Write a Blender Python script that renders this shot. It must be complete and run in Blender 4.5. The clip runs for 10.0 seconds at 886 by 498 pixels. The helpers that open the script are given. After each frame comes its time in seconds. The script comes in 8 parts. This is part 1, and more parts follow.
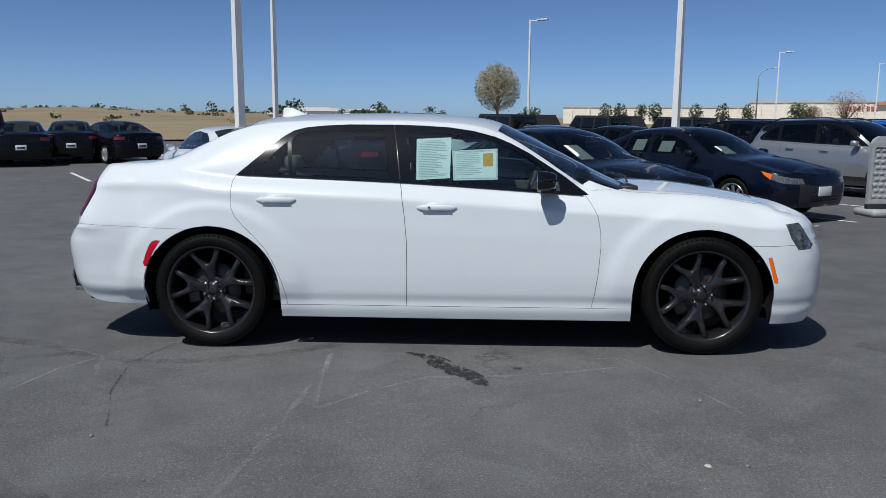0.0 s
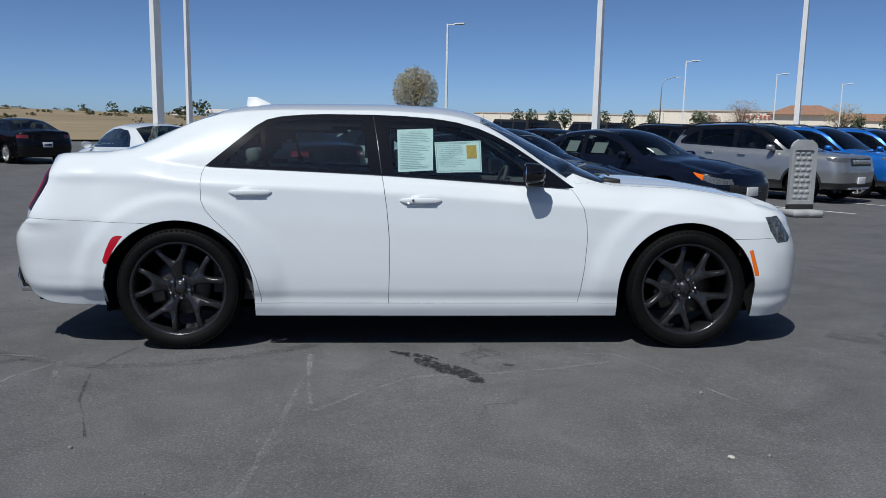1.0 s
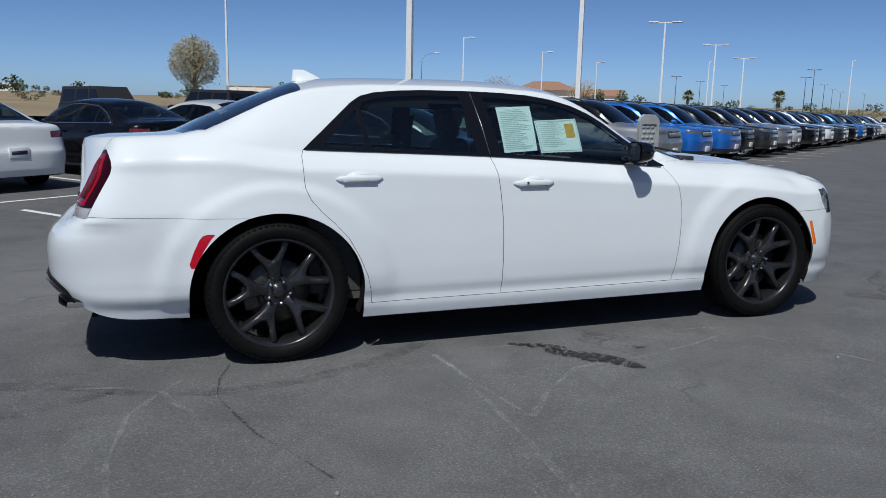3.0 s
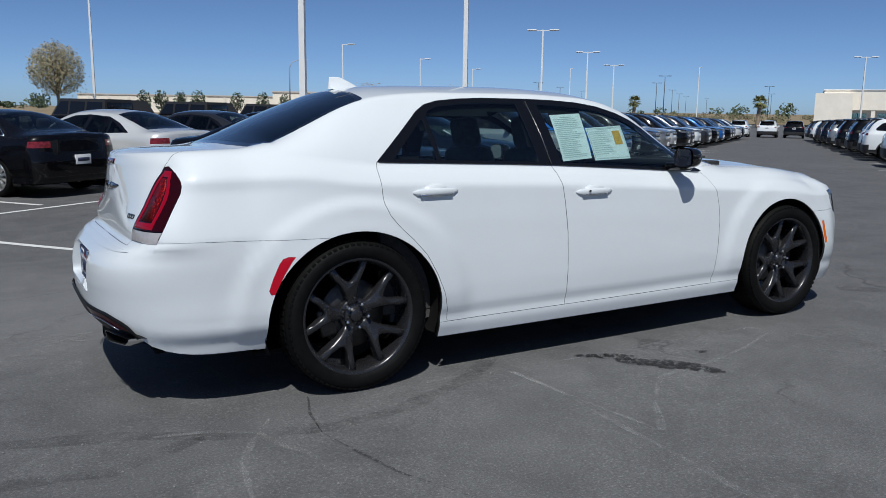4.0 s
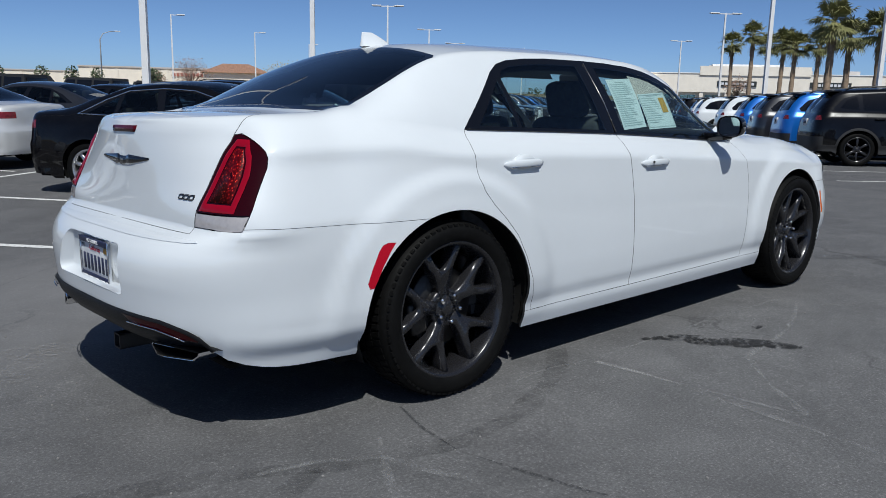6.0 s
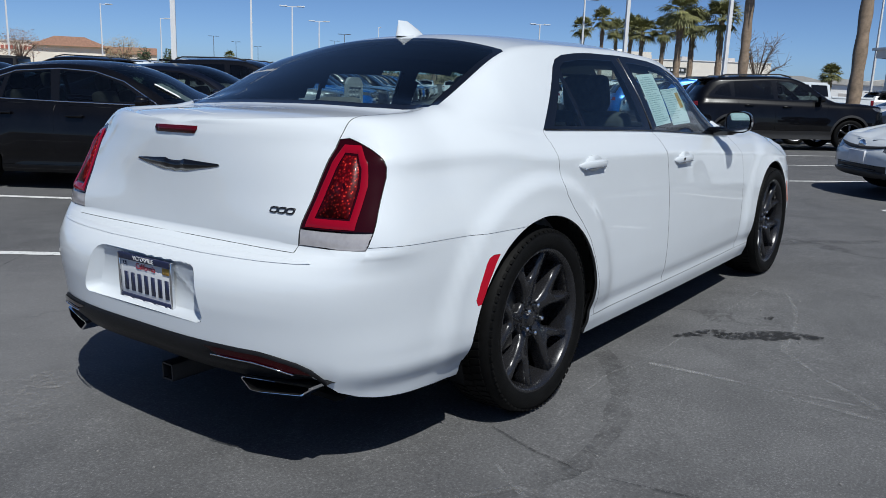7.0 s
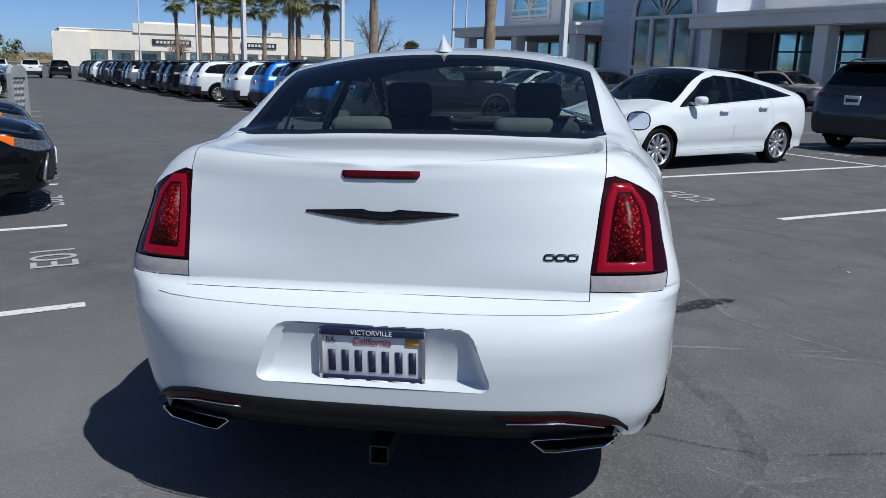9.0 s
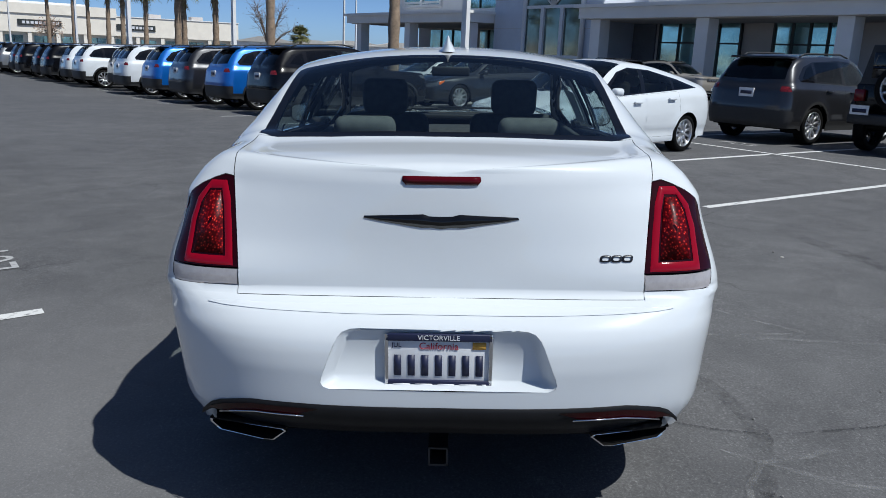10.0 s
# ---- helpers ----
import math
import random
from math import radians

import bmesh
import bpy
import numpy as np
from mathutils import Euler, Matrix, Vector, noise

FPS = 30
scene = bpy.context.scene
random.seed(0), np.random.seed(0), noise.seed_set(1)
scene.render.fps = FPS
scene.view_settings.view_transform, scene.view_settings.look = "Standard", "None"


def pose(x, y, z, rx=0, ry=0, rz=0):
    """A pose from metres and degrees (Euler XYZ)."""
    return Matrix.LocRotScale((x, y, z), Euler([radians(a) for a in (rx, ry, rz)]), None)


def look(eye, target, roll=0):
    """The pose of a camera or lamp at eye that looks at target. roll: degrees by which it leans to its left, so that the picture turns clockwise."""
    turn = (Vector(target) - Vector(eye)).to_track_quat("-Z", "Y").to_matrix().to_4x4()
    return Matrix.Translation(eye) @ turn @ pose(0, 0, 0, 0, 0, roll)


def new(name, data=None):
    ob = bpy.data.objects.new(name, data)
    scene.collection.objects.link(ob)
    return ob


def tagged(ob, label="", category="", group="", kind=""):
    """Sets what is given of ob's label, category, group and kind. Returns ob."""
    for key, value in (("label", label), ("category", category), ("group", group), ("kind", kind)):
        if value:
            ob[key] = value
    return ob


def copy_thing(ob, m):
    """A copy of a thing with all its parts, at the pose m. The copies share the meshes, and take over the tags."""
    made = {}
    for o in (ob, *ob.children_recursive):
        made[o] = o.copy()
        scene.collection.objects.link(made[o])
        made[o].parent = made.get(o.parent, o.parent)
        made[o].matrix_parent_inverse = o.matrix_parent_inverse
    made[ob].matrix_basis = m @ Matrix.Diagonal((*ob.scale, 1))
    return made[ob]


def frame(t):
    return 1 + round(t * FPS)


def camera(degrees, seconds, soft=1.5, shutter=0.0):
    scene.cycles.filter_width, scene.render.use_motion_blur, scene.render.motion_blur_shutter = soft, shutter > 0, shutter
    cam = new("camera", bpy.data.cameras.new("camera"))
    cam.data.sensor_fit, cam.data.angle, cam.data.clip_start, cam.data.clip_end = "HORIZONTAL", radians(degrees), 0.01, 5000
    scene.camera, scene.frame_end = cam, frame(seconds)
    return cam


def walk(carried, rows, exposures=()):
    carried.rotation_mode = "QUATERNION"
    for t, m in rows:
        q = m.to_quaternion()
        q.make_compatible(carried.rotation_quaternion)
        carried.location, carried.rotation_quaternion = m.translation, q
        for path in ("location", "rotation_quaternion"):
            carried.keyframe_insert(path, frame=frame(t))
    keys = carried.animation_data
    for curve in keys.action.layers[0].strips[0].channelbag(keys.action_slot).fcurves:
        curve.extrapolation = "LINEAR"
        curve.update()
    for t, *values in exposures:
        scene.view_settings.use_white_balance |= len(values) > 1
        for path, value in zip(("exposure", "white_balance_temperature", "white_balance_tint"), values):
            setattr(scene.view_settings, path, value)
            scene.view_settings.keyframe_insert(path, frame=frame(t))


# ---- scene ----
cam = camera(58.1, 10.0, 0.8)
PATH = [
    (0, (0.243, -5.741, 1.443), (0.119, -3.772, 1.116), 0.3),
    (0.5, (-0.035, -5.634, 1.371), (-0.041, -3.662, 1.039), 0.7),
    (1, (-0.2, -5.595, 1.354), (-0.102, -3.622, 1.04), 1.0),
    (1.5, (-0.629, -5.59, 1.339), (-0.427, -3.624, 1.027), 1.3),
    (2, (-1.109, -5.409, 1.305), (-0.763, -3.468, 0.971), 1.6),
    (3.5, (-2.603, -4.627, 1.346), (-1.763, -2.849, 0.985), 0.9),
    (4, (-3.007, -4.298, 1.326), (-2.029, -2.587, 0.982), 0.7),
    (4.5, (-3.263, -3.928, 1.272), (-2.174, -2.287, 0.925), 0.6),
    (5, (-3.399, -3.654, 1.205), (-2.232, -2.072, 0.836), 0.6),
    (6.5, (-3.864, -2.874, 1.248), (-2.438, -1.531, 0.843), 1.7),
    (7, (-4.116, -2.398, 1.27), (-2.558, -1.219, 0.843), 2.1),
    (7.5, (-4.441, -1.893, 1.284), (-2.74, -0.926, 0.87), 2.2),
    (8, (-4.596, -1.381, 1.298), (-2.788, -0.646, 0.86), 2.0),
    (8.5, (-4.753, -0.905, 1.348), (-2.867, -0.406, 0.905), 1.8),
    (9, (-4.768, -0.505, 1.381), (-2.841, -0.217, 0.93), 1.8),
    (9.5, (-4.835, -0.167, 1.418), (-2.896, -0.038, 0.942), 2.1),
    (10, (-4.835, 0.003, 1.423), (-2.892, 0.017, 0.949), 2.5),
]
walk(cam, [(t, look(eye, target, roll)) for t, eye, target, roll in PATH], [(0.0, 0.0, 6250, 6), (5.0, 0.0, 6250, 6), (7.0, 0.05, 6170, 6), (8.5, 0.08, 6110, 6), (10.0, 0.13, 6100, 6)])


# ---------------------------------------------------------------- world and sun
SUN_EL, SUN_DIR = 57.8, Vector((-0.55, -0.83))
world = bpy.data.worlds.new("desert_sky")
scene.world = world
world.use_nodes = True
wn, wl = world.node_tree.nodes, world.node_tree.links
sky = wn.new("ShaderNodeTexSky")
sky.sky_type, sky.sun_disc = "NISHITA", False
sky.sun_elevation = radians(SUN_EL)
sky.sun_rotation = math.atan2(SUN_DIR.x, SUN_DIR.y)
sky.altitude, sky.air_density, sky.dust_density, sky.ozone_density = 850, 0.44, 0.9, 6.0
wl.new(sky.outputs[0], wn["Background"].inputs[0])
wn["Background"].inputs[1].default_value = 0.098
sun = new("sun", bpy.data.lights.new("sun", "SUN"))
sun.data.energy, sun.data.angle, sun.data.color = 4.2, radians(0.53), (1.0, 0.96, 0.9)
sd = SUN_DIR.normalized() * math.cos(radians(SUN_EL))
sun.matrix_world = look((0, 0, 30), (-sd.x, -sd.y, 30 - math.sin(radians(SUN_EL))))


# ---------------------------------------------------------------- small tools
def curve1(points):
    """A smooth monotone curve through (x, value) points, as a function."""
    xs, ys = np.array([p[0] for p in points], float), np.array([p[1] for p in points], float)
    h = np.diff(xs)
    s = np.diff(ys) / h
    m = np.zeros(len(xs))
    m[0], m[-1] = s[0], s[-1]
    for i in range(1, len(xs) - 1):
        if s[i - 1] * s[i] > 0:
            m[i] = (h[i - 1] + h[i]) * s[i - 1] * s[i] / (h[i] * s[i - 1] + h[i - 1] * s[i]) if abs(s[i]) + abs(s[i - 1]) > 0 else 0

    def f(x):
        if x <= xs[0]:
            return float(ys[0])
        if x >= xs[-1]:
            return float(ys[-1])
        i = min(int(np.searchsorted(xs, x, "right")) - 1, len(h) - 1)
        t = (x - xs[i]) / h[i]
        a, b = 2 * t**3 - 3 * t**2 + 1, -2 * t**3 + 3 * t**2
        return float(a * ys[i] + b * ys[i + 1] + h[i] * ((t**3 - 2 * t**2 + t) * m[i] + (t**3 - t**2) * m[i + 1]))

    return f


def inside(poly, x, y):
    hit, j = False, len(poly) - 1
    for i in range(len(poly)):
        (xi, yi), (xj, yj) = poly[i], poly[j]
        if (yi > y) != (yj > y) and x < (xj - xi) * (y - yi) / (yj - yi) + xi:
            hit = not hit
        j = i
    return hit


def mesh_of(name, bm, mats, smooth=True):
    me = bpy.data.meshes.new(name)
    bm.to_mesh(me)
    bm.free()
    for m in mats if isinstance(mats, (list, tuple)) else [mats]:
        me.materials.append(m)
    if smooth:
        me.polygons.foreach_set("use_smooth", [True] * len(me.polygons))
    return me


def part(name, bm, material, parent, label="", smooth=True, m=None):
    ob = new(name, mesh_of(name, bm, material, smooth))
    ob.parent = parent
    if m is not None:
        ob.matrix_basis = m
    if label:
        ob["label"] = label
    return ob


def thing(name, label, category, group="", m=None, kind=""):
    ob = new(name)
    ob.empty_display_size = 0.2
    if m is not None:
        ob.matrix_basis = m
    return tagged(ob, label, category, group, kind)


def sharp(ob, angle=35):
    """Smooth faces with hard edges past an angle."""
    bm = bmesh.new()
    bm.from_mesh(ob.data)
    lim = radians(angle)
    for e in bm.edges:
        e.smooth = not (len(e.link_faces) == 2 and e.calc_face_angle(0) > lim)
    bm.to_mesh(ob.data)
    bm.free()
    return ob


def add_box(bm, x0, x1, y0, y1, z0, z1, bevel=0.0, m=None, seg=2):
    r = bmesh.ops.create_cube(bm, size=1, matrix=Matrix.LocRotScale(((x0 + x1) / 2, (y0 + y1) / 2, (z0 + z1) / 2), None, (x1 - x0, y1 - y0, z1 - z0)))
    vs = r["verts"]
    if bevel:
        es = list({e for v in vs for e in v.link_edges})
        rb = bmesh.ops.bevel(bm, geom=es, offset=bevel, segments=seg, affect="EDGES", profile=0.5)
        vs = list({v for f in rb["faces"] for v in f.verts} | {v for v in vs if v.is_valid})
    if m is not None:
        bmesh.ops.transform(bm, matrix=m, verts=[v for v in vs if v.is_valid])
    return vs


def box(x0, x1, y0, y1, z0, z1, bevel=0.0, m=None):
    bm = bmesh.new()
    add_box(bm, x0, x1, y0, y1, z0, z1, bevel, m)
    return bm


def add_lathe(bm, profile, steps=32, axis="y", closed=False, m=None):
    """Turns (radius, along) points round an axis."""
    rings = []
    for k in range(steps):
        a = 2 * math.pi * k / steps
        c, s = math.cos(a), math.sin(a)
        ring = []
        for r, h in profile:
            co = {"y": (r * c, h, r * s), "z": (r * c, r * s, h), "x": (h, r * c, r * s)}[axis]
            ring.append(bm.verts.new(m @ Vector(co) if m is not None else co))
        rings.append(ring)
    n = len(profile)
    for k in range(steps):
        a, b = rings[k], rings[(k + 1) % steps]
        for i in range(n if closed else n - 1):
            j = (i + 1) % n
            bm.faces.new((a[i], a[j], b[j], b[i]))
    return rings


def add_prism(bm, poly, h0, h1, place, bevel=0.0):
    """A polygon (u, v) drawn out from h0 to h1; place(u, v, h) gives the point."""
    a = [bm.verts.new(place(u, v, h0)) for u, v in poly]
    b = [bm.verts.new(place(u, v, h1)) for u, v in poly]
    n = len(poly)
    fs = [bm.faces.new(a[::-1]), bm.faces.new(b)]
    for i in range(n):
        fs.append(bm.faces.new((a[i], a[(i + 1) % n], b[(i + 1) % n], b[i])))
    if bevel:
        es = [e for e in fs[1].edges]
        bmesh.ops.bevel(bm, geom=es, offset=bevel, segments=2, affect="EDGES", profile=0.5)
    return fs


def tube(bm, pts, radius, steps=8, cap=True):
    """A round tube along points; radius may be one number or one for each point."""
    rings = []
    pts = [Vector(p) for p in pts]
    rad = radius if isinstance(radius, (list, tuple)) else [radius] * len(pts)
    for i, p in enumerate(pts):
        d = (pts[min(i + 1, len(pts) - 1)] - pts[max(i - 1, 0)]).normalized()
        u = d.orthogonal().normalized() if i == 0 else (u - u.dot(d) * d).normalized()
        v = d.cross(u)
        rings.append([bm.verts.new(p + rad[i] * (math.cos(2 * math.pi * k / steps) * u + math.sin(2 * math.pi * k / steps) * v)) for k in range(steps)])
    for a, b in zip(rings, rings[1:]):
        for k in range(steps):
            bm.faces.new((a[k], a[(k + 1) % steps], b[(k + 1) % steps], b[k]))
    if cap:
        bm.faces.new(rings[0][::-1])
        bm.faces.new(rings[-1])


# ---------------------------------------------------------------- the lot's fall
FALL = curve1([(-80, 0.03), (-10, 0.02), (-4, 0.01), (-2, 0.008), (-0.9, 0), (1, -0.055), (3, -0.11), (6, -0.16), (12, -0.18), (25, -0.15), (60, -0.1)])


def ground_z(x, y):
    down = 0.0125 * max(0.0, min(90.0, x * 0.812 + y * 0.584) - 8.0)
    return 0.006 * max(-6.0, min(8.0, x)) + FALL(y) - down


LOT = radians(35.7)
DX, DY = math.cos(LOT), math.sin(LOT)
NX, NY = math.sin(LOT), -math.cos(LOT)


def lot(d, s):
    """The place d metres along the aisle and s metres across it."""
    return d * DX + s * NX, d * DY + s * NY


def polar(eye, az, dist):
    """The place seen from a spot on the walk at an azimuth and a distance."""
    return eye[0] + dist * math.cos(radians(az - 0.3)), eye[1] + dist * math.sin(radians(az - 0.3))


E35, E0, E65, E75, E9 = (-2.60, -4.63), (0.24, -5.74), (-3.86, -2.87), (-4.44, -1.89), (-4.77, -0.51)


def stand(x, y, heading, base=None):
    """The pose of a thing that stands on the lot and faces a heading (degrees from +x)."""
    h = radians(heading)
    f = Vector((math.cos(h), math.sin(h)))
    z = ground_z(x, y) if base is None else base
    pf = (ground_z(x + f.x * 1.4, y + f.y * 1.4) - ground_z(x - f.x * 1.4, y - f.y * 1.4)) / 2.8
    pl = (ground_z(x - f.y * 0.8, y + f.x * 0.8) - ground_z(x + f.y * 0.8, y - f.x * 0.8)) / 1.6
    fx = Vector((f.x, f.y, pf)).normalized()
    lx = Vector((-f.y, f.x, pl))
    lx = (lx - lx.dot(fx) * fx).normalized()
    up = fx.cross(lx)
    return Matrix.Translation((x, y, z)) @ Matrix((fx, lx, up)).transposed().to_4x4()


# ---------------------------------------------------------------- materials
def base_material(name, color, rough=0.5, metal=0.0, coat=0.0, spec=0.5):
    m = bpy.data.materials.new(name)
    m.use_nodes = True
    b = m.node_tree.nodes["Principled BSDF"]
    b.inputs["Base Color"].default_value = (*color, 1)
    b.inputs["Roughness"].default_value, b.inputs["Metallic"].default_value = rough, metal
    b.inputs["Coat Weight"].default_value, b.inputs["Coat Roughness"].default_value = coat, 0.03
    b.inputs["Specular IOR Level"].default_value = spec
    return m, m.node_tree.nodes, m.node_tree.links, b


def noise_node(nodes, links, scale, detail=6, rough=0.6, coord="Object", dist=0.0):
    tc, n = nodes.new("ShaderNodeTexCoord"), nodes.new("ShaderNodeTexNoise")
    n.inputs["Scale"].default_value, n.inputs["Detail"].default_value, n.inputs["Roughness"].default_value = scale, detail, rough
    n.inputs["Distortion"].default_value = dist
    links.new(tc.outputs[coord], n.inputs["Vector"])
    return n


def ramp(nodes, links, source, stops):
    r = nodes.new("ShaderNodeValToRGB")
    e = r.color_ramp.elements
    while len(e) < len(stops):
        e.new(0.5)
    for k, (p, c) in zip(e, stops):
        k.position, k.color = p, (*c, 1) if len(c) == 3 else c
    links.new(source, r.inputs[0])
    return r


def bump(nodes, links, b, source, strength, distance=0.002):
    n = nodes.new("ShaderNodeBump")
    n.inputs["Strength"].default_value, n.inputs["Distance"].default_value = strength, distance
    links.new(source, n.inputs["Height"])
    links.new(n.outputs[0], b.inputs["Normal"])


def plain(name, color, rough=0.5, metal=0.0, coat=0.0, vary=0.15, scale=8.0, grain=0.0, spec=0.5):
    """A surface with soft variation at two scales."""
    m, n, l, b = base_material(name, color, rough, metal, coat, spec)
    a = noise_node(n, l, scale)
    lo, hi = [c * (1 - vary) for c in color], [min(1, c * (1 + vary)) for c in color]
    r = ramp(n, l, a.outputs["Fac"], [(0.3, lo), (0.7, hi)])
    l.new(r.outputs[0], b.inputs["Base Color"])
    f = noise_node(n, l, scale * 14, 3)
    rr = ramp(n, l, f.outputs["Fac"], [(0.3, [max(0.02, rough - 0.08)] * 3), (0.7, [min(1, rough + 0.08)] * 3)])
    l.new(rr.outputs[0], b.inputs["Roughness"])
    if grain:
        bump(n, l, b, f.outputs["Fac"], grain)
    return m


def paint(name, color, metal=0.0, rough=0.35, coat=1.0):
    """Car paint: a base coat under clear lacquer, with a little dust."""
    m, n, l, b = base_material(name, color, rough, metal, coat)
    b.inputs["Coat Roughness"].default_value = 0.02
    if not metal:
        b.inputs["Specular IOR Level"].default_value = 0.1
    d = noise_node(n, l, 3.0, 8, 0.7)
    dust = [c * 0.95 + (0.003 if max(color) < 0.05 else 0.02) for c in color] if max(color) < 0.5 else [c * 0.97 for c in color]
    r = ramp(n, l, d.outputs["Fac"], [(0.35, color), (0.75, dust)])
    l.new(r.outputs[0], b.inputs["Base Color"])
    if metal:
        f = noise_node(n, l, 900.0, 1)
        bump(n, l, b, f.outputs["Fac"], 0.03, 0.0005)
    return m


def window_glass(name, tint, gloss=1.0, base=0.045):
    """A thin tinted pane, alike from both sides: what passes is tinted, what mirrors grows towards a grazing view."""
    m = bpy.data.materials.new(name)
    m.use_nodes = True
    n, l = m.node_tree.nodes, m.node_tree.links
    n.remove(n["Principled BSDF"])
    lw, tr, gl, mx = n.new("ShaderNodeLayerWeight"), n.new("ShaderNodeBsdfTransparent"), n.new("ShaderNodeBsdfGlossy"), n.new("ShaderNodeMixShader")
    lw.inputs["Blend"].default_value = 0.5
    pw, ma = n.new("ShaderNodeMath"), n.new("ShaderNodeMath")
    pw.operation, ma.operation = "POWER", "MULTIPLY_ADD"
    pw.inputs[1].default_value = 5.0
    ma.inputs[1].default_value, ma.inputs[2].default_value = 1.0 - base, base
    l.new(lw.outputs["Facing"], pw.inputs[0])
    l.new(pw.outputs[0], ma.inputs[0])
    tr.inputs[0].default_value = (*tint, 1)
    gl.inputs["Roughness"].default_value = 0.01
    gl.inputs["Color"].default_value = (gloss, gloss, gloss, 1)
    l.new(ma.outputs[0], mx.inputs[0])
    l.new(tr.outputs[0], mx.inputs[1])
    l.new(gl.outputs[0], mx.inputs[2])
    l.new(mx.outputs[0], n["Material Output"].inputs[0])
    return m


def lens(name, color, rough=0.08):
    m, n, l, b = base_material(name, color, rough, 0, 0.6, 0.05)
    return m


WHITE_PAINT = paint("white_car_paint", (0.650, 0.685, 0.715), 0.0, 0.30)
BLACK_GLOSS = base_material("gloss_black_trim", (0.005, 0.005, 0.006), 0.15, 0, 1.0, 0.05)[0]
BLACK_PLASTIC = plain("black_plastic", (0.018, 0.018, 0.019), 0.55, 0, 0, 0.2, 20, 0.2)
VALANCE_BLACK = plain("dark_valance_plastic", (0.008, 0.008, 0.009), 0.5, 0, 0, 0.2, 20, 0.2, 0.25)
DARK_VOID = plain("underbody_black", (0.008, 0.008, 0.008), 0.9, 0, 0, 0.3, spec=0.1)
TYRE = plain("tyre_rubber", (0.0045, 0.0045, 0.0045), 0.62, 0, 0, 0.3, 30, 0.3, 0.11)
DARK_RIM = plain("dark_grey_alloy", (0.020, 0.020, 0.023), 0.26, 0.3, 0.35, 0.15, 12)
SILVER_RIM = plain("silver_alloy", (0.55, 0.55, 0.56), 0.28, 0.9, 0.3, 0.1, 12)
CHROME = plain("chrome", (0.75, 0.75, 0.76), 0.08, 1.0, 0, 0.05)
DISC_METAL = plain("dull_brake_metal", (0.07, 0.068, 0.066), 0.5, 1.0, 0, 0.2, 40)
STEEL = plain("brushed_steel", (0.35, 0.34, 0.33), 0.35, 1.0, 0, 0.2, 40)
GLASS = window_glass("green_tinted_glass", (0.66, 0.79, 0.79), 1.0, 0.07)
CLEAR_GLASS = window_glass("clear_windshield_glass", (0.82, 0.88, 0.86))
REAR_GLASS = window_glass("tinted_rear_glass", (0.70, 0.80, 0.80), 1.0, 0.08)
DARK_GLASS = window_glass("dark_privacy_glass", (0.035, 0.04, 0.042))
RED_LENS = lens("red_lens", (0.13, 0.002, 0.005))
DEEP_RED = lens("deep_red_lens", (0.020, 0.000, 0.001))
BRIGHT_RED = lens("bright_red_lens", (0.25, 0.001, 0.012), 0.10)
TAIL_RED = plain("parked_car_tail_lens", (0.15, 0.012, 0.016), 0.10, 0.0, 0.8, 0.6, 25, 0.0, 0.3)
BRAKE_RED = lens("dark_brake_lens", (0.070, 0.001, 0.004))
MARKER_RED = lens("side_marker_red", (0.42, 0.003, 0.018), 0.12)
AMBER = lens("amber_lens", (0.75, 0.14, 0.01))
SMOKED_LENS = plain("smoked_lamp_lens", (0.16, 0.165, 0.175), 0.10, 0.5, 0.8, 0.6, 40, 0.0, 0.4)
REVERSE_LENS = plain("milky_clear_lens", (0.36, 0.345, 0.355), 0.12, 0.0, 0.6, 0.10, 45, 0.0, 0.3)
CLEAR_LENS = plain("clear_lens", (0.22, 0.225, 0.23), 0.12, 0.3, 0.8, 0.5, 40, 0.0, 0.4)
HEAD_LENS = plain("smoked_headlight_lens", (0.13, 0.145, 0.155), 0.08, 0.55, 0.9, 0.8, 28, 0.0, 0.4)
MIRROR = plain("mirror_silver", (0.85, 0.86, 0.87), 0.01, 1.0, 0, 0.0)
SEAT_DARK = plain("dark_seat_cloth", (0.06, 0.058, 0.058), 0.85, 0, 0, 0.25, 30, 0.2)
SEAT_GREY = plain("grey_seat_cloth", (0.13, 0.13, 0.125), 0.9, 0, 0, 0.15, 30, 0.2)
PAPER = plain("white_paper", (0.80, 0.82, 0.80), 0.7, 0, 0, 0.03)
INK = plain("grey_ink", (0.46, 0.52, 0.51), 0.8, 0, 0, 0.25, 60)
GOLD_INK = plain("ochre_print", (0.62, 0.34, 0.06), 0.7, 0, 0, 0.2, 60)
PLATE_WHITE = plain("plate_white", (0.68, 0.69, 0.71), 0.4, 0, 0, 0.05)
NAVY_INK = plain("navy_ink", (0.012, 0.016, 0.05), 0.5, 0, 0, 0.1)
POLE_WHITE = plain("white_pole_paint", (0.74, 0.74, 0.74), 0.45, 0, 0, 0.06, 2.0)
POLE_DARK = plain("dark_pole_paint", (0.05, 0.05, 0.055), 0.5, 0, 0, 0.1)
GREY_PLASTIC = plain("grey_moulded_plastic", (0.33, 0.34, 0.35), 0.6, 0, 0, 0.12, 6, 0.1)


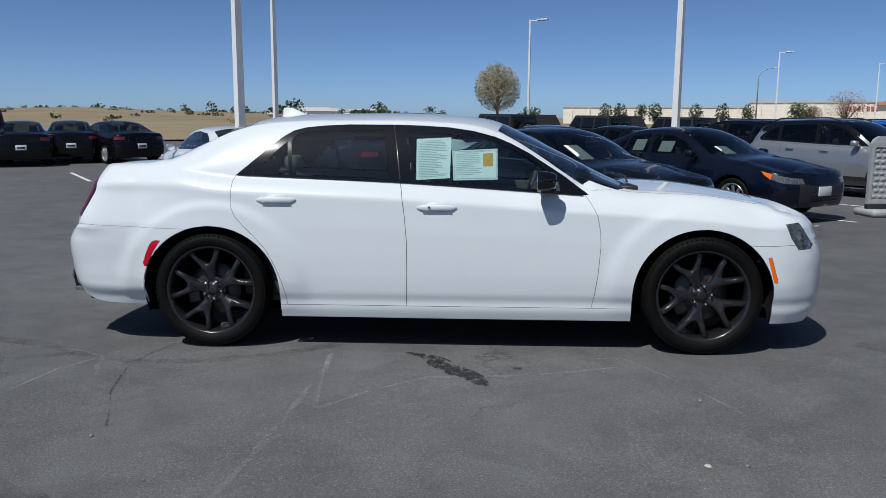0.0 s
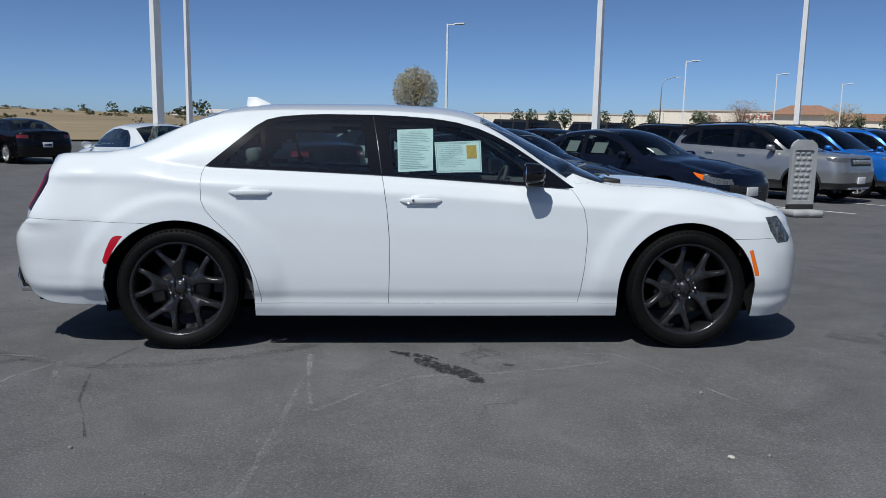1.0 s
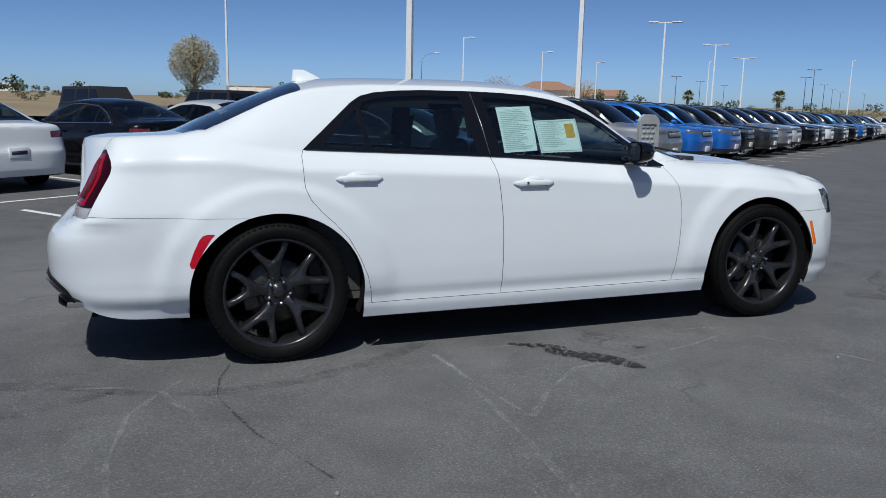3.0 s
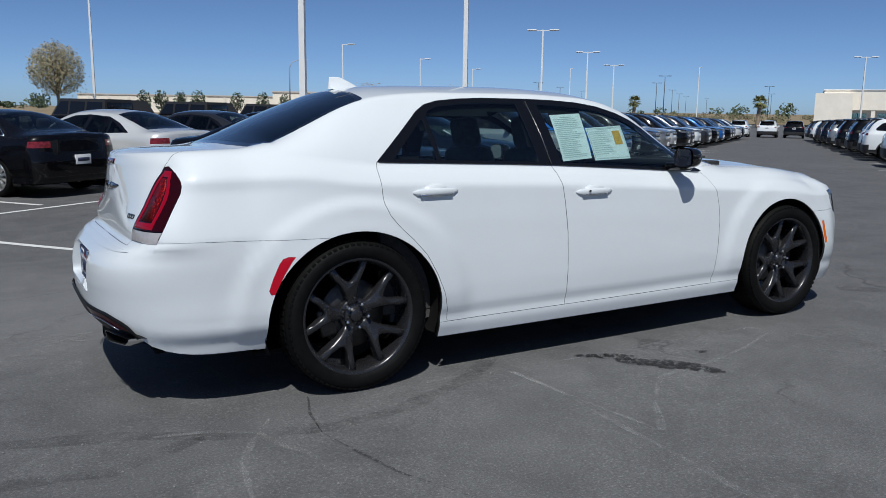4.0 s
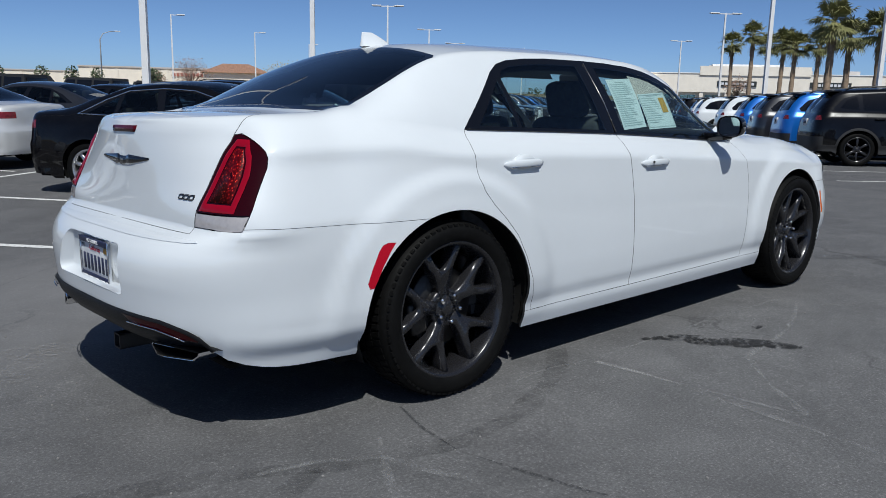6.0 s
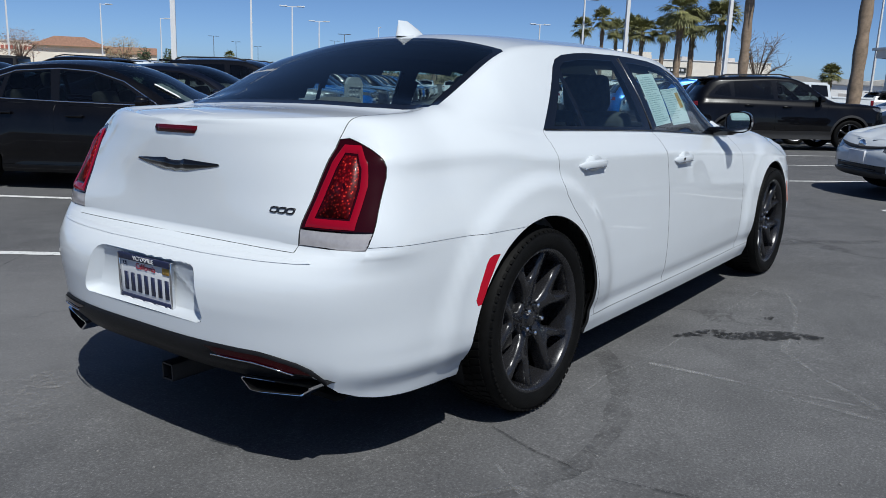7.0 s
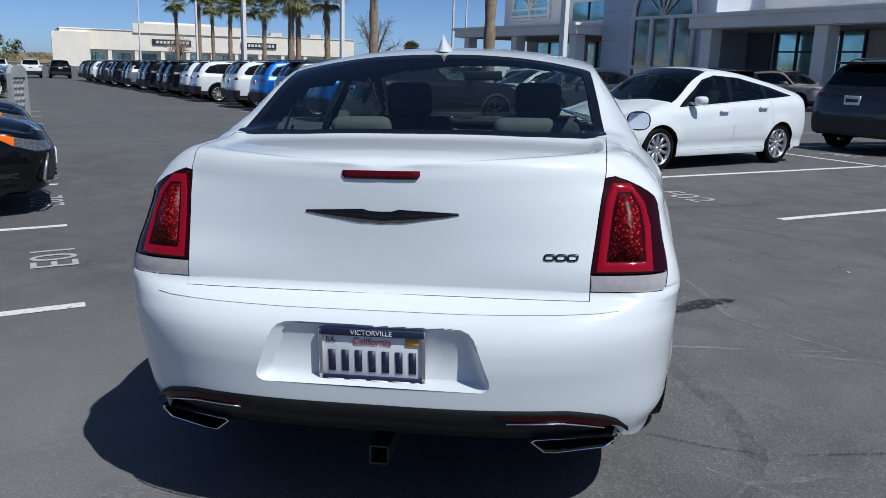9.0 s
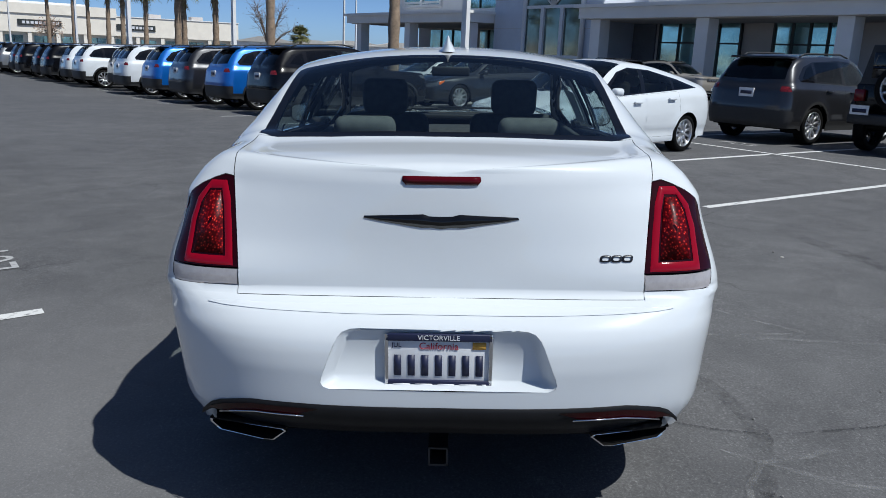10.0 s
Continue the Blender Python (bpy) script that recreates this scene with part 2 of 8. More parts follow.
def asphalt():
    m, n, l, b = base_material("sealed_asphalt", (0.05, 0.05, 0.053), 0.75, 0, 0, 0.35)
    wide, mid, fine = noise_node(n, l, 0.22, 8, 0.65), noise_node(n, l, 2.2, 10, 0.7, dist=0.6), noise_node(n, l, 95.0, 4, 0.8)
    c1 = ramp(n, l, wide.outputs["Fac"], [(0.3, (0.095, 0.095, 0.099)), (0.7, (0.124, 0.124, 0.128))])
    c2 = ramp(n, l, mid.outputs["Fac"], [(0.35, (0.80, 0.80, 0.80)), (0.65, (1.14, 1.14, 1.13))])
    c3 = ramp(n, l, fine.outputs["Fac"], [(0.32, (0.58, 0.58, 0.58)), (0.58, (1.09, 1.09, 1.09)), (0.71, (2.3, 2.27, 2.2))])
    prev = c1.outputs[0]
    for c in (c2, c3):
        mx = n.new("ShaderNodeMix")
        mx.data_type, mx.blend_type = "RGBA", "MULTIPLY"
        mx.inputs[0].default_value = 1.0
        l.new(prev, mx.inputs[6])
        l.new(c.outputs[0], mx.inputs[7])
        prev = mx.outputs[2]
    # a paler patch, ragged at its rim
    pc, sub_, ln = n.new("ShaderNodeTexCoord"), n.new("ShaderNodeVectorMath"), n.new("ShaderNodeVectorMath")
    sub_.operation, ln.operation = "SUBTRACT", "LENGTH"
    sub_.inputs[1].default_value = (-2.0, 2.0, 0.0)
    l.new(pc.outputs["Object"], sub_.inputs[0])
    l.new(sub_.outputs[0], ln.inputs[0])
    rag = n.new("ShaderNodeMath")
    rag.operation = "MULTIPLY_ADD"
    rag.inputs[1].default_value = 3.0
    l.new(noise_node(n, l, 0.9, 8, 0.65).outputs["Fac"], rag.inputs[0])
    l.new(ln.outputs["Value"], rag.inputs[2])
    dust = ramp(n, l, rag.outputs[0], [(0.0, (0.42, 0.42, 0.42)), (1.0, (0.0, 0.0, 0.0))])
    half = n.new("ShaderNodeMath")
    half.operation = "MULTIPLY_ADD"
    half.inputs[1].default_value, half.inputs[2].default_value = 0.5, -0.95
    l.new(rag.outputs[0], half.inputs[0])
    l.new(half.outputs[0], dust.inputs[0])
    mx = n.new("ShaderNodeMix")
    mx.data_type = "RGBA"
    l.new(dust.outputs[0], mx.inputs[0])
    l.new(prev, mx.inputs[6])
    mx.inputs[7].default_value = (0.205, 0.203, 0.205, 1)
    prev = mx.outputs[2]
    # pale hairline cracks
    tc, v = n.new("ShaderNodeTexCoord"), n.new("ShaderNodeTexVoronoi")
    wob = noise_node(n, l, 0.9, 6, 0.6)
    add = n.new("ShaderNodeVectorMath")
    add.operation = "MULTIPLY_ADD"
    add.inputs[1].default_value = (1.6, 1.6, 0)
    l.new(wob.outputs["Color"], add.inputs[0])
    l.new(tc.outputs["Object"], add.inputs[2])
    v.feature = "DISTANCE_TO_EDGE"
    v.inputs["Scale"].default_value = 0.19
    l.new(add.outputs[0], v.inputs["Vector"])
    line = ramp(n, l, v.outputs["Distance"], [(0.0, (1, 1, 1)), (0.004, (0, 0, 0))])
    gate = ramp(n, l, noise_node(n, l, 0.5, 3).outputs["Fac"], [(0.52, (0, 0, 0)), (0.62, (0.6, 0.6, 0.6))])
    mul = n.new("ShaderNodeMath")
    mul.operation = "MULTIPLY"
    l.new(line.outputs[0], mul.inputs[0])
    l.new(gate.outputs[0], mul.inputs[1])
    mx = n.new("ShaderNodeMix")
    mx.data_type = "RGBA"
    l.new(mul.outputs[0], mx.inputs[0])
    l.new(prev, mx.inputs[6])
    mx.inputs[7].default_value = (0.03, 0.03, 0.032, 1)
    l.new(mx.outputs[2], b.inputs["Base Color"])
    bump(n, l, b, fine.outputs["Fac"], 0.35, 0.004)
    return m


ASPHALT = asphalt()


def worn_line(name, color, cover=0.5):
    """Road paint, worn away in patches."""
    m, n, l, b = base_material(name, color, 0.7)
    w = noise_node(n, l, 22.0, 8, 0.75)
    r = ramp(n, l, w.outputs["Fac"], [(0.32, (0.10, 0.10, 0.10)), (0.46, color)])
    l.new(r.outputs[0], b.inputs["Base Color"])
    return m


LINE_PAINT = worn_line("worn_white_road_paint", (0.64, 0.64, 0.63))
TEXT_PAINT = worn_line("faded_white_road_paint", (0.40, 0.40, 0.40))


def dry_land():
    m, n, l, b = base_material("dry_grass_land", (0.3, 0.22, 0.13), 0.95, 0, 0, 0.1)
    a = noise_node(n, l, 0.05, 10, 0.7)
    r = ramp(n, l, a.outputs["Fac"], [(0.3, (0.17, 0.135, 0.09)), (0.55, (0.25, 0.20, 0.13)), (0.75, (0.32, 0.26, 0.18))])
    l.new(r.outputs[0], b.inputs["Base Color"])
    return m


DRY_LAND = dry_land()
SCRUB = plain("desert_scrub", (0.11, 0.10, 0.055), 0.95, 0, 0, 0.4, 0.4)
STUCCO_TAN = plain("tan_stucco", (0.82, 0.76, 0.66), 0.9, 0, 0, 0.06, 0.6, 0.1)
STUCCO_WHITE = plain("pale_stucco", (0.84, 0.83, 0.81), 0.9, 0, 0, 0.05, 0.6, 0.1)
PANEL_BLUE = plain("blue_grey_panel", (0.56, 0.60, 0.68), 0.45, 0.2, 0, 0.05, 0.8)
ROOF_TILE = plain("terracotta_roof_tile", (0.42, 0.24, 0.17), 0.85, 0, 0, 0.25, 2.0)
SHOP_GLASS = plain("teal_shop_glass", (0.38, 0.60, 0.60), 0.05, 0.75, 0.0, 0.3, 0.7)
# grey-brown; under the showroom canopy this darker tone stands in for shade
SHADE_WALL = plain("grey_brown_shade_wall", (0.50, 0.47, 0.45), 0.9, 0, 0, 0.1, 0.6)
BARK = plain("palm_bark", (0.27, 0.20, 0.14), 0.95, 0, 0, 0.35, 6, 0.5)
FROND = plain("palm_frond", (0.17, 0.17, 0.06), 0.7, 0, 0, 0.4, 2.0)
FROND_DRY = plain("dry_palm_skirt", (0.33, 0.26, 0.14), 0.9, 0, 0, 0.3, 3.0)
LEAF = plain("pale_green_leaf", (0.31, 0.265, 0.15), 0.8, 0, 0, 0.4, 4.0)
LEAF_DARK = plain("dark_green_leaf", (0.055, 0.075, 0.035), 0.85, 0, 0, 0.4, 3.0)
LEAF_BARE = plain("pink_brown_twigs", (0.28, 0.18, 0.13), 0.9, 0, 0, 0.3, 3.0)
TWIG = plain("grey_bark", (0.16, 0.12, 0.09), 0.95, 0, 0, 0.3, 5.0)
RED_SIGN = plain("red_sign_letters", (0.45, 0.12, 0.09), 0.5)
DARK_SHUTTER = plain("dark_grey_shutter", (0.11, 0.115, 0.13), 0.6, 0, 0, 0.1, 2.0)
TOWER_GLASS = plain("grey_green_tower_glass", (0.20, 0.25, 0.23), 0.06, 0.7, 0.0, 0.4, 0.7)
SIGN_DARK = plain("dark_sign_board", (0.03, 0.035, 0.035), 0.5)
CONCRETE = plain("pale_concrete", (0.46, 0.44, 0.41), 0.9, 0, 0, 0.12, 3.0, 0.2)


# ---------------------------------------------------------------- car bodies
def cut(bm, line, ax, test):
    """Cuts the faces under a polyline that is drawn on the plane of the axes ax."""
    i, j = ax
    for (a0, a1), (b0, b1) in zip(line, line[1:]):
        no, co = [0.0] * 3, [0.0] * 3
        no[i], no[j], co[i], co[j] = -(b1 - a1), b0 - a0, a0, a1
        lo0, hi0, lo1, hi1 = min(a0, b0) - 1e-3, max(a0, b0) + 1e-3, min(a1, b1) - 1e-3, max(a1, b1) + 1e-3
        faces = []
        for f in bm.faces:
            us = [v.co[i] for v in f.verts]
            if max(us) < lo0 or min(us) > hi0:
                continue
            vs = [v.co[j] for v in f.verts]
            if max(vs) < lo1 or min(vs) > hi1:
                continue
            if test(f.calc_center_median()):
                faces.append(f)
        if faces:
            geom = list({v for f in faces for v in f.verts}) + list({e for f in faces for e in f.edges}) + faces
            bmesh.ops.bisect_plane(bm, geom=geom, dist=2e-4, plane_co=co, plane_no=Vector(no).normalized())


def body_grid(S):
    """The left half of a car's skin as one sheet: rings round the lower body, then sections over the top."""
    n_r, n_s, n_f, n_a, n_c, n_1, n_2 = S["res"]
    n_y = n_r // 2
    turn = [math.asin((0.85 * k / n_y) ** 2) for k in range(n_y)]
    g0 = math.sqrt(math.cos(math.asin(0.7225)))
    turn += [math.acos((g0 * (1 - k / (n_r - n_y))) ** 2) for k in range(n_r - n_y)]
    share = {p: k / n_r for k, p in enumerate(turn)}
    q = [("r", p) for p in turn]
    q += [("s", S["xa"] + (S["xb"] - S["xa"]) * k / n_s) for k in range(n_s + 1)]
    q += [("f", radians(90) * (1 - k / n_f)) for k in range(1, n_f + 1)]

    def spot(kind, p, z):
        if kind == "s":
            x = p
            y = S["W"](x, z)
        else:
            xe = S["xa"] if kind == "r" else S["xb"]
            xt = S["xr"](z) if kind == "r" else S["xf"](z)
            n = S["nr"](z) if kind == "r" else S["nf"](z)
            c, s = max(0.0, math.cos(p)) ** (2 / n), max(0.0, math.sin(p)) ** (2 / n)
            if p < 1e-6:
                s = 0.0
            y = S["W"](xe, z) * s
            x = xe + (xt - xe) * c * (1 - (S["bow"](z) * min(1.0, y / 0.66) ** 2 if kind == "r" else 0.0))
        return x, y + (S["flare"](x, z) if y > 0.3 else 0)

    bm = bmesh.new()
    cols, nrm = [], None
    for kind, p in q:
        x0, y0 = spot(kind, p, 0.6)
        xt0, _ = spot(kind, p, 1.0)
        zb = S["zb"](kind, x0, y0)
        zl, zt = S["zl"](x0), S["zt"](xt0)
        zs = [zb + (zl - zb) * k / n_a for k in range(n_a + 1)] + [zl + 0.010, zl + 0.02]
        zs += [zl + 0.02 + (zt - zl - 0.02) * k / n_c for k in range(1, n_c + 1)]
        cols.append([bm.verts.new((*spot(kind, p, z), z)) for z in zs])
    tops = []
    for (kind, p), col in zip(q, cols):
        e = col[-1]
        x, ye, ze = e.co
        xm = x
        if kind != "s":
            tip, base = (cols[0] if kind == "r" else cols[-1])[-1].co.x, S["xa"] if kind == "r" else S["xb"]
            xm = tip + (base - tip) * (share.get(p, p / radians(90)) if kind == "r" else p / radians(90)) ** 1.1
        if ye < 1e-4:
            tops.append([e] * (n_1 + n_2 + 1))
            continue
        xk = x + (xm - x) * 0.35
        yr, zr, zc = S["yr"](xk), S["zr"](xk), S["zc"](xm)
        if yr > ye * 0.8:
            yr = ye * 0.8
            zr = ze + (zc - ze) * 0.6 if zr < ze + 0.06 else zr
        row = [e]
        bulge = S["bulge"](x)
        dy, dz = yr - ye, zr - ze
        ln = math.hypot(dy, dz) or 1
        for k in range(1, n_1 + 1):
            t = k / n_1
            b = 4 * t * (1 - t) * bulge
            row.append(bm.verts.new((x + (xk - x) * t, ye + dy * t + b * dz / ln, ze + dz * t - b * dy / ln)))
        for k in range(1, n_2 + 1):
            u = 1 - (k / n_2)
            row.append(bm.verts.new((xk + (xm - xk) * (1 - u), yr * u, zr + (zc - zr) * (1 - u**2.3))))
        tops.append(row)

    def quad(a, b, c, d):
        vs = []
        for v in (a, b, c, d):
            if v not in vs:
                vs.append(v)
        if len(vs) > 2:
            try:
                bm.faces.new(vs)
            except ValueError:
                pass

    for g in (cols, tops):
        for a, b in zip(g, g[1:]):
            for k in range(min(len(a), len(b)) - 1):
                quad(a[k], b[k], b[k + 1], a[k + 1])
    bmesh.ops.remove_doubles(bm, verts=bm.verts[:], dist=1e-5)
    bmesh.ops.recalc_face_normals(bm, faces=bm.faces[:])
    bm.normal_update()
    if sum(f.normal.y * f.calc_area() for f in bm.faces) < 0:
        bmesh.ops.reverse_faces(bm, faces=bm.faces[:])
        bm.normal_update()
    return bm


def skin_mesh(name, faces, side, mat, gap=0.0018, depth=0.012):
    """One panel out of the skin's faces, with a narrow gap and a turned-in rim. side: 0 both halves in one, 1 left, -1 right."""
    index, co, no, polys = {}, [], [], []
    for f in faces:
        for v in f.verts:
            if v not in index:
                index[v] = len(co)
                co.append(v.co.copy())
                no.append(v.normal.copy())
        polys.append([index[v] for v in f.verts])
    if gap or depth:
        inset, own = {}, set(faces)
        rim = []
        for f in faces:
            c = f.calc_center_median()
            for lp in f.loops:
                e = lp.edge
                if sum(1 for g in e.link_faces if g in own) == 1:
                    if side == 0 and all(abs(v.co.y) < 1e-4 for v in e.verts):
                        continue
                    rim.append((index[lp.vert], index[lp.link_loop_next.vert]))
                    a, b = lp.vert.co, lp.link_loop_next.vert.co
                    d = (b - a).normalized()
                    w = c - a
                    w = (w - w.dot(d) * d).normalized()
                    for v in (lp.vert, lp.link_loop_next.vert):
                        inset.setdefault(index[v], []).append(w)
        low = {}
        for k, ws in inset.items():
            w = sum(ws, Vector())
            if w.length > 1e-6 and abs(co[k].y) > 1e-4:
                co[k] = co[k] + w.normalized() * gap
            low[k] = len(co)
            co.append(co[k] - no[k] * depth)
            no.append(no[k].copy())
        for a, b in rim:
            polys.append([b, a, low[a], low[b]])
    if side == -1:
        co, no = [Vector((v.x, -v.y, v.z)) for v in co], [Vector((v.x, -v.y, v.z)) for v in no]
        polys = [p[::-1] for p in polys]
    elif side == 0:
        n = len(co)
        keep = {k: k if abs(co[k].y) < 1e-4 else n + k for k in range(n)}
        mir = [Vector((v.x, -v.y, v.z)) for v in co]
        polys = polys + [[keep[k] for k in p[::-1]] for p in polys]
        for k in range(n):
            if abs(co[k].y) < 1e-4:
                no[k] = Vector((no[k].x, 0, no[k].z)).normalized()
        no = no + [Vector((v.x, -v.y, v.z)) for v in no]
        co = co + mir
    me = bpy.data.meshes.new(name)
    me.from_pydata([tuple(v) for v in co], [], polys)
    me.materials.append(mat)
    # black rims on white panels stand in for the shade inside the gaps
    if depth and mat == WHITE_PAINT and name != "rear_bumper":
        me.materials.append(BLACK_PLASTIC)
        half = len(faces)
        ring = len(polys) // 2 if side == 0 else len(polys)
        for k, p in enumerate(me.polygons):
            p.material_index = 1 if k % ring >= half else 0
    me.polygons.foreach_set("use_smooth", [True] * len(me.polygons))
    me.normals_split_custom_set_from_vertices([tuple(v.normalized()) for v in no])
    return me


def closed(poly):
    return list(poly) + [poly[0]]


def oval(cx, cz, rx, rz, a0=0, a1=360, n=36, power=2.0):
    pts = []
    for k in range(n + 1):
        a = radians(a0 + (a1 - a0) * k / n)
        c, s = math.cos(a), math.sin(a)
        pts.append((cx + rx * math.copysign(abs(c) ** (2 / power), c), cz + rz * math.copysign(abs(s) ** (2 / power), s)))
    return pts


def arch_line(cx, cz, rx, rz, n=48):
    return [(cx + rx, 0.05)] + oval(cx, cz, rx, rz, 0, 180, n) + [(cx - rx, 0.05)]


def in_arch(arches, x, z):
    return any(abs(x - cx) < rx and (z < cz or ((x - cx) / rx) ** 2 + ((z - cz) / rz) ** 2 < 1) for cx, cz, rx, rz in arches)


def build_skin(S, root):
    """Cuts the skin into the panels that S asks for and hangs them under root. Returns them by name."""
    bm = body_grid(S)
    inner = bm.copy()
    for line, ax, test in S["cuts"]:
        cut(bm, line, ax, test)
    bmesh.ops.remove_doubles(bm, verts=bm.verts[:], dist=3e-4)
    bm.normal_update()
    groups = {}
    for f in bm.faces:
        c = f.calc_center_median()
        k = S["classify"](c.x, c.y, c.z, f.normal)
        if k:
            groups.setdefault(k, []).append(f)
    out = {}
    for (name, mode), faces in groups.items():
        mat, gap, depth, label, pname = S["parts"][name]
        for side in (0,) if mode == "c" else (1, -1):
            ob = new(pname, skin_mesh(pname, faces, side, mat, gap, depth))
            ob.parent = root
            if label:
                ob["label"] = label
            out[name, side] = ob
    bm.free()
    # a dark lining: cabin trim, and an added stand-in for the gaps' shade
    inner.normal_update()
    faces = []
    for f in inner.faces:
        c = f.calc_center_median()
        if in_arch([(a, z, rx + 0.02, rz + 0.02) for a, z, rx, rz in S["arches"]], c.x, c.z) and c.y > 0.4:
            continue
        if S["lining"](c):
            faces.append(f)
    for v in inner.verts:
        v.co -= v.normal * 0.03 if v.co.y > 1e-4 else Vector((v.normal.x, 0, v.normal.z)) * 0.03
    ob = new("lining", skin_mesh("lining", faces, 0, DARK_VOID, 0, 0))
    ob.parent = root
    inner.free()
    return out


def wheel_well(root, cx, cz, rx, rz, y0=0.50, y1=0.9):
    for s in (1, -1):
        bm = bmesh.new()
        a = [bm.verts.new((x, s * y1, z)) for x, z in oval(cx, cz, rx + 0.012, rz + 0.012, -20, 200, 24)]
        b = [bm.verts.new((x, s * y0, z)) for x, z in oval(cx, cz, rx + 0.012, rz + 0.012, -20, 200, 24)]
        for k in range(len(a) - 1):
            bm.faces.new((a[k], a[k + 1], b[k + 1], b[k]))
        bm.faces.new(b)
        part("wheel_liner", bm, DARK_VOID, root)


# ---------------------------------------------------------------- wheels
def tyre_mesh(R, rim, width, blocks=0):
    """A tyre, centred, with its axle along y; blocks: tread blocks round it."""
    bm = bmesh.new()
    h = width / 2
    prof = [(rim, -h * 0.82), (rim + 0.012, -h * 0.93), (rim + (R - rim) * 0.45, -h), (R - 0.03, -h * 0.97), (R - 0.010, -h * 0.86), (R - 0.004, -h * 0.6), (R - 0.002, 0),
            (R - 0.004, h * 0.6), (R - 0.010, h * 0.86), (R - 0.03, h * 0.97), (rim + (R - rim) * 0.45, h), (rim + 0.012, h * 0.93), (rim, h * 0.82)]
    add_lathe(bm, prof, 64 if blocks else 36)
    round_faces = len(bm.faces)
    for k in range(blocks):
        a = 2 * math.pi * k / blocks
        for row, (y0, y1) in enumerate(((-h * 0.95, -h * 0.66), (-h * 0.58, -h * 0.24), (-h * 0.17, h * 0.17), (h * 0.24, h * 0.58), (h * 0.66, h * 0.95))):
            off = (0.5 if row % 2 else 0) * 2 * math.pi / blocks
            da = math.pi / blocks * 0.62
            lean = 0.18 * math.pi / blocks * (1 if row < 3 else -1)
            r1 = R if 0 < row < 4 else R - 0.006
            r0 = R - 0.014
            vs = []
            for r in (r0, r1):
                for ang, y in ((a + off - da - lean, y0), (a + off + da - lean, y0), (a + off + da + lean, y1), (a + off - da + lean, y1)):
                    rr = r - (0.008 if row in (0, 4) and abs(y) > h * 0.8 else 0)
                    vs.append(bm.verts.new((rr * math.cos(ang), y, rr * math.sin(ang))))
            bm.faces.new(vs[4:])
            for i in range(4):
                bm.faces.new((vs[i], vs[(i + 1) % 4], vs[4 + (i + 1) % 4], vs[4 + i]))
    me = mesh_of("tyre", bm, TYRE)
    me.polygons.foreach_set("use_smooth", [k < round_faces for k in range(len(me.polygons))])
    return me


def inset(poly, d):
    """A polygon drawn in by a distance d."""
    area = sum(a[0] * b[1] - b[0] * a[1] for a, b in zip(poly, poly[1:] + poly[:1]))
    sg, out = (1 if area > 0 else -1), []
    for i, p in enumerate(poly):
        a, b = poly[i - 1], poly[(i + 1) % len(poly)]
        u, v = Vector((p[0] - a[0], p[1] - a[1])).normalized(), Vector((b[0] - p[0], b[1] - p[1])).normalized()
        n = Vector((-u.y - v.y, u.x + v.x)) * sg
        n = n.normalized() * d / max(0.4, math.sqrt(max(0.0, (1 + u.dot(v)) / 2)))
        out.append((p[0] + n.x, p[1] + n.y))
    return out


def spoke_rim_mesh(rim, width, mat, spokes=5, split=True, face=0.0):
    """A rim with split or plain spokes; its face looks along -y."""
    bm = bmesh.new()
    h = width / 2
    f = -h * 0.84 + face
    add_lathe(bm, [(rim + 0.004, f - 0.006), (rim + 0.008, f - 0.014), (rim - 0.004, f - 0.016), (rim - 0.014, f - 0.004), (rim - 0.022, f + 0.02), (rim - 0.03, h * 0.75), (rim, h * 0.8)], 64)
    k0 = 0.022 if split else 0.0
    add_lathe(bm, [(0.001, f + 0.004 + k0), (0.026, f + 0.002 + k0), (0.032, f + 0.008 + k0), (0.034, f + 0.016 + k0), (0.058, f + 0.020 + k0), (0.074, f + 0.016 + k0), (0.082, f + 0.03 + k0), (0.082, f + 0.08)], 40)

    def arm(poly, y_in, y_out, thick, ang):
        ca, sa = math.cos(ang), math.sin(ang)

        def place(u, v, hgt):
            t = (u - 0.05) / (rim - 0.06)
            y = f + y_in + (y_out - y_in) * t + hgt
            return (u * ca - v * sa, y, u * sa + v * ca)

        a = [bm.verts.new(place(u, v, thick)) for u, v in poly]
        b = [bm.verts.new(place(u, v, 0.015 if split else 0.010)) for u, v in poly]
        mid = inset(poly, 0.0085 if split else 0.0055)
        c = [bm.verts.new(place(u, v, 0.0)) for u, v in mid]
        n = len(poly)
        for i in range(n):
            k = (i + 1) % n
            bm.faces.new((a[i], a[k], b[k], b[i]))
            bm.faces.new((b[i], b[k], c[k], c[i]))
        bm.faces.new(c)

    for k in range(spokes):
        ang = 2 * math.pi * k / spokes + math.pi / 2
        if split:
            tip, w, dw = rim - 0.010, radians(19), radians(4.5)
            half = [(0.048, 0.032), (0.09, 0.031), (0.125, 0.040), (0.165, 0.058), (tip * math.cos(w + dw), tip * math.sin(w + dw)), (tip * math.cos(w - dw), tip * math.sin(w - dw)), (0.215, 0.047), (0.19, 0.029), (0.172, 0.012)]
            arm([(u, -v) for u, v in half] + [(0.166, 0.0)] + half[::-1], 0.036, -0.002, 0.060, ang)
        else:
            arm([(0.05, -0.020), (rim - 0.01, -0.026), (rim - 0.01, 0.026), (0.05, 0.020)], 0.014, 0.006, 0.04, ang)
    bmesh.ops.recalc_face_normals(bm, faces=bm.faces[:])
    return mesh_of("rim", bm, mat)


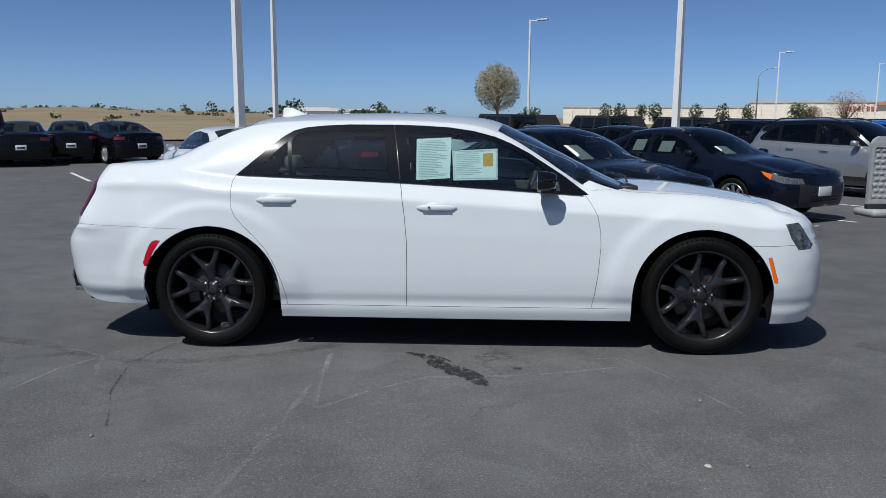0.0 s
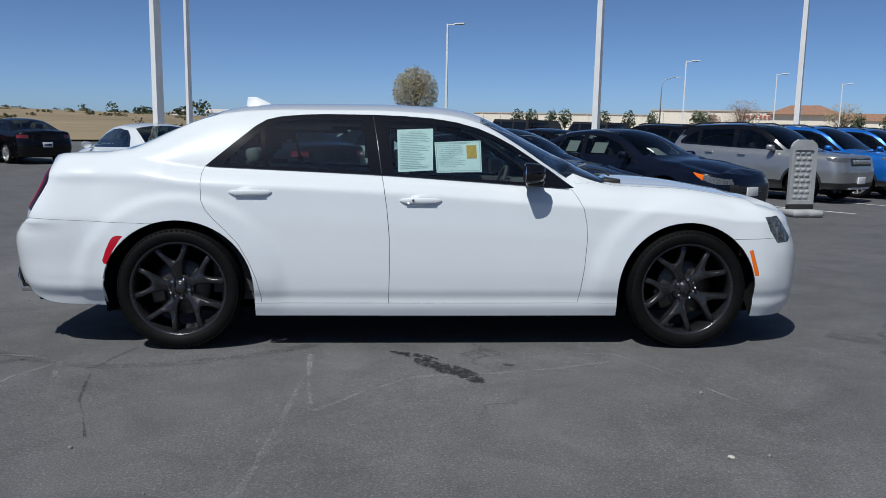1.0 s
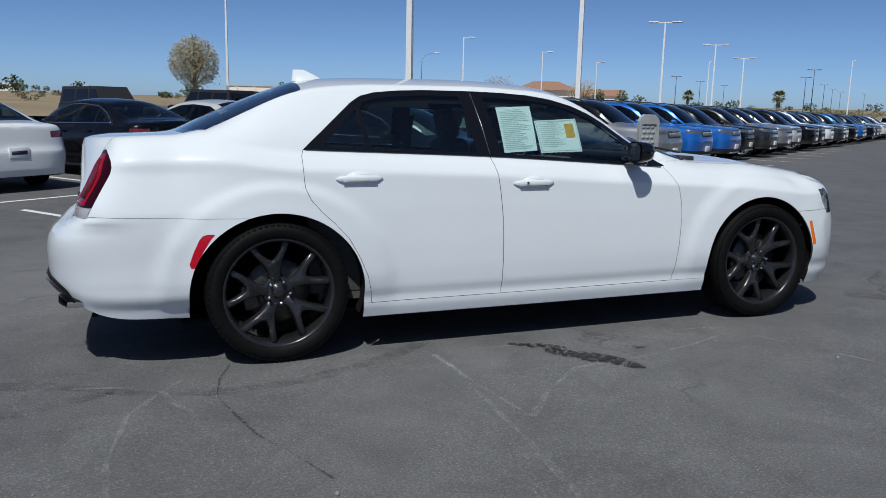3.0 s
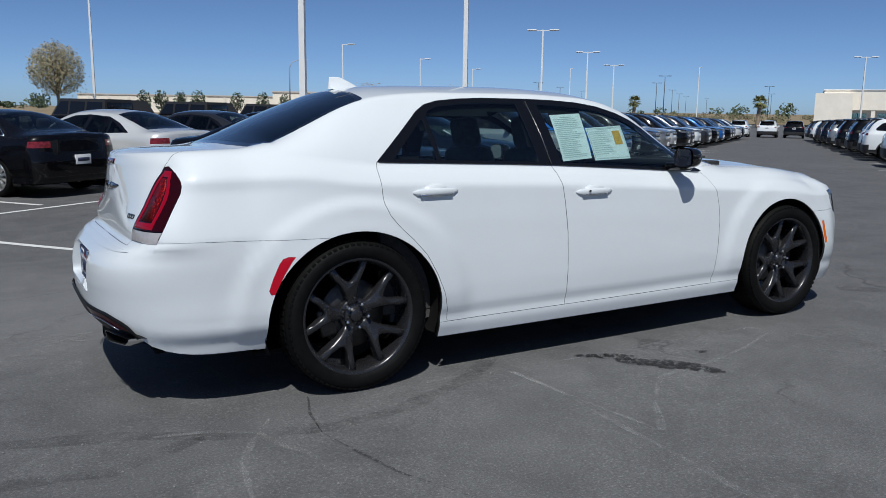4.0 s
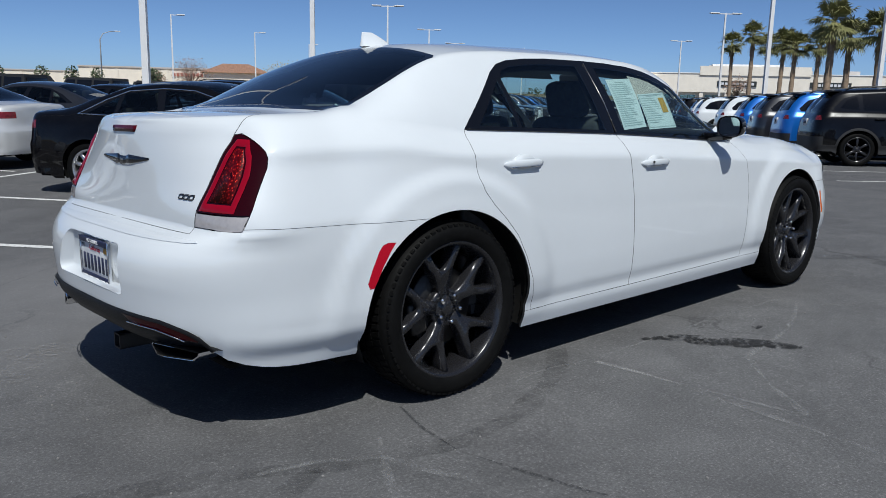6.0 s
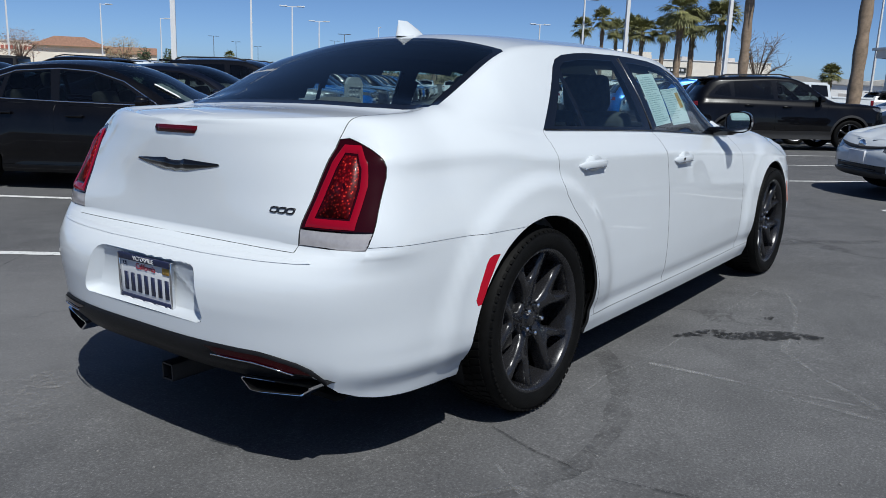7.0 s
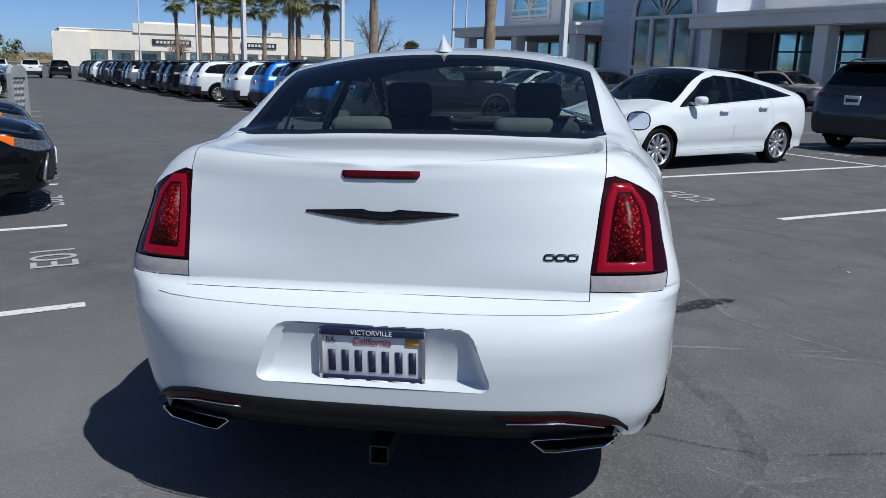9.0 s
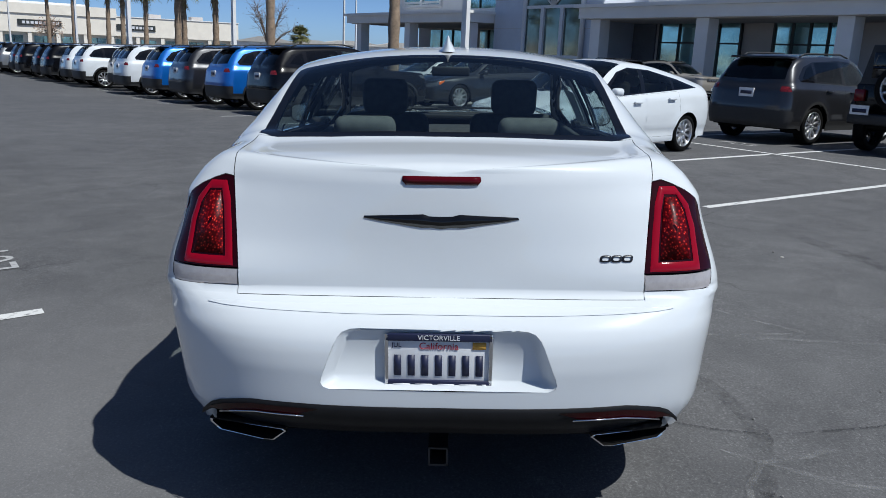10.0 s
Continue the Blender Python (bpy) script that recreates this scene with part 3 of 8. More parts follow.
def wheel_parts(root, tyre_me, rim_me, x, y, z, detail=False, spin=0.0, lug=CHROME):
    """One wheel: a tyre with its rim, and close to the camera its brake and nuts."""
    s = -1 if y < 0 else 1
    turn = pose(x, y, z, 0, spin, 0) if s < 0 else pose(x, y, z, 0, spin, 180)
    t = new("wheel")
    t.parent, t.matrix_basis = root, turn
    a, b = new("tyre", tyre_me), new("rim", rim_me)
    a.parent = b.parent = t
    if detail:
        bm = bmesh.new()
        add_lathe(bm, [(0.07, -0.02), (0.165, -0.02), (0.168, -0.012), (0.168, 0.004), (0.165, 0.012), (0.07, 0.012)], 48)
        part("brake_disc", bm, DISC_METAL, t)
        bm = bmesh.new()
        add_box(bm, -0.185, -0.10, -0.045, 0.03, -0.07, 0.07, 0.015)
        part("brake_caliper", bm, DISC_METAL, t)
        for k in range(5):
            ang = 2 * math.pi * (k + 0.5) / 5 + math.pi / 2
            bm = bmesh.new()
            add_lathe(bm, [(0.001, -0.030), (0.008, -0.028), (0.0095, -0.020), (0.0095, 0.0)], 10)
            part("lug_nut", bm, lug, t, m=Matrix.Translation((0.0575 * math.cos(ang), -0.5 * 0.2 + 0.042, 0.0575 * math.sin(ang))))
    return t


def flare_of(arches, height=0.02, reach=0.10):
    def flare(x, z):
        v = 0.0
        for cx, cz, rx, rz in arches:
            r = math.sqrt(((x - cx) / rx) ** 2 + ((z - cz) / rz) ** 2)
            v += height * math.exp(-(((r - 1.05) * rx / reach) ** 2)) if r > 1.05 else height
        return v * min(1, max(0.0, (z - 0.22) / 0.2))

    return flare


# ---------------------------------------------------------------- the white sedan
HERO_ARCH = [(-1.522, 0.362, 0.44, 0.410), (1.524, 0.362, 0.424, 0.408)]
hero_belt = curve1([(-1.5, 1.092), (-1.37, 1.087), (-0.33, 1.043), (0.83, 0.968), (1.1, 0.955)])


HERO_LIP = curve1([(0.20, 0.0), (0.365, 0.0), (0.382, 0.12), (0.412, 0.88), (0.43, 1.0), (0.52, 0.8), (0.70, 0.0), (1.5, 0.0)])
HERO_SKIRT = curve1([(0.20, -0.062), (0.26, -0.044), (0.32, -0.025), (0.38, -0.008), (0.44, 0.0), (1.5, 0.0)])


def hero_width(x, z):
    t = hero_zt(x) - z
    top = curve1([(-0.02, -0.10), (0, -0.095), (0.025, -0.068), (0.055, -0.044), (0.085, -0.023), (0.097, -0.018), (0.17, -0.013), (0.30, -0.005), (0.50, 0.0), (1.2, 0.0)])(t)
    low = curve1([(0.15, -0.060), (0.20, -0.036), (0.27, -0.018), (0.30, -0.020), (0.36, -0.006), (0.48, 0.0), (1.5, 0.0)])(z)
    w = curve1([(-2.1, 0.909), (-1.8, 0.924), (-1.5, 0.930), (-1.0, 0.930), (0.0, 0.934), (1.0, 0.928), (1.5, 0.922), (1.9, 0.905)])(x)
    if x < -1.5:
        w -= 0.045 * min(1, (-1.5 - x) / 0.5) ** 1.6 * min(1, max(0, (z - 0.78) / 0.2))
    if x < -1.9:
        # the bumper's cheek is drawn in above a lip
        w -= min(1, (-1.9 - x) / 0.06) * (0.008 * HERO_LIP(z) - HERO_SKIRT(z))
    return w + top + low


hero_zt = curve1([(-2.47, 1.118), (-2.35, 1.115), (-2.1, 1.120), (-1.8, 1.120), (-1.5, 1.083), (-1.37, 1.073), (-0.33, 1.031), (0.83, 0.957), (1.05, 0.944), (1.5, 0.915), (1.85, 0.872), (2.1, 0.825), (2.3, 0.765), (2.4, 0.73)])
HERO_DLO = [(-1.372, 1.085), (-1.335, 1.118), (-1.09, 1.330), (-1.03, 1.366), (-0.95, 1.386), (-0.82, 1.398), (-0.67, 1.404), (-0.385, 1.402), (-0.2, 1.396), (-0.025, 1.384), (0.12, 1.362), (0.26, 1.325), (0.36, 1.283), (0.475, 1.222), (0.69, 1.083), (0.835, 0.972), (0.80, 0.968), (-0.33, 1.041)]
PANE_Q = [(-1.275, 1.098), (-1.065, 1.298), (-1.035, 1.088)]
PANE_R = [(-1.010, 1.087), (-1.040, 1.300), (-1.02, 1.335), (-0.95, 1.358), (-0.82, 1.371), (-0.67, 1.377), (-0.455, 1.376), (-0.405, 1.062)]
PANE_F = [(-0.255, 1.054), (-0.315, 1.372), (-0.2, 1.369), (-0.025, 1.356), (0.12, 1.334), (0.26, 1.297), (0.36, 1.255), (0.475, 1.194), (0.62, 1.100), (0.655, 1.052), (0.66, 0.995)]
SEAM_RR = [(-1.372, 1.085), (-1.385, 1.050), (-1.386, 0.98), (-1.380, 0.89), (-1.355, 0.835), (-1.304, 0.775), (-1.235, 0.710), (-1.166, 0.634), (-1.108, 0.53), (-1.067, 0.43), (-1.046, 0.34), (-1.040, 0.277)]
SEAM_MID = [(-0.330, 1.041), (-0.318, 0.99), (-0.298, 0.85), (-0.283, 0.68), (-0.282, 0.48), (-0.287, 0.277)]
SEAM_FF = [(0.815, 0.969), (0.850, 0.915), (0.884, 0.845), (0.902, 0.75), (0.905, 0.66), (0.893, 0.50), (0.871, 0.35), (0.856, 0.277)]
BUMP_R = [(-2.60, 0.768), (-2.375, 0.776), (-1.9, 0.757), (-1.55, 0.750)]
BUMP_F = [(1.60, 0.668), (1.9, 0.672), (2.16, 0.676), (2.5, 0.678)]
TAIL_F = [(-2.318, 1.115), (-2.310, 1.09), (-2.297, 1.06), (-2.288, 1.032), (-2.286, 1.005), (-2.294, 0.975), (-2.314, 0.94), (-2.347, 0.882), (-2.393, 0.797), (-2.408, 0.766), (-2.42, 0.735)]
HEAD = [(2.015, 0.800), (2.105, 0.808), (2.21, 0.67), (2.19, 0.648), (2.10, 0.645), (2.05, 0.715)]
MARK_R = [(-1.956, 0.535), (-1.948, 0.514), (-1.931, 0.516), (-1.889, 0.597), (-1.853, 0.652), (-1.831, 0.678), (-1.866, 0.680), (-1.890, 0.672), (-1.906, 0.652), (-1.934, 0.595)]
MARK_F = [(1.905, 0.600), (1.925, 0.606), (1.965, 0.47), (1.968, 0.45), (1.945, 0.45)]
RG = [(-1.985, 0.0), (-1.975, 0.4), (-1.945, 0.60), (-1.905, 0.678), (-1.66, 0.655), (-1.360, 0.624), (-1.338, 0.60), (-1.325, 0.48), (-1.315, 0.33), (-1.310, 0.17), (-1.308, 0.0)]
RG_CLEAR = [(-1.948, -0.1), (-1.948, 0.0), (-1.938, 0.4), (-1.908, 0.575), (-1.868, 0.640), (-1.66, 0.622), (-1.385, 0.594), (-1.365, 0.575), (-1.350, 0.48), (-1.340, 0.33), (-1.335, 0.17), (-1.333, 0.0), (-1.333, -0.1)]
WS = [(0.315, 0.0), (0.30, 0.4), (0.275, 0.595), (0.33, 0.625), (0.70, 0.685), (1.02, 0.745), (1.06, 0.70), (1.13, 0.4), (1.15, 0.0)]
TAIL_TOP = [(0.60, 1.078), (0.667, 1.085), (0.725, 1.094), (0.748, 1.088), (0.775, 1.072), (0.812, 1.038), (0.86, 0.985), (0.92, 0.93)]


LID = [(-2.7, 0.615), (-2.464, 0.626), (-2.315, 0.664), (-2.2, 0.668), (-1.93, 0.676)]


def xtail(z):
    return np.interp(z, [p[1] for p in TAIL_F[::-1]], [p[0] for p in TAIL_F[::-1]])


def hero_class(x, y, z, n):
    if y > 0.5 and z < 0.8:
        if in_arch(HERO_ARCH, x, z):
            return None
    if y > 0.55 and inside(HERO_DLO, x, z):
        for k, p in (("pane_q", PANE_Q), ("pane_r", PANE_R), ("pane_f", PANE_F)):
            if inside(p, x, z):
                return k, "s"
        return "dlo", "s"
    if z > 0.95:
        if x < -1.2 and inside(RG, x, y) and z > 1.11:
            return ("rear_glass", "c") if inside(RG_CLEAR, x, y) else ("frit", "c")
        if x > 0.1 and inside(WS, x, y):
            return "windshield", "c"
    if x < -1.93 and y < np.interp(x, [p[0] for p in LID], [p[1] for p in LID]) and (z > 1.0 or x < -2.2 and z > 0.746):
        return "trunk", "c"
    if x < xtail(z) and y >= 0.60 and 0.766 < z < 1.102 and z < np.interp(y, [p[0] for p in TAIL_TOP], [p[1] for p in TAIL_TOP]):
        return ("tail_clear", "s") if z < 0.819 else ("tail", "s")
    for k, p in (("mark_r", MARK_R), ("mark_f", MARK_F)):
        if y > 0.7 and inside(p, x, z):
            return k, "s"
    if x > 1.9 and y > 0.45 and inside(HEAD, x, z):
        return "headlight", "s"
    if x < -1.45 and z < np.interp(x, [p[0] for p in BUMP_R], [p[1] for p in BUMP_R]):
        if abs(y) < 0.36 and inside(RECESS, y, z):
            return None
        return "bumper_r", "c"
    if x < -2.2 and z < 0.752:
        return "bumper_r", "c"
    if x > 1.55 and z < np.interp(x, [p[0] for p in BUMP_F], [p[1] for p in BUMP_F]):
        return "bumper_f", "c"
    if y > 0.6 and -1.4 < x < 0.95 and z < hero_zt(x) + 0.02:
        if z < 0.277:
            return "sill", "s"
        sx = np.interp(z, [p[1] for p in SEAM_RR[::-1]], [p[0] for p in SEAM_RR[::-1]])
        mx = np.interp(z, [p[1] for p in SEAM_MID[::-1]], [p[0] for p in SEAM_MID[::-1]])
        fx = np.interp(z, [p[1] for p in SEAM_FF[::-1]], [p[0] for p in SEAM_FF[::-1]])
        if sx < x < mx:
            return "door_r", "s"
        if mx <= x < fx:
            return "door_f", "s"
    if y > 0.6 and z < 0.277 and abs(x) < 1.2:
        return "sill", "s"
    if x > 0.95 and z > 0.7 and y < 0.74 and (x > 1.1 or inside([(1.0, 0), (1.3, 0), (1.3, 0.74), (1.02, 0.74)], x, y)):
        return "hood", "c"
    if x > 0.5 and z < 1.0:
        return "fender", "s"
    return "shell", "c"


RECESS = [(0.0, 0.680), (0.235, 0.681), (0.262, 0.679), (0.285, 0.671), (0.300, 0.655), (0.311, 0.632), (0.345, 0.540), (0.349, 0.522), (0.343, 0.509), (0.325, 0.502), (0.0, 0.497)]


def hero_zb(kind, x, y):
    if kind == "r":
        return curve1([(0, 0.446), (0.38, 0.444), (0.55, 0.440), (0.66, 0.418), (0.72, 0.390), (0.77, 0.336), (0.82, 0.292), (0.90, 0.260), (0.96, 0.254)])(y)
    if kind == "f":
        return 0.185
    return curve1([(-2.1, 0.254), (-1.95, 0.254), (-1.8, 0.20), (-1.1, 0.197), (1.1, 0.195), (1.95, 0.185)])(x)


def haunch(x, z):
    """The swelling round a wheel arch, with a soft shoulder where it meets the flank."""
    v = 0.0
    for cx, cz, rx, rz in HERO_ARCH:
        d = (math.sqrt(((x - cx) / rx) ** 2 + ((z - cz) / rz) ** 2) - 1.0) * rx
        t = min(1.0, max(0.0, (d - 0.115) / 0.075))
        v += 0.019 * (1 - t * t * (3 - 2 * t)) + 0.005 * math.exp(-((max(0.0, d) / 0.05) ** 2))
    return v * min(1, max(0.0, (z - 0.22) / 0.2))


def cabin_lining(c):
    """Where the dark inner trim runs: all but the glass."""
    if c.x < -2.06 or c.x > 1.14 or c.z < hero_zt(c.x) - 0.03:
        return not (c.x < -2.4 and c.y < 0.42 and c.z < 0.70) and not (c.x < -2.3 and c.z > 1.06 and c.y < 0.58)
    if c.x < -1.9 or c.x > 0.62 or c.z < 1.10:
        return False
    if c.y > 0.5 and any(inside(p, c.x, c.z - 0.012) for p in (PANE_Q, PANE_R, PANE_F)):
        return c.z > 1.335 and c.x < 0.0
    return not inside([(x, y + 0.03 if y else -0.1) for x, y in RG], c.x, c.y) and not inside([(x - 0.03, y + 0.03 if y else -0.1) for x, y in WS], c.x, c.y)


side_low = lambda c: c.y > 0.55 and c.z < 1.15
HERO = dict(
    res=(26, 96, 16, 26, 20, 14, 16), xa=-2.0, xb=1.85,
    nr=curve1([(0.3, 2.85), (0.5, 3.1), (0.62, 3.4), (0.69, 3.75), (0.72, 4.3), (0.738, 5.0), (0.752, 6.0), (1.1, 5.6)]), nf=lambda z: 3.0, bow=curve1([(0.70, 0.0), (0.79, 0.0), (0.915, 0.10), (1.0, 0.175), (1.09, 0.26), (1.15, 0.28)]),
    xr=curve1([(0.20, -2.60), (0.30, -2.628), (0.42, -2.650), (0.55, -2.652), (0.60, -2.647), (0.64, -2.637), (0.675, -2.617), (0.70, -2.592), (0.72, -2.562), (0.738, -2.526), (0.748, -2.500), (0.76, -2.482), (0.90, -2.474), (0.98, -2.470), (1.04, -2.466), (1.075, -2.463), (1.10, -2.460), (1.118, -2.452)]),
    xf=curve1([(0.18, 2.33), (0.30, 2.39), (0.55, 2.40), (0.70, 2.36), (0.74, 2.34), (0.9, 2.28)]),
    W=hero_width, flare=haunch, zb=hero_zb,
    zl=curve1([(-2.7, 0.726), (-2.3, 0.732), (-1.5, 0.75), (1.5, 0.66), (2.4, 0.67)]), zt=hero_zt,
    yr=curve1([(-2.5, 0.50), (-2.3, 0.63), (-2.05, 0.702), (-1.95, 0.704), (-1.65, 0.680), (-1.40, 0.650), (-1.25, 0.642), (-0.9, 0.632), (-0.4, 0.632), (0.0, 0.640), (0.25, 0.650), (0.35, 0.665), (0.7, 0.725), (0.95, 0.785), (1.05, 0.79), (1.15, 0.77), (1.45, 0.73), (1.8, 0.69), (2.1, 0.62), (2.3, 0.5)]),
    zr=curve1([(-2.5, 1.125), (-2.3, 1.138), (-2.05, 1.142), (-1.95, 1.147), (-1.90, 1.156), (-1.80, 1.203), (-1.65, 1.268), (-1.40, 1.371), (-1.25, 1.402), (-1.1, 1.416), (-0.9, 1.424), (-0.4, 1.424), (0.0, 1.406), (0.15, 1.385), (0.28, 1.345), (0.40, 1.285), (0.7, 1.106), (0.90, 0.985), (1.0, 0.967), (1.15, 0.962), (1.45, 0.947), (1.8, 0.905), (2.1, 0.848), (2.3, 0.775)]),
    zc=curve1([(-2.46, 1.120), (-2.41, 1.146), (-2.3, 1.160), (-2.06, 1.168), (-1.99, 1.177), (-1.95, 1.192), (-1.80, 1.262), (-1.60, 1.348), (-1.40, 1.427), (-1.30, 1.460), (-1.15, 1.482), (-0.9, 1.492), (-0.4, 1.494), (0.0, 1.480), (0.2, 1.455), (0.32, 1.418), (0.7, 1.232), (1.0, 1.080), (1.12, 1.035), (1.2, 1.032), (1.45, 1.022), (1.8, 0.975), (2.1, 0.905), (2.3, 0.81), (2.4, 0.735)]),
    bulge=curve1([(-2.5, 0.006), (-2.2, 0.022), (-1.8, 0.022), (-1.3, 0.016), (0.6, 0.016), (1.0, 0.012), (1.8, 0.02), (2.4, 0.006)]),
    arches=HERO_ARCH, classify=hero_class,
    lining=cabin_lining,
    cuts=[(arch_line(*a, 64), (0, 2), side_low) for a in HERO_ARCH]
    + [(closed(p), (0, 2), lambda c: c.y > 0.55 and c.z > 0.85) for p in (HERO_DLO, PANE_Q, PANE_R, PANE_F)]
    + [(p, (0, 2), side_low) for p in (SEAM_RR, SEAM_MID, SEAM_FF, [(-1.15, 0.277), (1.2, 0.277)])]
    + [(p, (0, 2), lambda c: c.y > 0.7 and c.z < 0.9) for p in (closed(MARK_R), closed(MARK_F))]
    + [(BUMP_R, (0, 2), lambda c: c.x < -1.4), (BUMP_F, (0, 2), lambda c: c.x > 1.5)]
    + [(TAIL_F, (0, 2), lambda c: c.y > 0.58 and c.x < -2.1), ([(0.60, 0.819), (1.0, 0.819)], (1, 2), lambda c: c.x < -2.1), ([(0.60, 0.766), (1.0, 0.766)], (1, 2), lambda c: c.x < -2.1)]
    + [(TAIL_TOP, (1, 2), lambda c: c.x < -2.2), ([(0.0, 0.746), (0.7, 0.746)], (1, 2), lambda c: c.x < -2.2)]
    + [(LID, (0, 1), lambda c: c.z > 0.70), ([(-1.93, 0.0), (-1.93, 0.676)], (0, 1), lambda c: c.z > 1.0)]
    + [(RG, (0, 1), lambda c: c.z > 1.1), (RG_CLEAR[1:-1], (0, 1), lambda c: c.z > 1.1), (WS, (0, 1), lambda c: c.z > 0.95), (closed(HEAD), (0, 2), lambda c: c.y > 0.4 and c.x > 1.9)]
    + [([(1.02, 0.74), (2.5, 0.74)], (0, 1), lambda c: c.z > 0.7), (RECESS, (1, 2), lambda c: c.x < -2.4)],
    parts={
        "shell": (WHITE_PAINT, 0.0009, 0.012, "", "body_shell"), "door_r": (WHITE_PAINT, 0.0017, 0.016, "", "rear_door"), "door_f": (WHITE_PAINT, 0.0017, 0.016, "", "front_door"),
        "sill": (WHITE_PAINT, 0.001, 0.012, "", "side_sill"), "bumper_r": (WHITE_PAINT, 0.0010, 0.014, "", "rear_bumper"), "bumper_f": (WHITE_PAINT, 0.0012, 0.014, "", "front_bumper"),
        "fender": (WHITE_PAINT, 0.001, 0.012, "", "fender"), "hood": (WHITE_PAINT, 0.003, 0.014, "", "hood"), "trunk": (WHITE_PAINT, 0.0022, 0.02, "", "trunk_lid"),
        "dlo": (BLACK_GLOSS, 0.0005, 0.006, "gloss black window surround", "window_surround"), "pane_q": (GLASS, 0, 0, "fixed tinted quarter glass", "quarter_window"),
        "pane_r": (GLASS, 0, 0, "tinted rear door glass", "rear_window"), "pane_f": (GLASS, 0, 0, "tinted front door glass", "front_window"),
        "rear_glass": (REAR_GLASS, 0, 0, "tinted sloping rear glass", "rear_windshield"), "frit": (BLACK_GLOSS, 0.001, 0.004, "black printed rim of the rear glass", "glass_rim"), "windshield": (CLEAR_GLASS, 0.001, 0.004, "raked windshield glass", "windshield"),
        "tail": (DEEP_RED, 0.0025, 0.03, "dark red taillight lens", "taillight"), "tail_clear": (REVERSE_LENS, 0.0035, 0.03, "clear reversing lens", "reversing_light"),
        "headlight": (HEAD_LENS, 0.001, 0.03, "clear headlight lens", "headlight"), "mark_r": (MARKER_RED, 0.0005, 0.01, "red side reflector", "side_marker"), "mark_f": (AMBER, 0.0005, 0.01, "amber side marker", "side_marker"),
    })
hero = thing("sedan", "glossy white four-door sedan with black wheels parked on asphalt", "car",
             m=Matrix.Translation((0, -0.9, 0)) @ pose(0, 0, 0, -1.75, -0.36, 0) @ Matrix.Translation((0, 0.9, 0)))
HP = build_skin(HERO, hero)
for cx, cz, rx, rz in HERO_ARCH:
    wheel_well(hero, cx, cz, rx, rz, 0.60, 0.885)
HERO_TYRE = tyre_mesh(0.366, 0.274, 0.245, 72)
HERO_RIM = spoke_rim_mesh(0.280, 0.225, DARK_RIM, 5, True)
for x in (-1.524, 1.526):
    for y in (-0.826, 0.826):
        wheel_parts(hero, HERO_TYRE, HERO_RIM, x, y, 0.364, True, -10 if x < 0 else -24)



def hero_rear(y, z, off=0.0):
    """The point of the tail's skin at a distance y from the middle (to the car's right) and a height z."""
    n, W, xr = HERO["nr"](z), hero_width(-2.0, z), HERO["xr"](z)
    t = min(0.999, abs(y) / W)
    return Vector((-2.0 - (-2.0 - xr) * (1 - t**n) ** (1 / n) * (1 - HERO["bow"](z) * min(1.0, abs(y) / 0.66) ** 2) - off, -y, z))


def hero_glass(x, z, off=0.0):
    """The point of the right side's glass at a length x and a height z."""
    ye, zt, yr, zr = hero_width(x, hero_zt(x)), hero_zt(x), HERO["yr"](x), HERO["zr"](x)
    t = (z - zt) / (zr - zt)
    return Vector((x, -(ye + (yr - ye) * t + 4 * t * (1 - t) * 0.016) + off, z))


def on_tail(poly, off, thick, steps=10, sx=1):
    """A flat outline (y, z) laid on the tail's skin as a thin plate."""
    bm = bmesh.new()
    n = len(poly)
    pts = []
    for i in range(n):
        (y0, z0), (y1, z1) = poly[i], poly[(i + 1) % n]
        for k in range(steps):
            t = k / steps
            pts.append((y0 + (y1 - y0) * t, z0 + (z1 - z0) * t))
    a = [bm.verts.new(hero_rear(y * sx, z, off + thick)) for y, z in pts]
    b = [bm.verts.new(hero_rear(y * sx, z, off - 0.002)) for y, z in pts]
    for v, (y, _) in zip(a + b, pts + pts):
        v.co.y = -y * sx
    bm.faces.new(a)
    m = len(pts)
    for i in range(m):
        bm.faces.new((a[i], b[i], b[(i + 1) % m], a[(i + 1) % m]))
    bmesh.ops.triangulate(bm, faces=[f for f in bm.faces if len(f.verts) > 4])
    bmesh.ops.recalc_face_normals(bm, faces=bm.faces[:])
    return bm


def band_on_tail(outer, inner, off, thick, sx=1, steps=8):
    """A closed band between two outlines of the same count, laid on the tail's skin."""
    bm = bmesh.new()
    n = len(outer)
    rings = []
    for poly, o in ((outer, off), ([((a[0] + b[0]) / 2, (a[1] + b[1]) / 2) for a, b in zip(outer, inner)], off + thick), (inner, off)):
        ring = []
        for i in range(n):
            (y0, z0), (y1, z1) = poly[i], poly[(i + 1) % n]
            for k in range(steps):
                t = k / steps
                ring.append(bm.verts.new(hero_rear((y0 + (y1 - y0) * t) * sx, z0 + (z1 - z0) * t, o)))
                ring[-1].co.y = -(y0 + (y1 - y0) * t) * sx
        rings.append(ring)
    m = n * steps
    for a, b in zip(rings, rings[1:]):
        for i in range(m):
            bm.faces.new((a[i], b[i], b[(i + 1) % m], a[(i + 1) % m]))
    bmesh.ops.recalc_face_normals(bm, faces=bm.faces[:])
    return bm


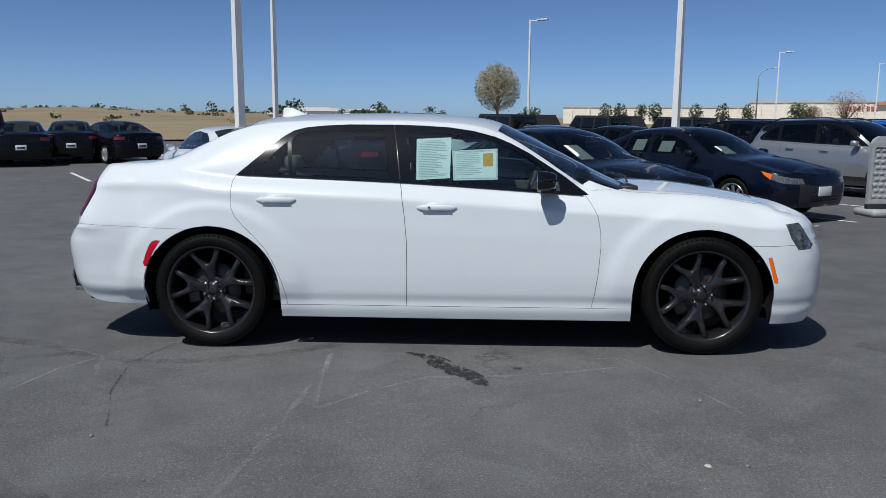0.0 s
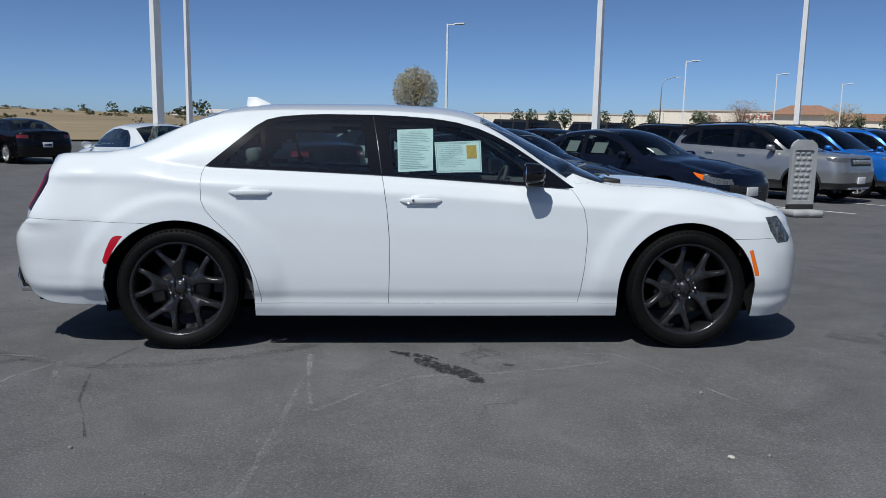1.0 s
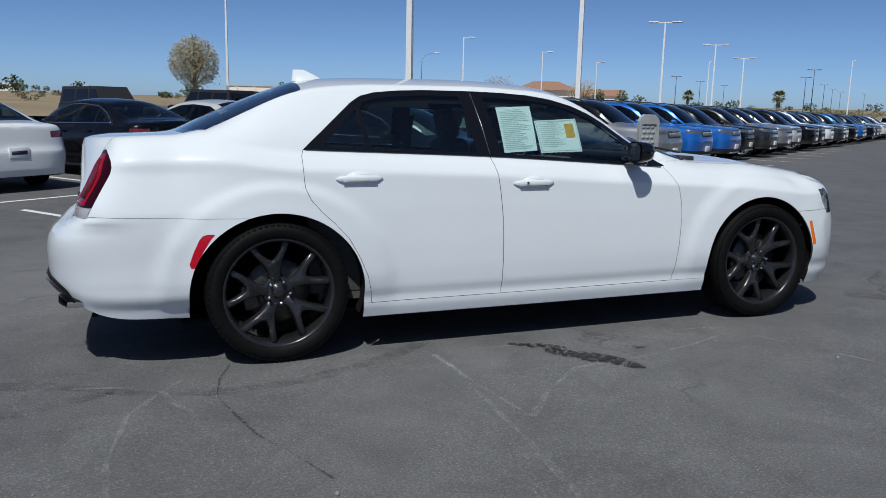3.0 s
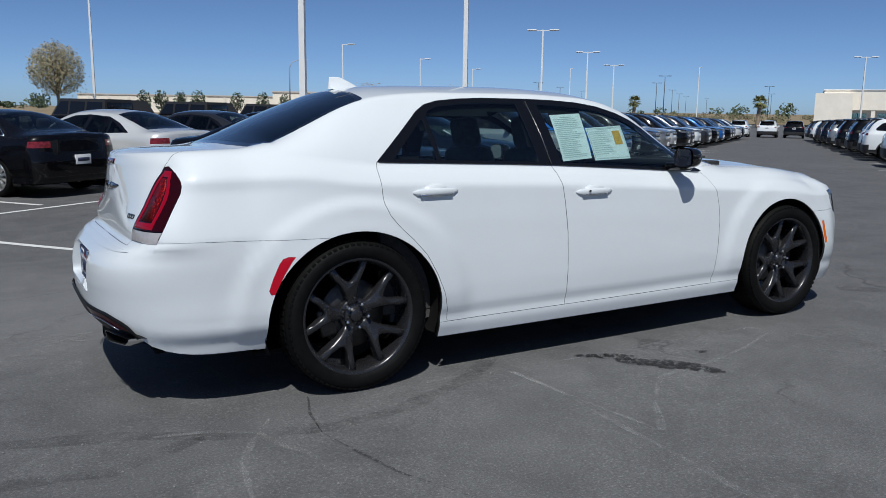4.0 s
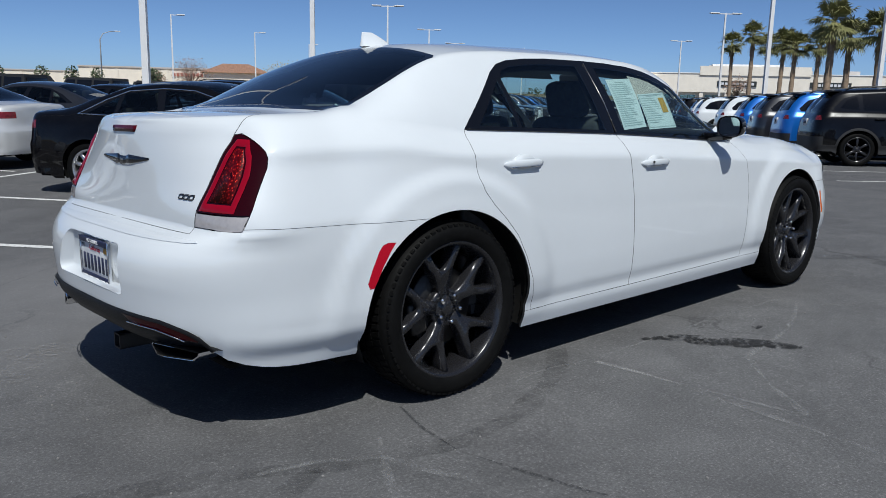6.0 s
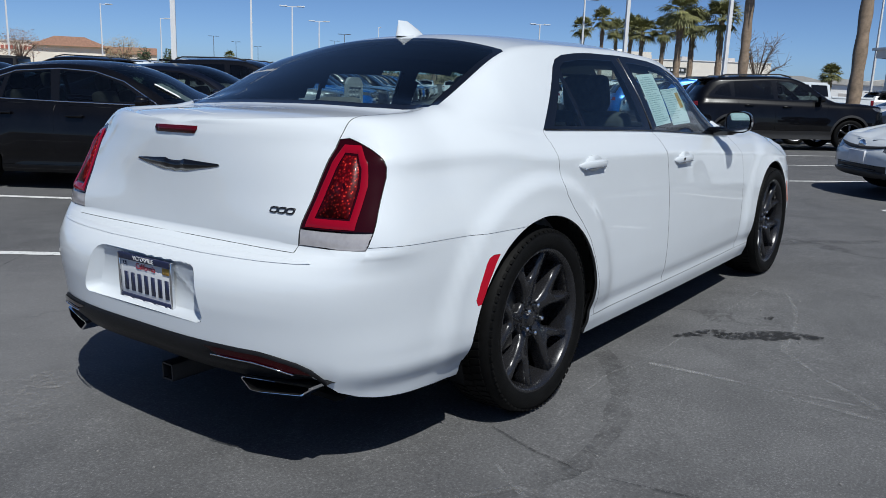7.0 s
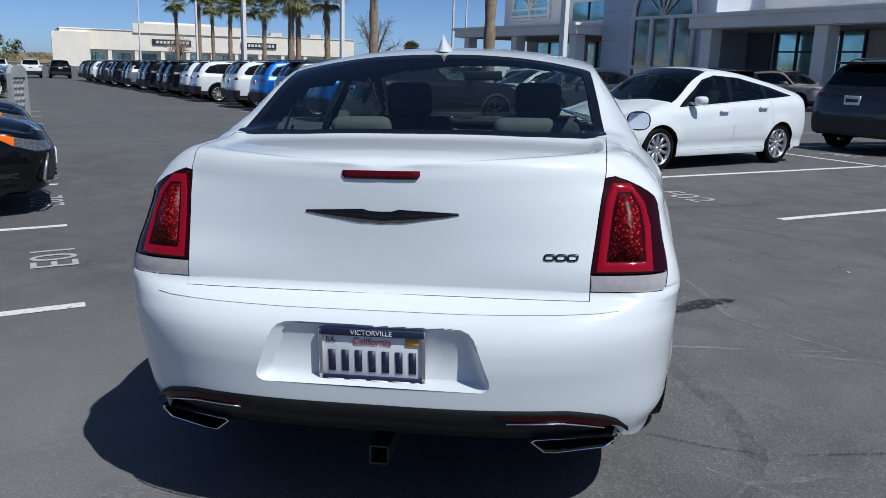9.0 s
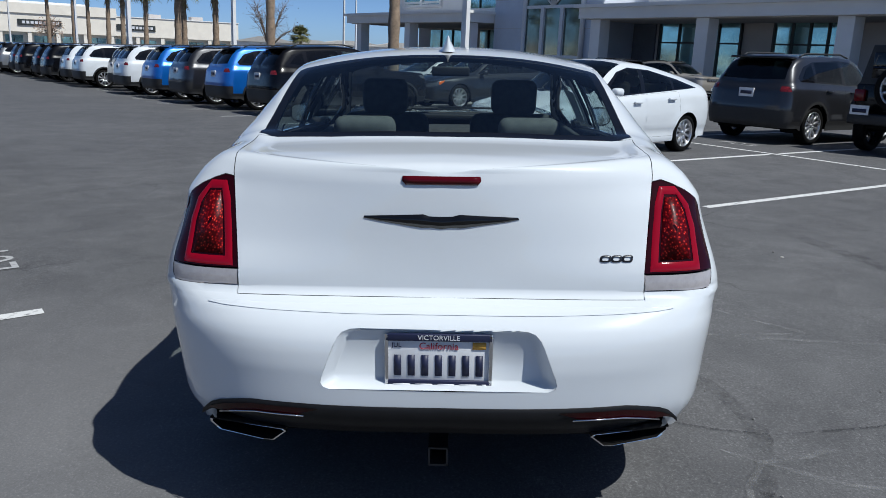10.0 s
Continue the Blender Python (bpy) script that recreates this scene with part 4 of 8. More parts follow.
def glitter():
    m, n, l, b = base_material("red_led_reflector", (0.3, 0.01, 0.01), 0.35, 0.0, 0.15, 0.1)
    v = n.new("ShaderNodeTexVoronoi")
    v.inputs["Scale"].default_value = 105
    tc = n.new("ShaderNodeTexCoord")
    l.new(tc.outputs["Object"], v.inputs["Vector"])
    # the reflector's glints are painted in as bright red cells
    r = ramp(n, l, v.outputs["Distance"], [(0.12, (0.85, 0.06, 0.03)), (0.26, (0.22, 0.003, 0.006)), (0.6, (0.06, 0.0005, 0.002))])
    l.new(r.outputs[0], b.inputs["Base Color"])
    return m


GLITTER = glitter()
U_OUT = [(0.642, 0.826), (0.664, 1.015), (0.684, 1.070), (0.738, 1.068), (0.780, 1.015), (0.799, 0.95), (0.808, 0.826)]
U_IN = [(0.669, 0.852), (0.686, 0.998), (0.698, 1.046), (0.740, 1.044), (0.767, 1.0), (0.780, 0.945), (0.786, 0.852)]
for s in (1, -1):
    lamp = HP["tail", -s]
    part("light_band", band_on_tail(U_OUT, U_IN, 0.001, 0.006, s), BRIGHT_RED, lamp, "bright red light guide")
    part("reflector", on_tail([(0.725 + (y - 0.725) * 0.86, 0.94 + (z - 0.94) * 0.93) for y, z in U_IN], 0.001, 0.001, 8, s), GLITTER, lamp, "red reflector with its sparkle painted as bright cells")
part("brake_light", on_tail([(-0.117, 1.111), (0.117, 1.111), (0.119, 1.098), (0.108, 1.086), (-0.108, 1.086), (-0.119, 1.098)], 0.0, 0.004), BRAKE_RED, hero, "long red high brake light")
wing = [(0.0, 0.990), (0.035, 0.991), (0.055, 0.997), (0.075, 0.996), (0.233, 0.989), (0.236, 0.983), (0.20, 0.976), (0.06, 0.956), (0.03, 0.957), (0.0, 0.953)]
part("emblem", on_tail(wing + [(-y, z) for y, z in wing[-2:0:-1]], 0.0, 0.002, 4), BLACK_GLOSS, hero, "black winged emblem")
for k in range(3):
    bm = bmesh.new()
    yc, zc = 0.504 + 0.034 * k, 0.865
    o = [(0.017 * abs(math.cos(a)) ** 0.6 * math.copysign(1, math.cos(a)) + 0.25 * 0.010 * math.sin(a), 0.010 * abs(math.sin(a)) ** 0.6 * math.copysign(1, math.sin(a))) for a in [2 * math.pi * j / 24 for j in range(24)]]
    a = [bm.verts.new(hero_rear(yc + u, zc + v, 0.003)) for u, v in o]
    b = [bm.verts.new(hero_rear(yc + u * 0.62, zc + v * 0.5, 0.003)) for u, v in o]
    c = [bm.verts.new(hero_rear(yc + u, zc + v, -0.002)) for u, v in o]
    for j in range(24):
        k2 = (j + 1) % 24
        bm.faces.new((a[j], a[k2], b[k2], b[j]))
        bm.faces.new((c[j], c[k2], a[k2], a[j]))
    part("badge", bm, DARK_RIM, hero, "small dark chrome badge shape")

# thin step pad on the bumper's ledge
pad = [(0.0, 0.7145), (0.27, 0.7145), (0.52, 0.7185), (0.66, 0.7225), (0.71, 0.7265), (0.70, 0.7305), (0.60, 0.7325), (0.3, 0.7335), (0.0, 0.7335)]
sharp(part("step_pad", on_tail(pad + [(-y, z) for y, z in pad[-2:0:-1]], 0.0015, 0.002, 5), WHITE_PAINT, hero))

# plate recess, plate and its frame
bm = bmesh.new()
rim = RECESS[1:-1]
rim = rim + [(-y, z) for y, z in rim[::-1]]
front = [bm.verts.new(hero_rear(y, z, 0.0)) for y, z in rim]
for v, (y, z) in zip(front, rim):
    v.co.y = -y
back = [bm.verts.new((-2.597, -y * 0.90, 0.585 + (z - 0.585) * (0.94 if z > 0.585 else 0.84))) for y, z in rim]
for k in range(len(rim)):
    k2 = (k + 1) % len(rim)
    bm.faces.new((front[k], front[k2], back[k2], back[k]))
bm.faces.new(back)
bmesh.ops.recalc_face_normals(bm, faces=bm.faces[:])
for f in bm.faces:
    if f.normal.x > 0.2:
        f.normal_flip()
sharp(part("plate_recess", bm, WHITE_PAINT, hero), 75)
plate = part("plate", box(-2.608, -2.604, -0.150, 0.150, 0.506, 0.656, 0.001), PLATE_WHITE, hero, "white plate with dark bars")
for y0, y1, z0, z1, nm, mat in ((-0.158, 0.158, 0.646, 0.668, "frame_top", NAVY_INK), (-0.158, 0.158, 0.496, 0.522, "frame_bottom", NAVY_INK), (-0.160, -0.149, 0.496, 0.668, "frame_side", CHROME), (0.149, 0.160, 0.496, 0.668, "frame_side", CHROME)):
    part(nm, box(-2.617, -2.6035, y0, y1, z0, z1, 0.002), mat, plate, "dark blue frame strip" if nm != "frame_side" else "chrome frame side")
for k in range(7):
    y = 0.122 - 0.0405 * k
    part("bar", box(-2.6105, -2.607, y - 0.0105, y + 0.0105, 0.535, 0.600), NAVY_INK, plate)
for k in range(5):
    y = 0.135 - 0.066 * k
    part("bar", box(-2.6190, -2.616, y - 0.05 if k < 4 else -0.142, y, 0.5045, 0.5125), PLATE_WHITE, plate)
part("sticker", box(-2.6105, -2.607, -0.140, -0.100, 0.620, 0.642), GOLD_INK, plate, "small orange sticker")


def letters(text, size, mat, parent, m, name="lettering"):
    c = bpy.data.curves.new(name, "FONT")
    c.body, c.size, c.align_x, c.align_y, c.extrude = text, size, "CENTER", "CENTER", 0.0006
    tmp = bpy.data.objects.new(name, c)
    scene.collection.objects.link(tmp)
    me = bpy.data.meshes.new_from_object(tmp.evaluated_get(bpy.context.evaluated_depsgraph_get()))
    bpy.data.objects.remove(tmp)
    me.materials.clear()
    me.materials.append(mat)
    ob = new(name, me)
    ob.parent, ob.matrix_basis = parent, m
    return ob


SCRIPT_RED = plain("red_script_ink", (0.35, 0.03, 0.05), 0.6)
PLATE_FACE = pose(-2.6178, 0, 0.657, 90, 0, -90)
letters("VICTORVILLE", 0.021, PLATE_WHITE, plate, PLATE_FACE)
letters("California", 0.030, SCRIPT_RED, plate, pose(-2.6100, 0, 0.628, 90, 0, -90))
letters("JUL", 0.020, NAVY_INK, plate, pose(-2.6100, 0.125, 0.631, 90, 0, -90))

# lower valance with reflectors, tailpipes and a tow receiver
bm = bmesh.new()
rows = []
for k in range(41):
    y = -0.755 + 1.51 * k / 40
    zt_, p = hero_zb("r", 0, abs(y)), hero_rear(y, 0.42, 0.0)
    zlow = curve1([(0, 0.345), (0.45, 0.340), (0.60, 0.345), (0.68, 0.350), (0.755, 0.348)])(abs(y))
    row = [(p.x - 0.004, zt_ + 0.006), (p.x - 0.012, zt_ - 0.006), (p.x + 0.005, (zt_ + zlow) / 2), (p.x + 0.05, min(zlow, zt_ - 0.008)), (p.x + 0.22, max(0.30, min(zlow, zt_ - 0.008) + 0.01))]
    rows.append([bm.verts.new((x, -y, z)) for x, z in row])
for a, b in zip(rows, rows[1:]):
    for i in range(4):
        bm.faces.new((a[i], a[i + 1], b[i + 1], b[i]))
bmesh.ops.recalc_face_normals(bm, faces=bm.faces[:])
part("valance", bm, VALANCE_BLACK, hero, "black plastic rear valance")
for s in (1, -1):
    bm = bmesh.new()
    top = [(0.36 + 0.36 * k / 12) for k in range(13)]
    a, b = [], []
    for y in top:
        p = hero_rear(y * s, 0.42, 0.016)
        z1 = hero_zb("r", 0, y) - 0.004
        h = 0.026 * min(1, (y - 0.35) / 0.08) * min(1, (0.73 - y) / 0.06)
        a.append(bm.verts.new((p.x, -y * s, z1)))
        b.append(bm.verts.new((p.x + 0.003, -y * s, z1 - h)))
    for k in range(12):
        bm.faces.new((a[k], a[k + 1], b[k + 1], b[k]))
    bmesh.ops.recalc_face_normals(bm, faces=bm.faces[:])
    part("reflector", bm, DEEP_RED, hero, "narrow dark red bumper reflector")
    bm = bmesh.new()
    tube(bm, [hero_rear(y * s, 0.42, 0.019) - Vector((0, 0, 0.42 - hero_zb("r", 0, y) + 0.028)) for y in (0.40, 0.48, 0.56, 0.62, 0.68)], 0.0024, 6)
    part("trim_line", bm, CHROME, hero)
    # tailpipe: a flattened slanting tube
    bm = bmesh.new()
    prof = [(0.466, 0.336), (0.474, 0.344), (0.60, 0.347), (0.722, 0.345), (0.722, 0.335), (0.690, 0.309), (0.540, 0.298), (0.505, 0.302)]
    cy, cz_ = 0.585, 0.328
    loops = []
    for x, k in ((-2.40, 1.0), (-2.585, 1.0), (-2.590, 0.985), (-2.590, 0.93), (-2.42, 0.90)):
        loops.append([bm.verts.new((x + 0.28 * max(0.0, y - 0.50), -(cy + (y - cy) * k) * s, cz_ + (z - cz_) * (k if k == 1 else k - 0.10))) for y, z in prof])
    for a, b in zip(loops, loops[1:]):
        for i in range(8):
            bm.faces.new((a[i], a[(i + 1) % 8], b[(i + 1) % 8], b[i]))
    bm.faces.new(loops[-1])
    bmesh.ops.recalc_face_normals(bm, faces=bm.faces[:])
    for f in bm.faces:
        f.material_index = 1 if f.calc_center_median().x > -2.57 and all(v in loops[-1] or v in loops[-2] for v in f.verts) else 0
    sharp(part("tailpipe", bm, [CHROME, DARK_VOID], hero, "flattened chrome tailpipe tip"))
bm = bmesh.new()
for x0, x1, y0, y1, z0, z1 in ((-2.55, -2.2, -0.031, 0.031, 0.262, 0.268), (-2.55, -2.2, -0.031, 0.031, 0.205, 0.211), (-2.55, -2.2, -0.031, -0.025, 0.205, 0.268), (-2.55, -2.2, 0.025, 0.031, 0.205, 0.268)):
    add_box(bm, x0, x1, y0, y1, z0, z1)
add_box(bm, -2.44, -2.40, -0.10, 0.10, 0.262, 0.274)
part("tow_receiver", bm, BLACK_PLASTIC, hero, "black square tow receiver", smooth=False)
part("floor_pan", box(-2.0, 2.1, -0.78, 0.78, 0.205, 0.225), DARK_VOID, hero, smooth=False)
part("muffler_shield", box(-2.42, -1.98, -0.72, 0.72, 0.262, 0.282, 0.005), DARK_VOID, hero)
part("rear_beam", box(-2.40, -2.0, -0.62, 0.62, 0.24, 0.36, 0.02), DARK_VOID, hero)


# mirrors, handles, aerial
def mirror_housing(bm, s, x0=0.51, z0=1.062, L=0.115, Wd=0.150, H=0.122, y0=0.870):
    rings = []
    for k in range(9):
        t = k / 8
        x = x0 + L * t
        sc = math.sqrt(max(0.0, 1 - (t * 0.93) ** 2.4))
        ring = []
        for j in range(24):
            a = 2 * math.pi * j / 24
            c, sn = math.cos(a), math.sin(a)
            ring.append(bm.verts.new((x, s * (y0 + 0.115 + Wd / 2 * sc * abs(c) ** 0.75 * math.copysign(1, c)), z0 + H / 2 * (0.35 + 0.65 * sc) * abs(sn) ** 0.75 * math.copysign(1, sn))))
        rings.append(ring)
    for a, b in zip(rings, rings[1:]):
        for j in range(24):
            bm.faces.new((a[j], a[(j + 1) % 24], b[(j + 1) % 24], b[j]))
    bm.faces.new(rings[-1])
    inn = [bm.verts.new((x0 + 0.012, v.co.y * 0.93 + s * (y0 + 0.115) * 0.07, v.co.z * 0.93 + z0 * 0.07)) for v in rings[0]]
    for j in range(24):
        bm.faces.new((rings[0][j], inn[j], inn[(j + 1) % 24], rings[0][(j + 1) % 24]))
    bm.faces.new(inn)
    bmesh.ops.recalc_face_normals(bm, faces=bm.faces[:])
    return inn


for s in (1, -1):
    bm = bmesh.new()
    mirror_housing(bm, s)
    add_box(bm, 0.53, 0.63, s * 0.88 - 0.07, s * 0.88 + 0.07, 0.985, 1.030, 0.012)
    mir = sharp(part("door_mirror", bm, BLACK_GLOSS, hero, "gloss black door mirror"), 50)
    bm = bmesh.new()
    o = [(0.066 * abs(math.cos(a)) ** 0.6 * math.copysign(1, math.cos(a)), 0.052 * abs(math.sin(a)) ** 0.6 * math.copysign(1, math.sin(a))) for a in [2 * math.pi * j / 24 for j in range(24)]]
    add_prism(bm, o, 0, 0.004, lambda u, v, h: (0.516 - h - 0.12 * s * u, s * 0.985 + u, 1.062 + v))
    bmesh.ops.recalc_face_normals(bm, faces=bm.faces[:])
    part("mirror_glass", bm, MIRROR, mir, "silvered mirror glass", smooth=False)
    for x, z, door in ((-1.097, 0.936, "door_r"), (-0.097, 0.893, "door_f")):
        yb = hero_width(x, z) + 0.002
        bm = bmesh.new()
        rings = []
        for k in range(13):
            t = k / 12 * 2 - 1
            e = math.sqrt(max(0, 1 - abs(t) ** 3.5))
            r = []
            for j in range(12):
                a = 2 * math.pi * j / 12
                r.append(bm.verts.new((x + 0.125 * t, s * (yb + 0.001 + 0.011 * (1 - t * t) + 0.008 * math.cos(a) * (0.3 + 0.7 * e)), z + 0.018 * math.sin(a) * (0.25 + 0.75 * e))))
            rings.append(r)
        for a, b in zip(rings, rings[1:]):
            for j in range(12):
                bm.faces.new((a[j], a[(j + 1) % 12], b[(j + 1) % 12], b[j]))
        bm.faces.new(rings[0]), bm.faces.new(rings[-1])
        bmesh.ops.recalc_face_normals(bm, faces=bm.faces[:])
        part("handle", bm, WHITE_PAINT, HP[door, s])
        bm = bmesh.new()
        add_prism(bm, oval(x, z + 0.006, 0.072, 0.033, n=24)[:-1], yb - 0.004, yb + 0.0012, lambda u, v, h: (u, s * h, v))
        bmesh.ops.recalc_face_normals(bm, faces=bm.faces[:])
        part("handle_cup", bm, WHITE_PAINT, HP[door, s])
        if door == "door_f":
            bm = bmesh.new()
            add_lathe(bm, [(0.001, 0.0), (0.006, 0.0), (0.007, -0.004)], 12, "y", m=Matrix.Translation((x - 0.045, s * (yb + 0.0195), z + 0.004)))
            part("lock_button", bm, BLACK_PLASTIC, HP[door, s], "small black lock button")
        part("chrome_strip", box(x - 0.09, x + 0.09, min(s * (yb + 0.004), s * (yb + 0.0165)), max(s * (yb + 0.004), s * (yb + 0.0165)), z - 0.0175, z - 0.0115, 0.002), CHROME, HP[door, s], "thin chrome handle strip")
    # bright seal under the side glass
    bm = bmesh.new()
    tube(bm, [Vector((x, s * (-hero_glass(x, hero_belt(x) - 0.001, -0.003).y), hero_belt(x) - 0.001)) for x in [-1.36 + 0.09 * k for k in range(25)]], 0.0035, 6)
    part("belt_moulding", bm, BLACK_GLOSS, hero)
    # pillar between the doors: two dark uprights with a bright edge
    bm = bmesh.new()
    tube(bm, [Vector((x, s * (-hero_glass(x, z, -0.004).y), z)) for x, z in ((-0.330, 1.05), (-0.352, 1.2), (-0.385, 1.39))], 0.003, 6)
    part("pillar_edge", bm, STEEL, hero)
bm = bmesh.new()
rings = []
for k in range(12):
    t = k / 11
    z = 1.470 + 0.068 * t
    x0, x1, w = -1.285 + 0.012 * t, -1.085 - 0.125 * t**1.4, 0.034 * (1 - t) ** 1.3 + 0.004
    rings.append([bm.verts.new(((x0 + x1) / 2 + (x1 - x0) / 2 * math.cos(a), w * math.sin(a), z)) for a in [2 * math.pi * j / 20 for j in range(20)]])
for a, b in zip(rings, rings[1:]):
    for j in range(20):
        bm.faces.new((a[j], a[(j + 1) % 20], b[(j + 1) % 20], b[j]))
bm.faces.new(rings[-1])
bmesh.ops.recalc_face_normals(bm, faces=bm.faces[:])
part("roof_aerial", bm, WHITE_PAINT, hero, "white shark-fin roof aerial")
bm = bmesh.new()
for y in (0.0,):
    tube(bm, [(1.10, -0.60, 1.045), (1.14, -0.3, 1.062), (1.15, 0.1, 1.066)], 0.008, 6)
    tube(bm, [(1.12, 0.1, 1.062), (1.15, 0.4, 1.060), (1.12, 0.65, 1.045)], 0.008, 6)
part("wiper", bm, BLACK_PLASTIC, hero)
part("cowl", box(1.05, 1.16, -0.68, 0.68, 0.985, 1.022, 0.01), BLACK_PLASTIC, hero)


# sale papers behind the front glass
def paper_sheet(name, corners, off, mat, parent, lift=0.0):
    bm = bmesh.new()
    g = []
    for i in range(7):
        u = i / 6
        col = []
        for j in range(7):
            v = j / 6
            x = (corners[0][0] * (1 - u) + corners[1][0] * u) * (1 - v) + (corners[3][0] * (1 - u) + corners[2][0] * u) * v
            z = (corners[0][1] * (1 - u) + corners[1][1] * u) * (1 - v) + (corners[3][1] * (1 - u) + corners[2][1] * u) * v
            col.append(bm.verts.new(hero_glass(x, z, off)))
        g.append(col)
    for a, b in zip(g, g[1:]):
        for j in range(6):
            bm.faces.new((a[j], b[j], b[j + 1], a[j + 1]))
    return part(name, bm, mat, parent)


papers = thing("window_sticker", "two printed paper forms taped inside the window glass", "paper form", m=hero.matrix_basis.copy())
SHEET1 = [(-0.240, 1.312), (-0.020, 1.322), (-0.022, 1.070), (-0.232, 1.058)]
SHEET2 = [(-0.012, 1.238), (0.272, 1.252), (0.274, 1.062), (0.000, 1.056)]


def within_sheet(c, u, v):
    x = (c[0][0] * (1 - u) + c[1][0] * u) * (1 - v) + (c[3][0] * (1 - u) + c[2][0] * u) * v
    z = (c[0][1] * (1 - u) + c[1][1] * u) * (1 - v) + (c[3][1] * (1 - u) + c[2][1] * u) * v
    return x, z


for c in (SHEET1, SHEET2):
    sh = paper_sheet("sheet", c, 0.012, PAPER, papers)
    random.seed(5)
    for k in range(22 if c is SHEET1 else 13):
        v = 0.06 + k * (0.041 if c is SHEET1 else 0.062)
        u0, u1 = (0.30, 0.70) if k == 0 else (0.07, random.uniform(0.55, 0.93) if c is SHEET1 else random.uniform(0.4, 0.66))
        h = 0.013 if c is SHEET1 else 0.016
        paper_sheet("line", [within_sheet(c, u0, v), within_sheet(c, u1, v), within_sheet(c, u1, v + h), within_sheet(c, u0, v + h)], 0.0105, INK, sh)
    if c is SHEET2:
        paper_sheet("seal", [within_sheet(c, 0.68, 0.14), within_sheet(c, 0.90, 0.14), within_sheet(c, 0.90, 0.56), within_sheet(c, 0.68, 0.56)], 0.0105, GOLD_INK, sh)
        for a, b in (((0.02, 0.03), (0.98, 0.045)), ((0.02, 0.94), (0.98, 0.955)), ((0.02, 0.03), (0.035, 0.955)), ((0.965, 0.03), (0.98, 0.955))):
            paper_sheet("line", [within_sheet(c, a[0], a[1]), within_sheet(c, b[0], a[1]), within_sheet(c, b[0], b[1]), within_sheet(c, a[0], b[1])], 0.0105, INK, sh)


# cabin
def soft_box(bm, x0, x1, y0, y1, z0, z1, r=0.05, m=None):
    add_box(bm, x0, x1, y0, y1, z0, z1, r, m, 3)


for y in (-0.37, 0.37):
    seat = new("front_seat")
    seat.parent = hero
    bm = bmesh.new()
    soft_box(bm, 0.0, 0.50, y - 0.25, y + 0.25, 0.40, 0.58, 0.06)
    part("cushion", bm, SEAT_DARK, seat)
    bm = bmesh.new()
    soft_box(bm, -0.06, 0.08, y - 0.25, y + 0.25, 0.0, 0.62, 0.06, pose(0.02, 0, 0.52, 0, -16, 0))
    part("backrest", bm, SEAT_DARK, seat)
    bm = bmesh.new()
    soft_box(bm, -0.05, 0.06, y - 0.13, y + 0.13, 0.63, 0.83, 0.045, pose(0.0, 0, 0.50, 0, -12, 0))
    part("headrest", bm, SEAT_DARK, seat)
bm = bmesh.new()
soft_box(bm, -1.05, -0.55, -0.62, 0.62, 0.40, 0.58, 0.05)
soft_box(bm, -0.08, 0.06, -0.62, 0.62, 0.0, 0.58, 0.05, pose(-1.06, 0, 0.52, 0, -22, 0))
part("rear_seat", bm, SEAT_DARK, hero)
for y in (-0.36, 0.36):
    bm = bmesh.new()
    soft_box(bm, -0.05, 0.05, y - 0.135, y + 0.135, 0.0, 0.12, 0.04, pose(-1.28, 0, 1.075, 0, -15, 0))
    part("rear_headrest", bm, SEAT_GREY, hero, "pale grey rear headrest")
part("parcel_shelf", box(-1.93, -1.30, -0.66, 0.66, 1.07, 1.085, 0.004), SEAT_DARK, hero)
bm = bmesh.new()
soft_box(bm, 0.62, 1.06, -0.70, 0.70, 0.62, 0.955, 0.06)
soft_box(bm, 0.58, 0.78, 0.20, 0.55, 0.93, 0.985, 0.03)
part("dashboard", bm, SEAT_DARK, hero)
bm = bmesh.new()
add_lathe(bm, [(0.18 + 0.013 * math.cos(a), 0.013 * math.sin(a)) for a in [2 * math.pi * j / 8 for j in range(8)]], 28, "x", True, pose(0.50, 0.37, 0.90, 0, 22, 0))
add_box(bm, 0.495, 0.53, 0.21, 0.53, 0.87, 0.92, 0.01)
part("steering_wheel", bm, SEAT_DARK, hero)
bm = bmesh.new()
soft_box(bm, 0.36, 0.39, -0.12, 0.12, 1.315, 1.375, 0.012)
part("cabin_mirror", bm, BLACK_PLASTIC, hero)
part("cabin_floor", box(-1.3, 1.0, -0.80, 0.80, 0.28, 0.32), SEAT_DARK, hero, smooth=False)
for s in (1, -1):
    part("door_trim", box(-1.35, 0.95, min(s * 0.76, s * 0.80), max(s * 0.76, s * 0.80), 0.32, 0.985, 0.01), SEAT_DARK, hero)


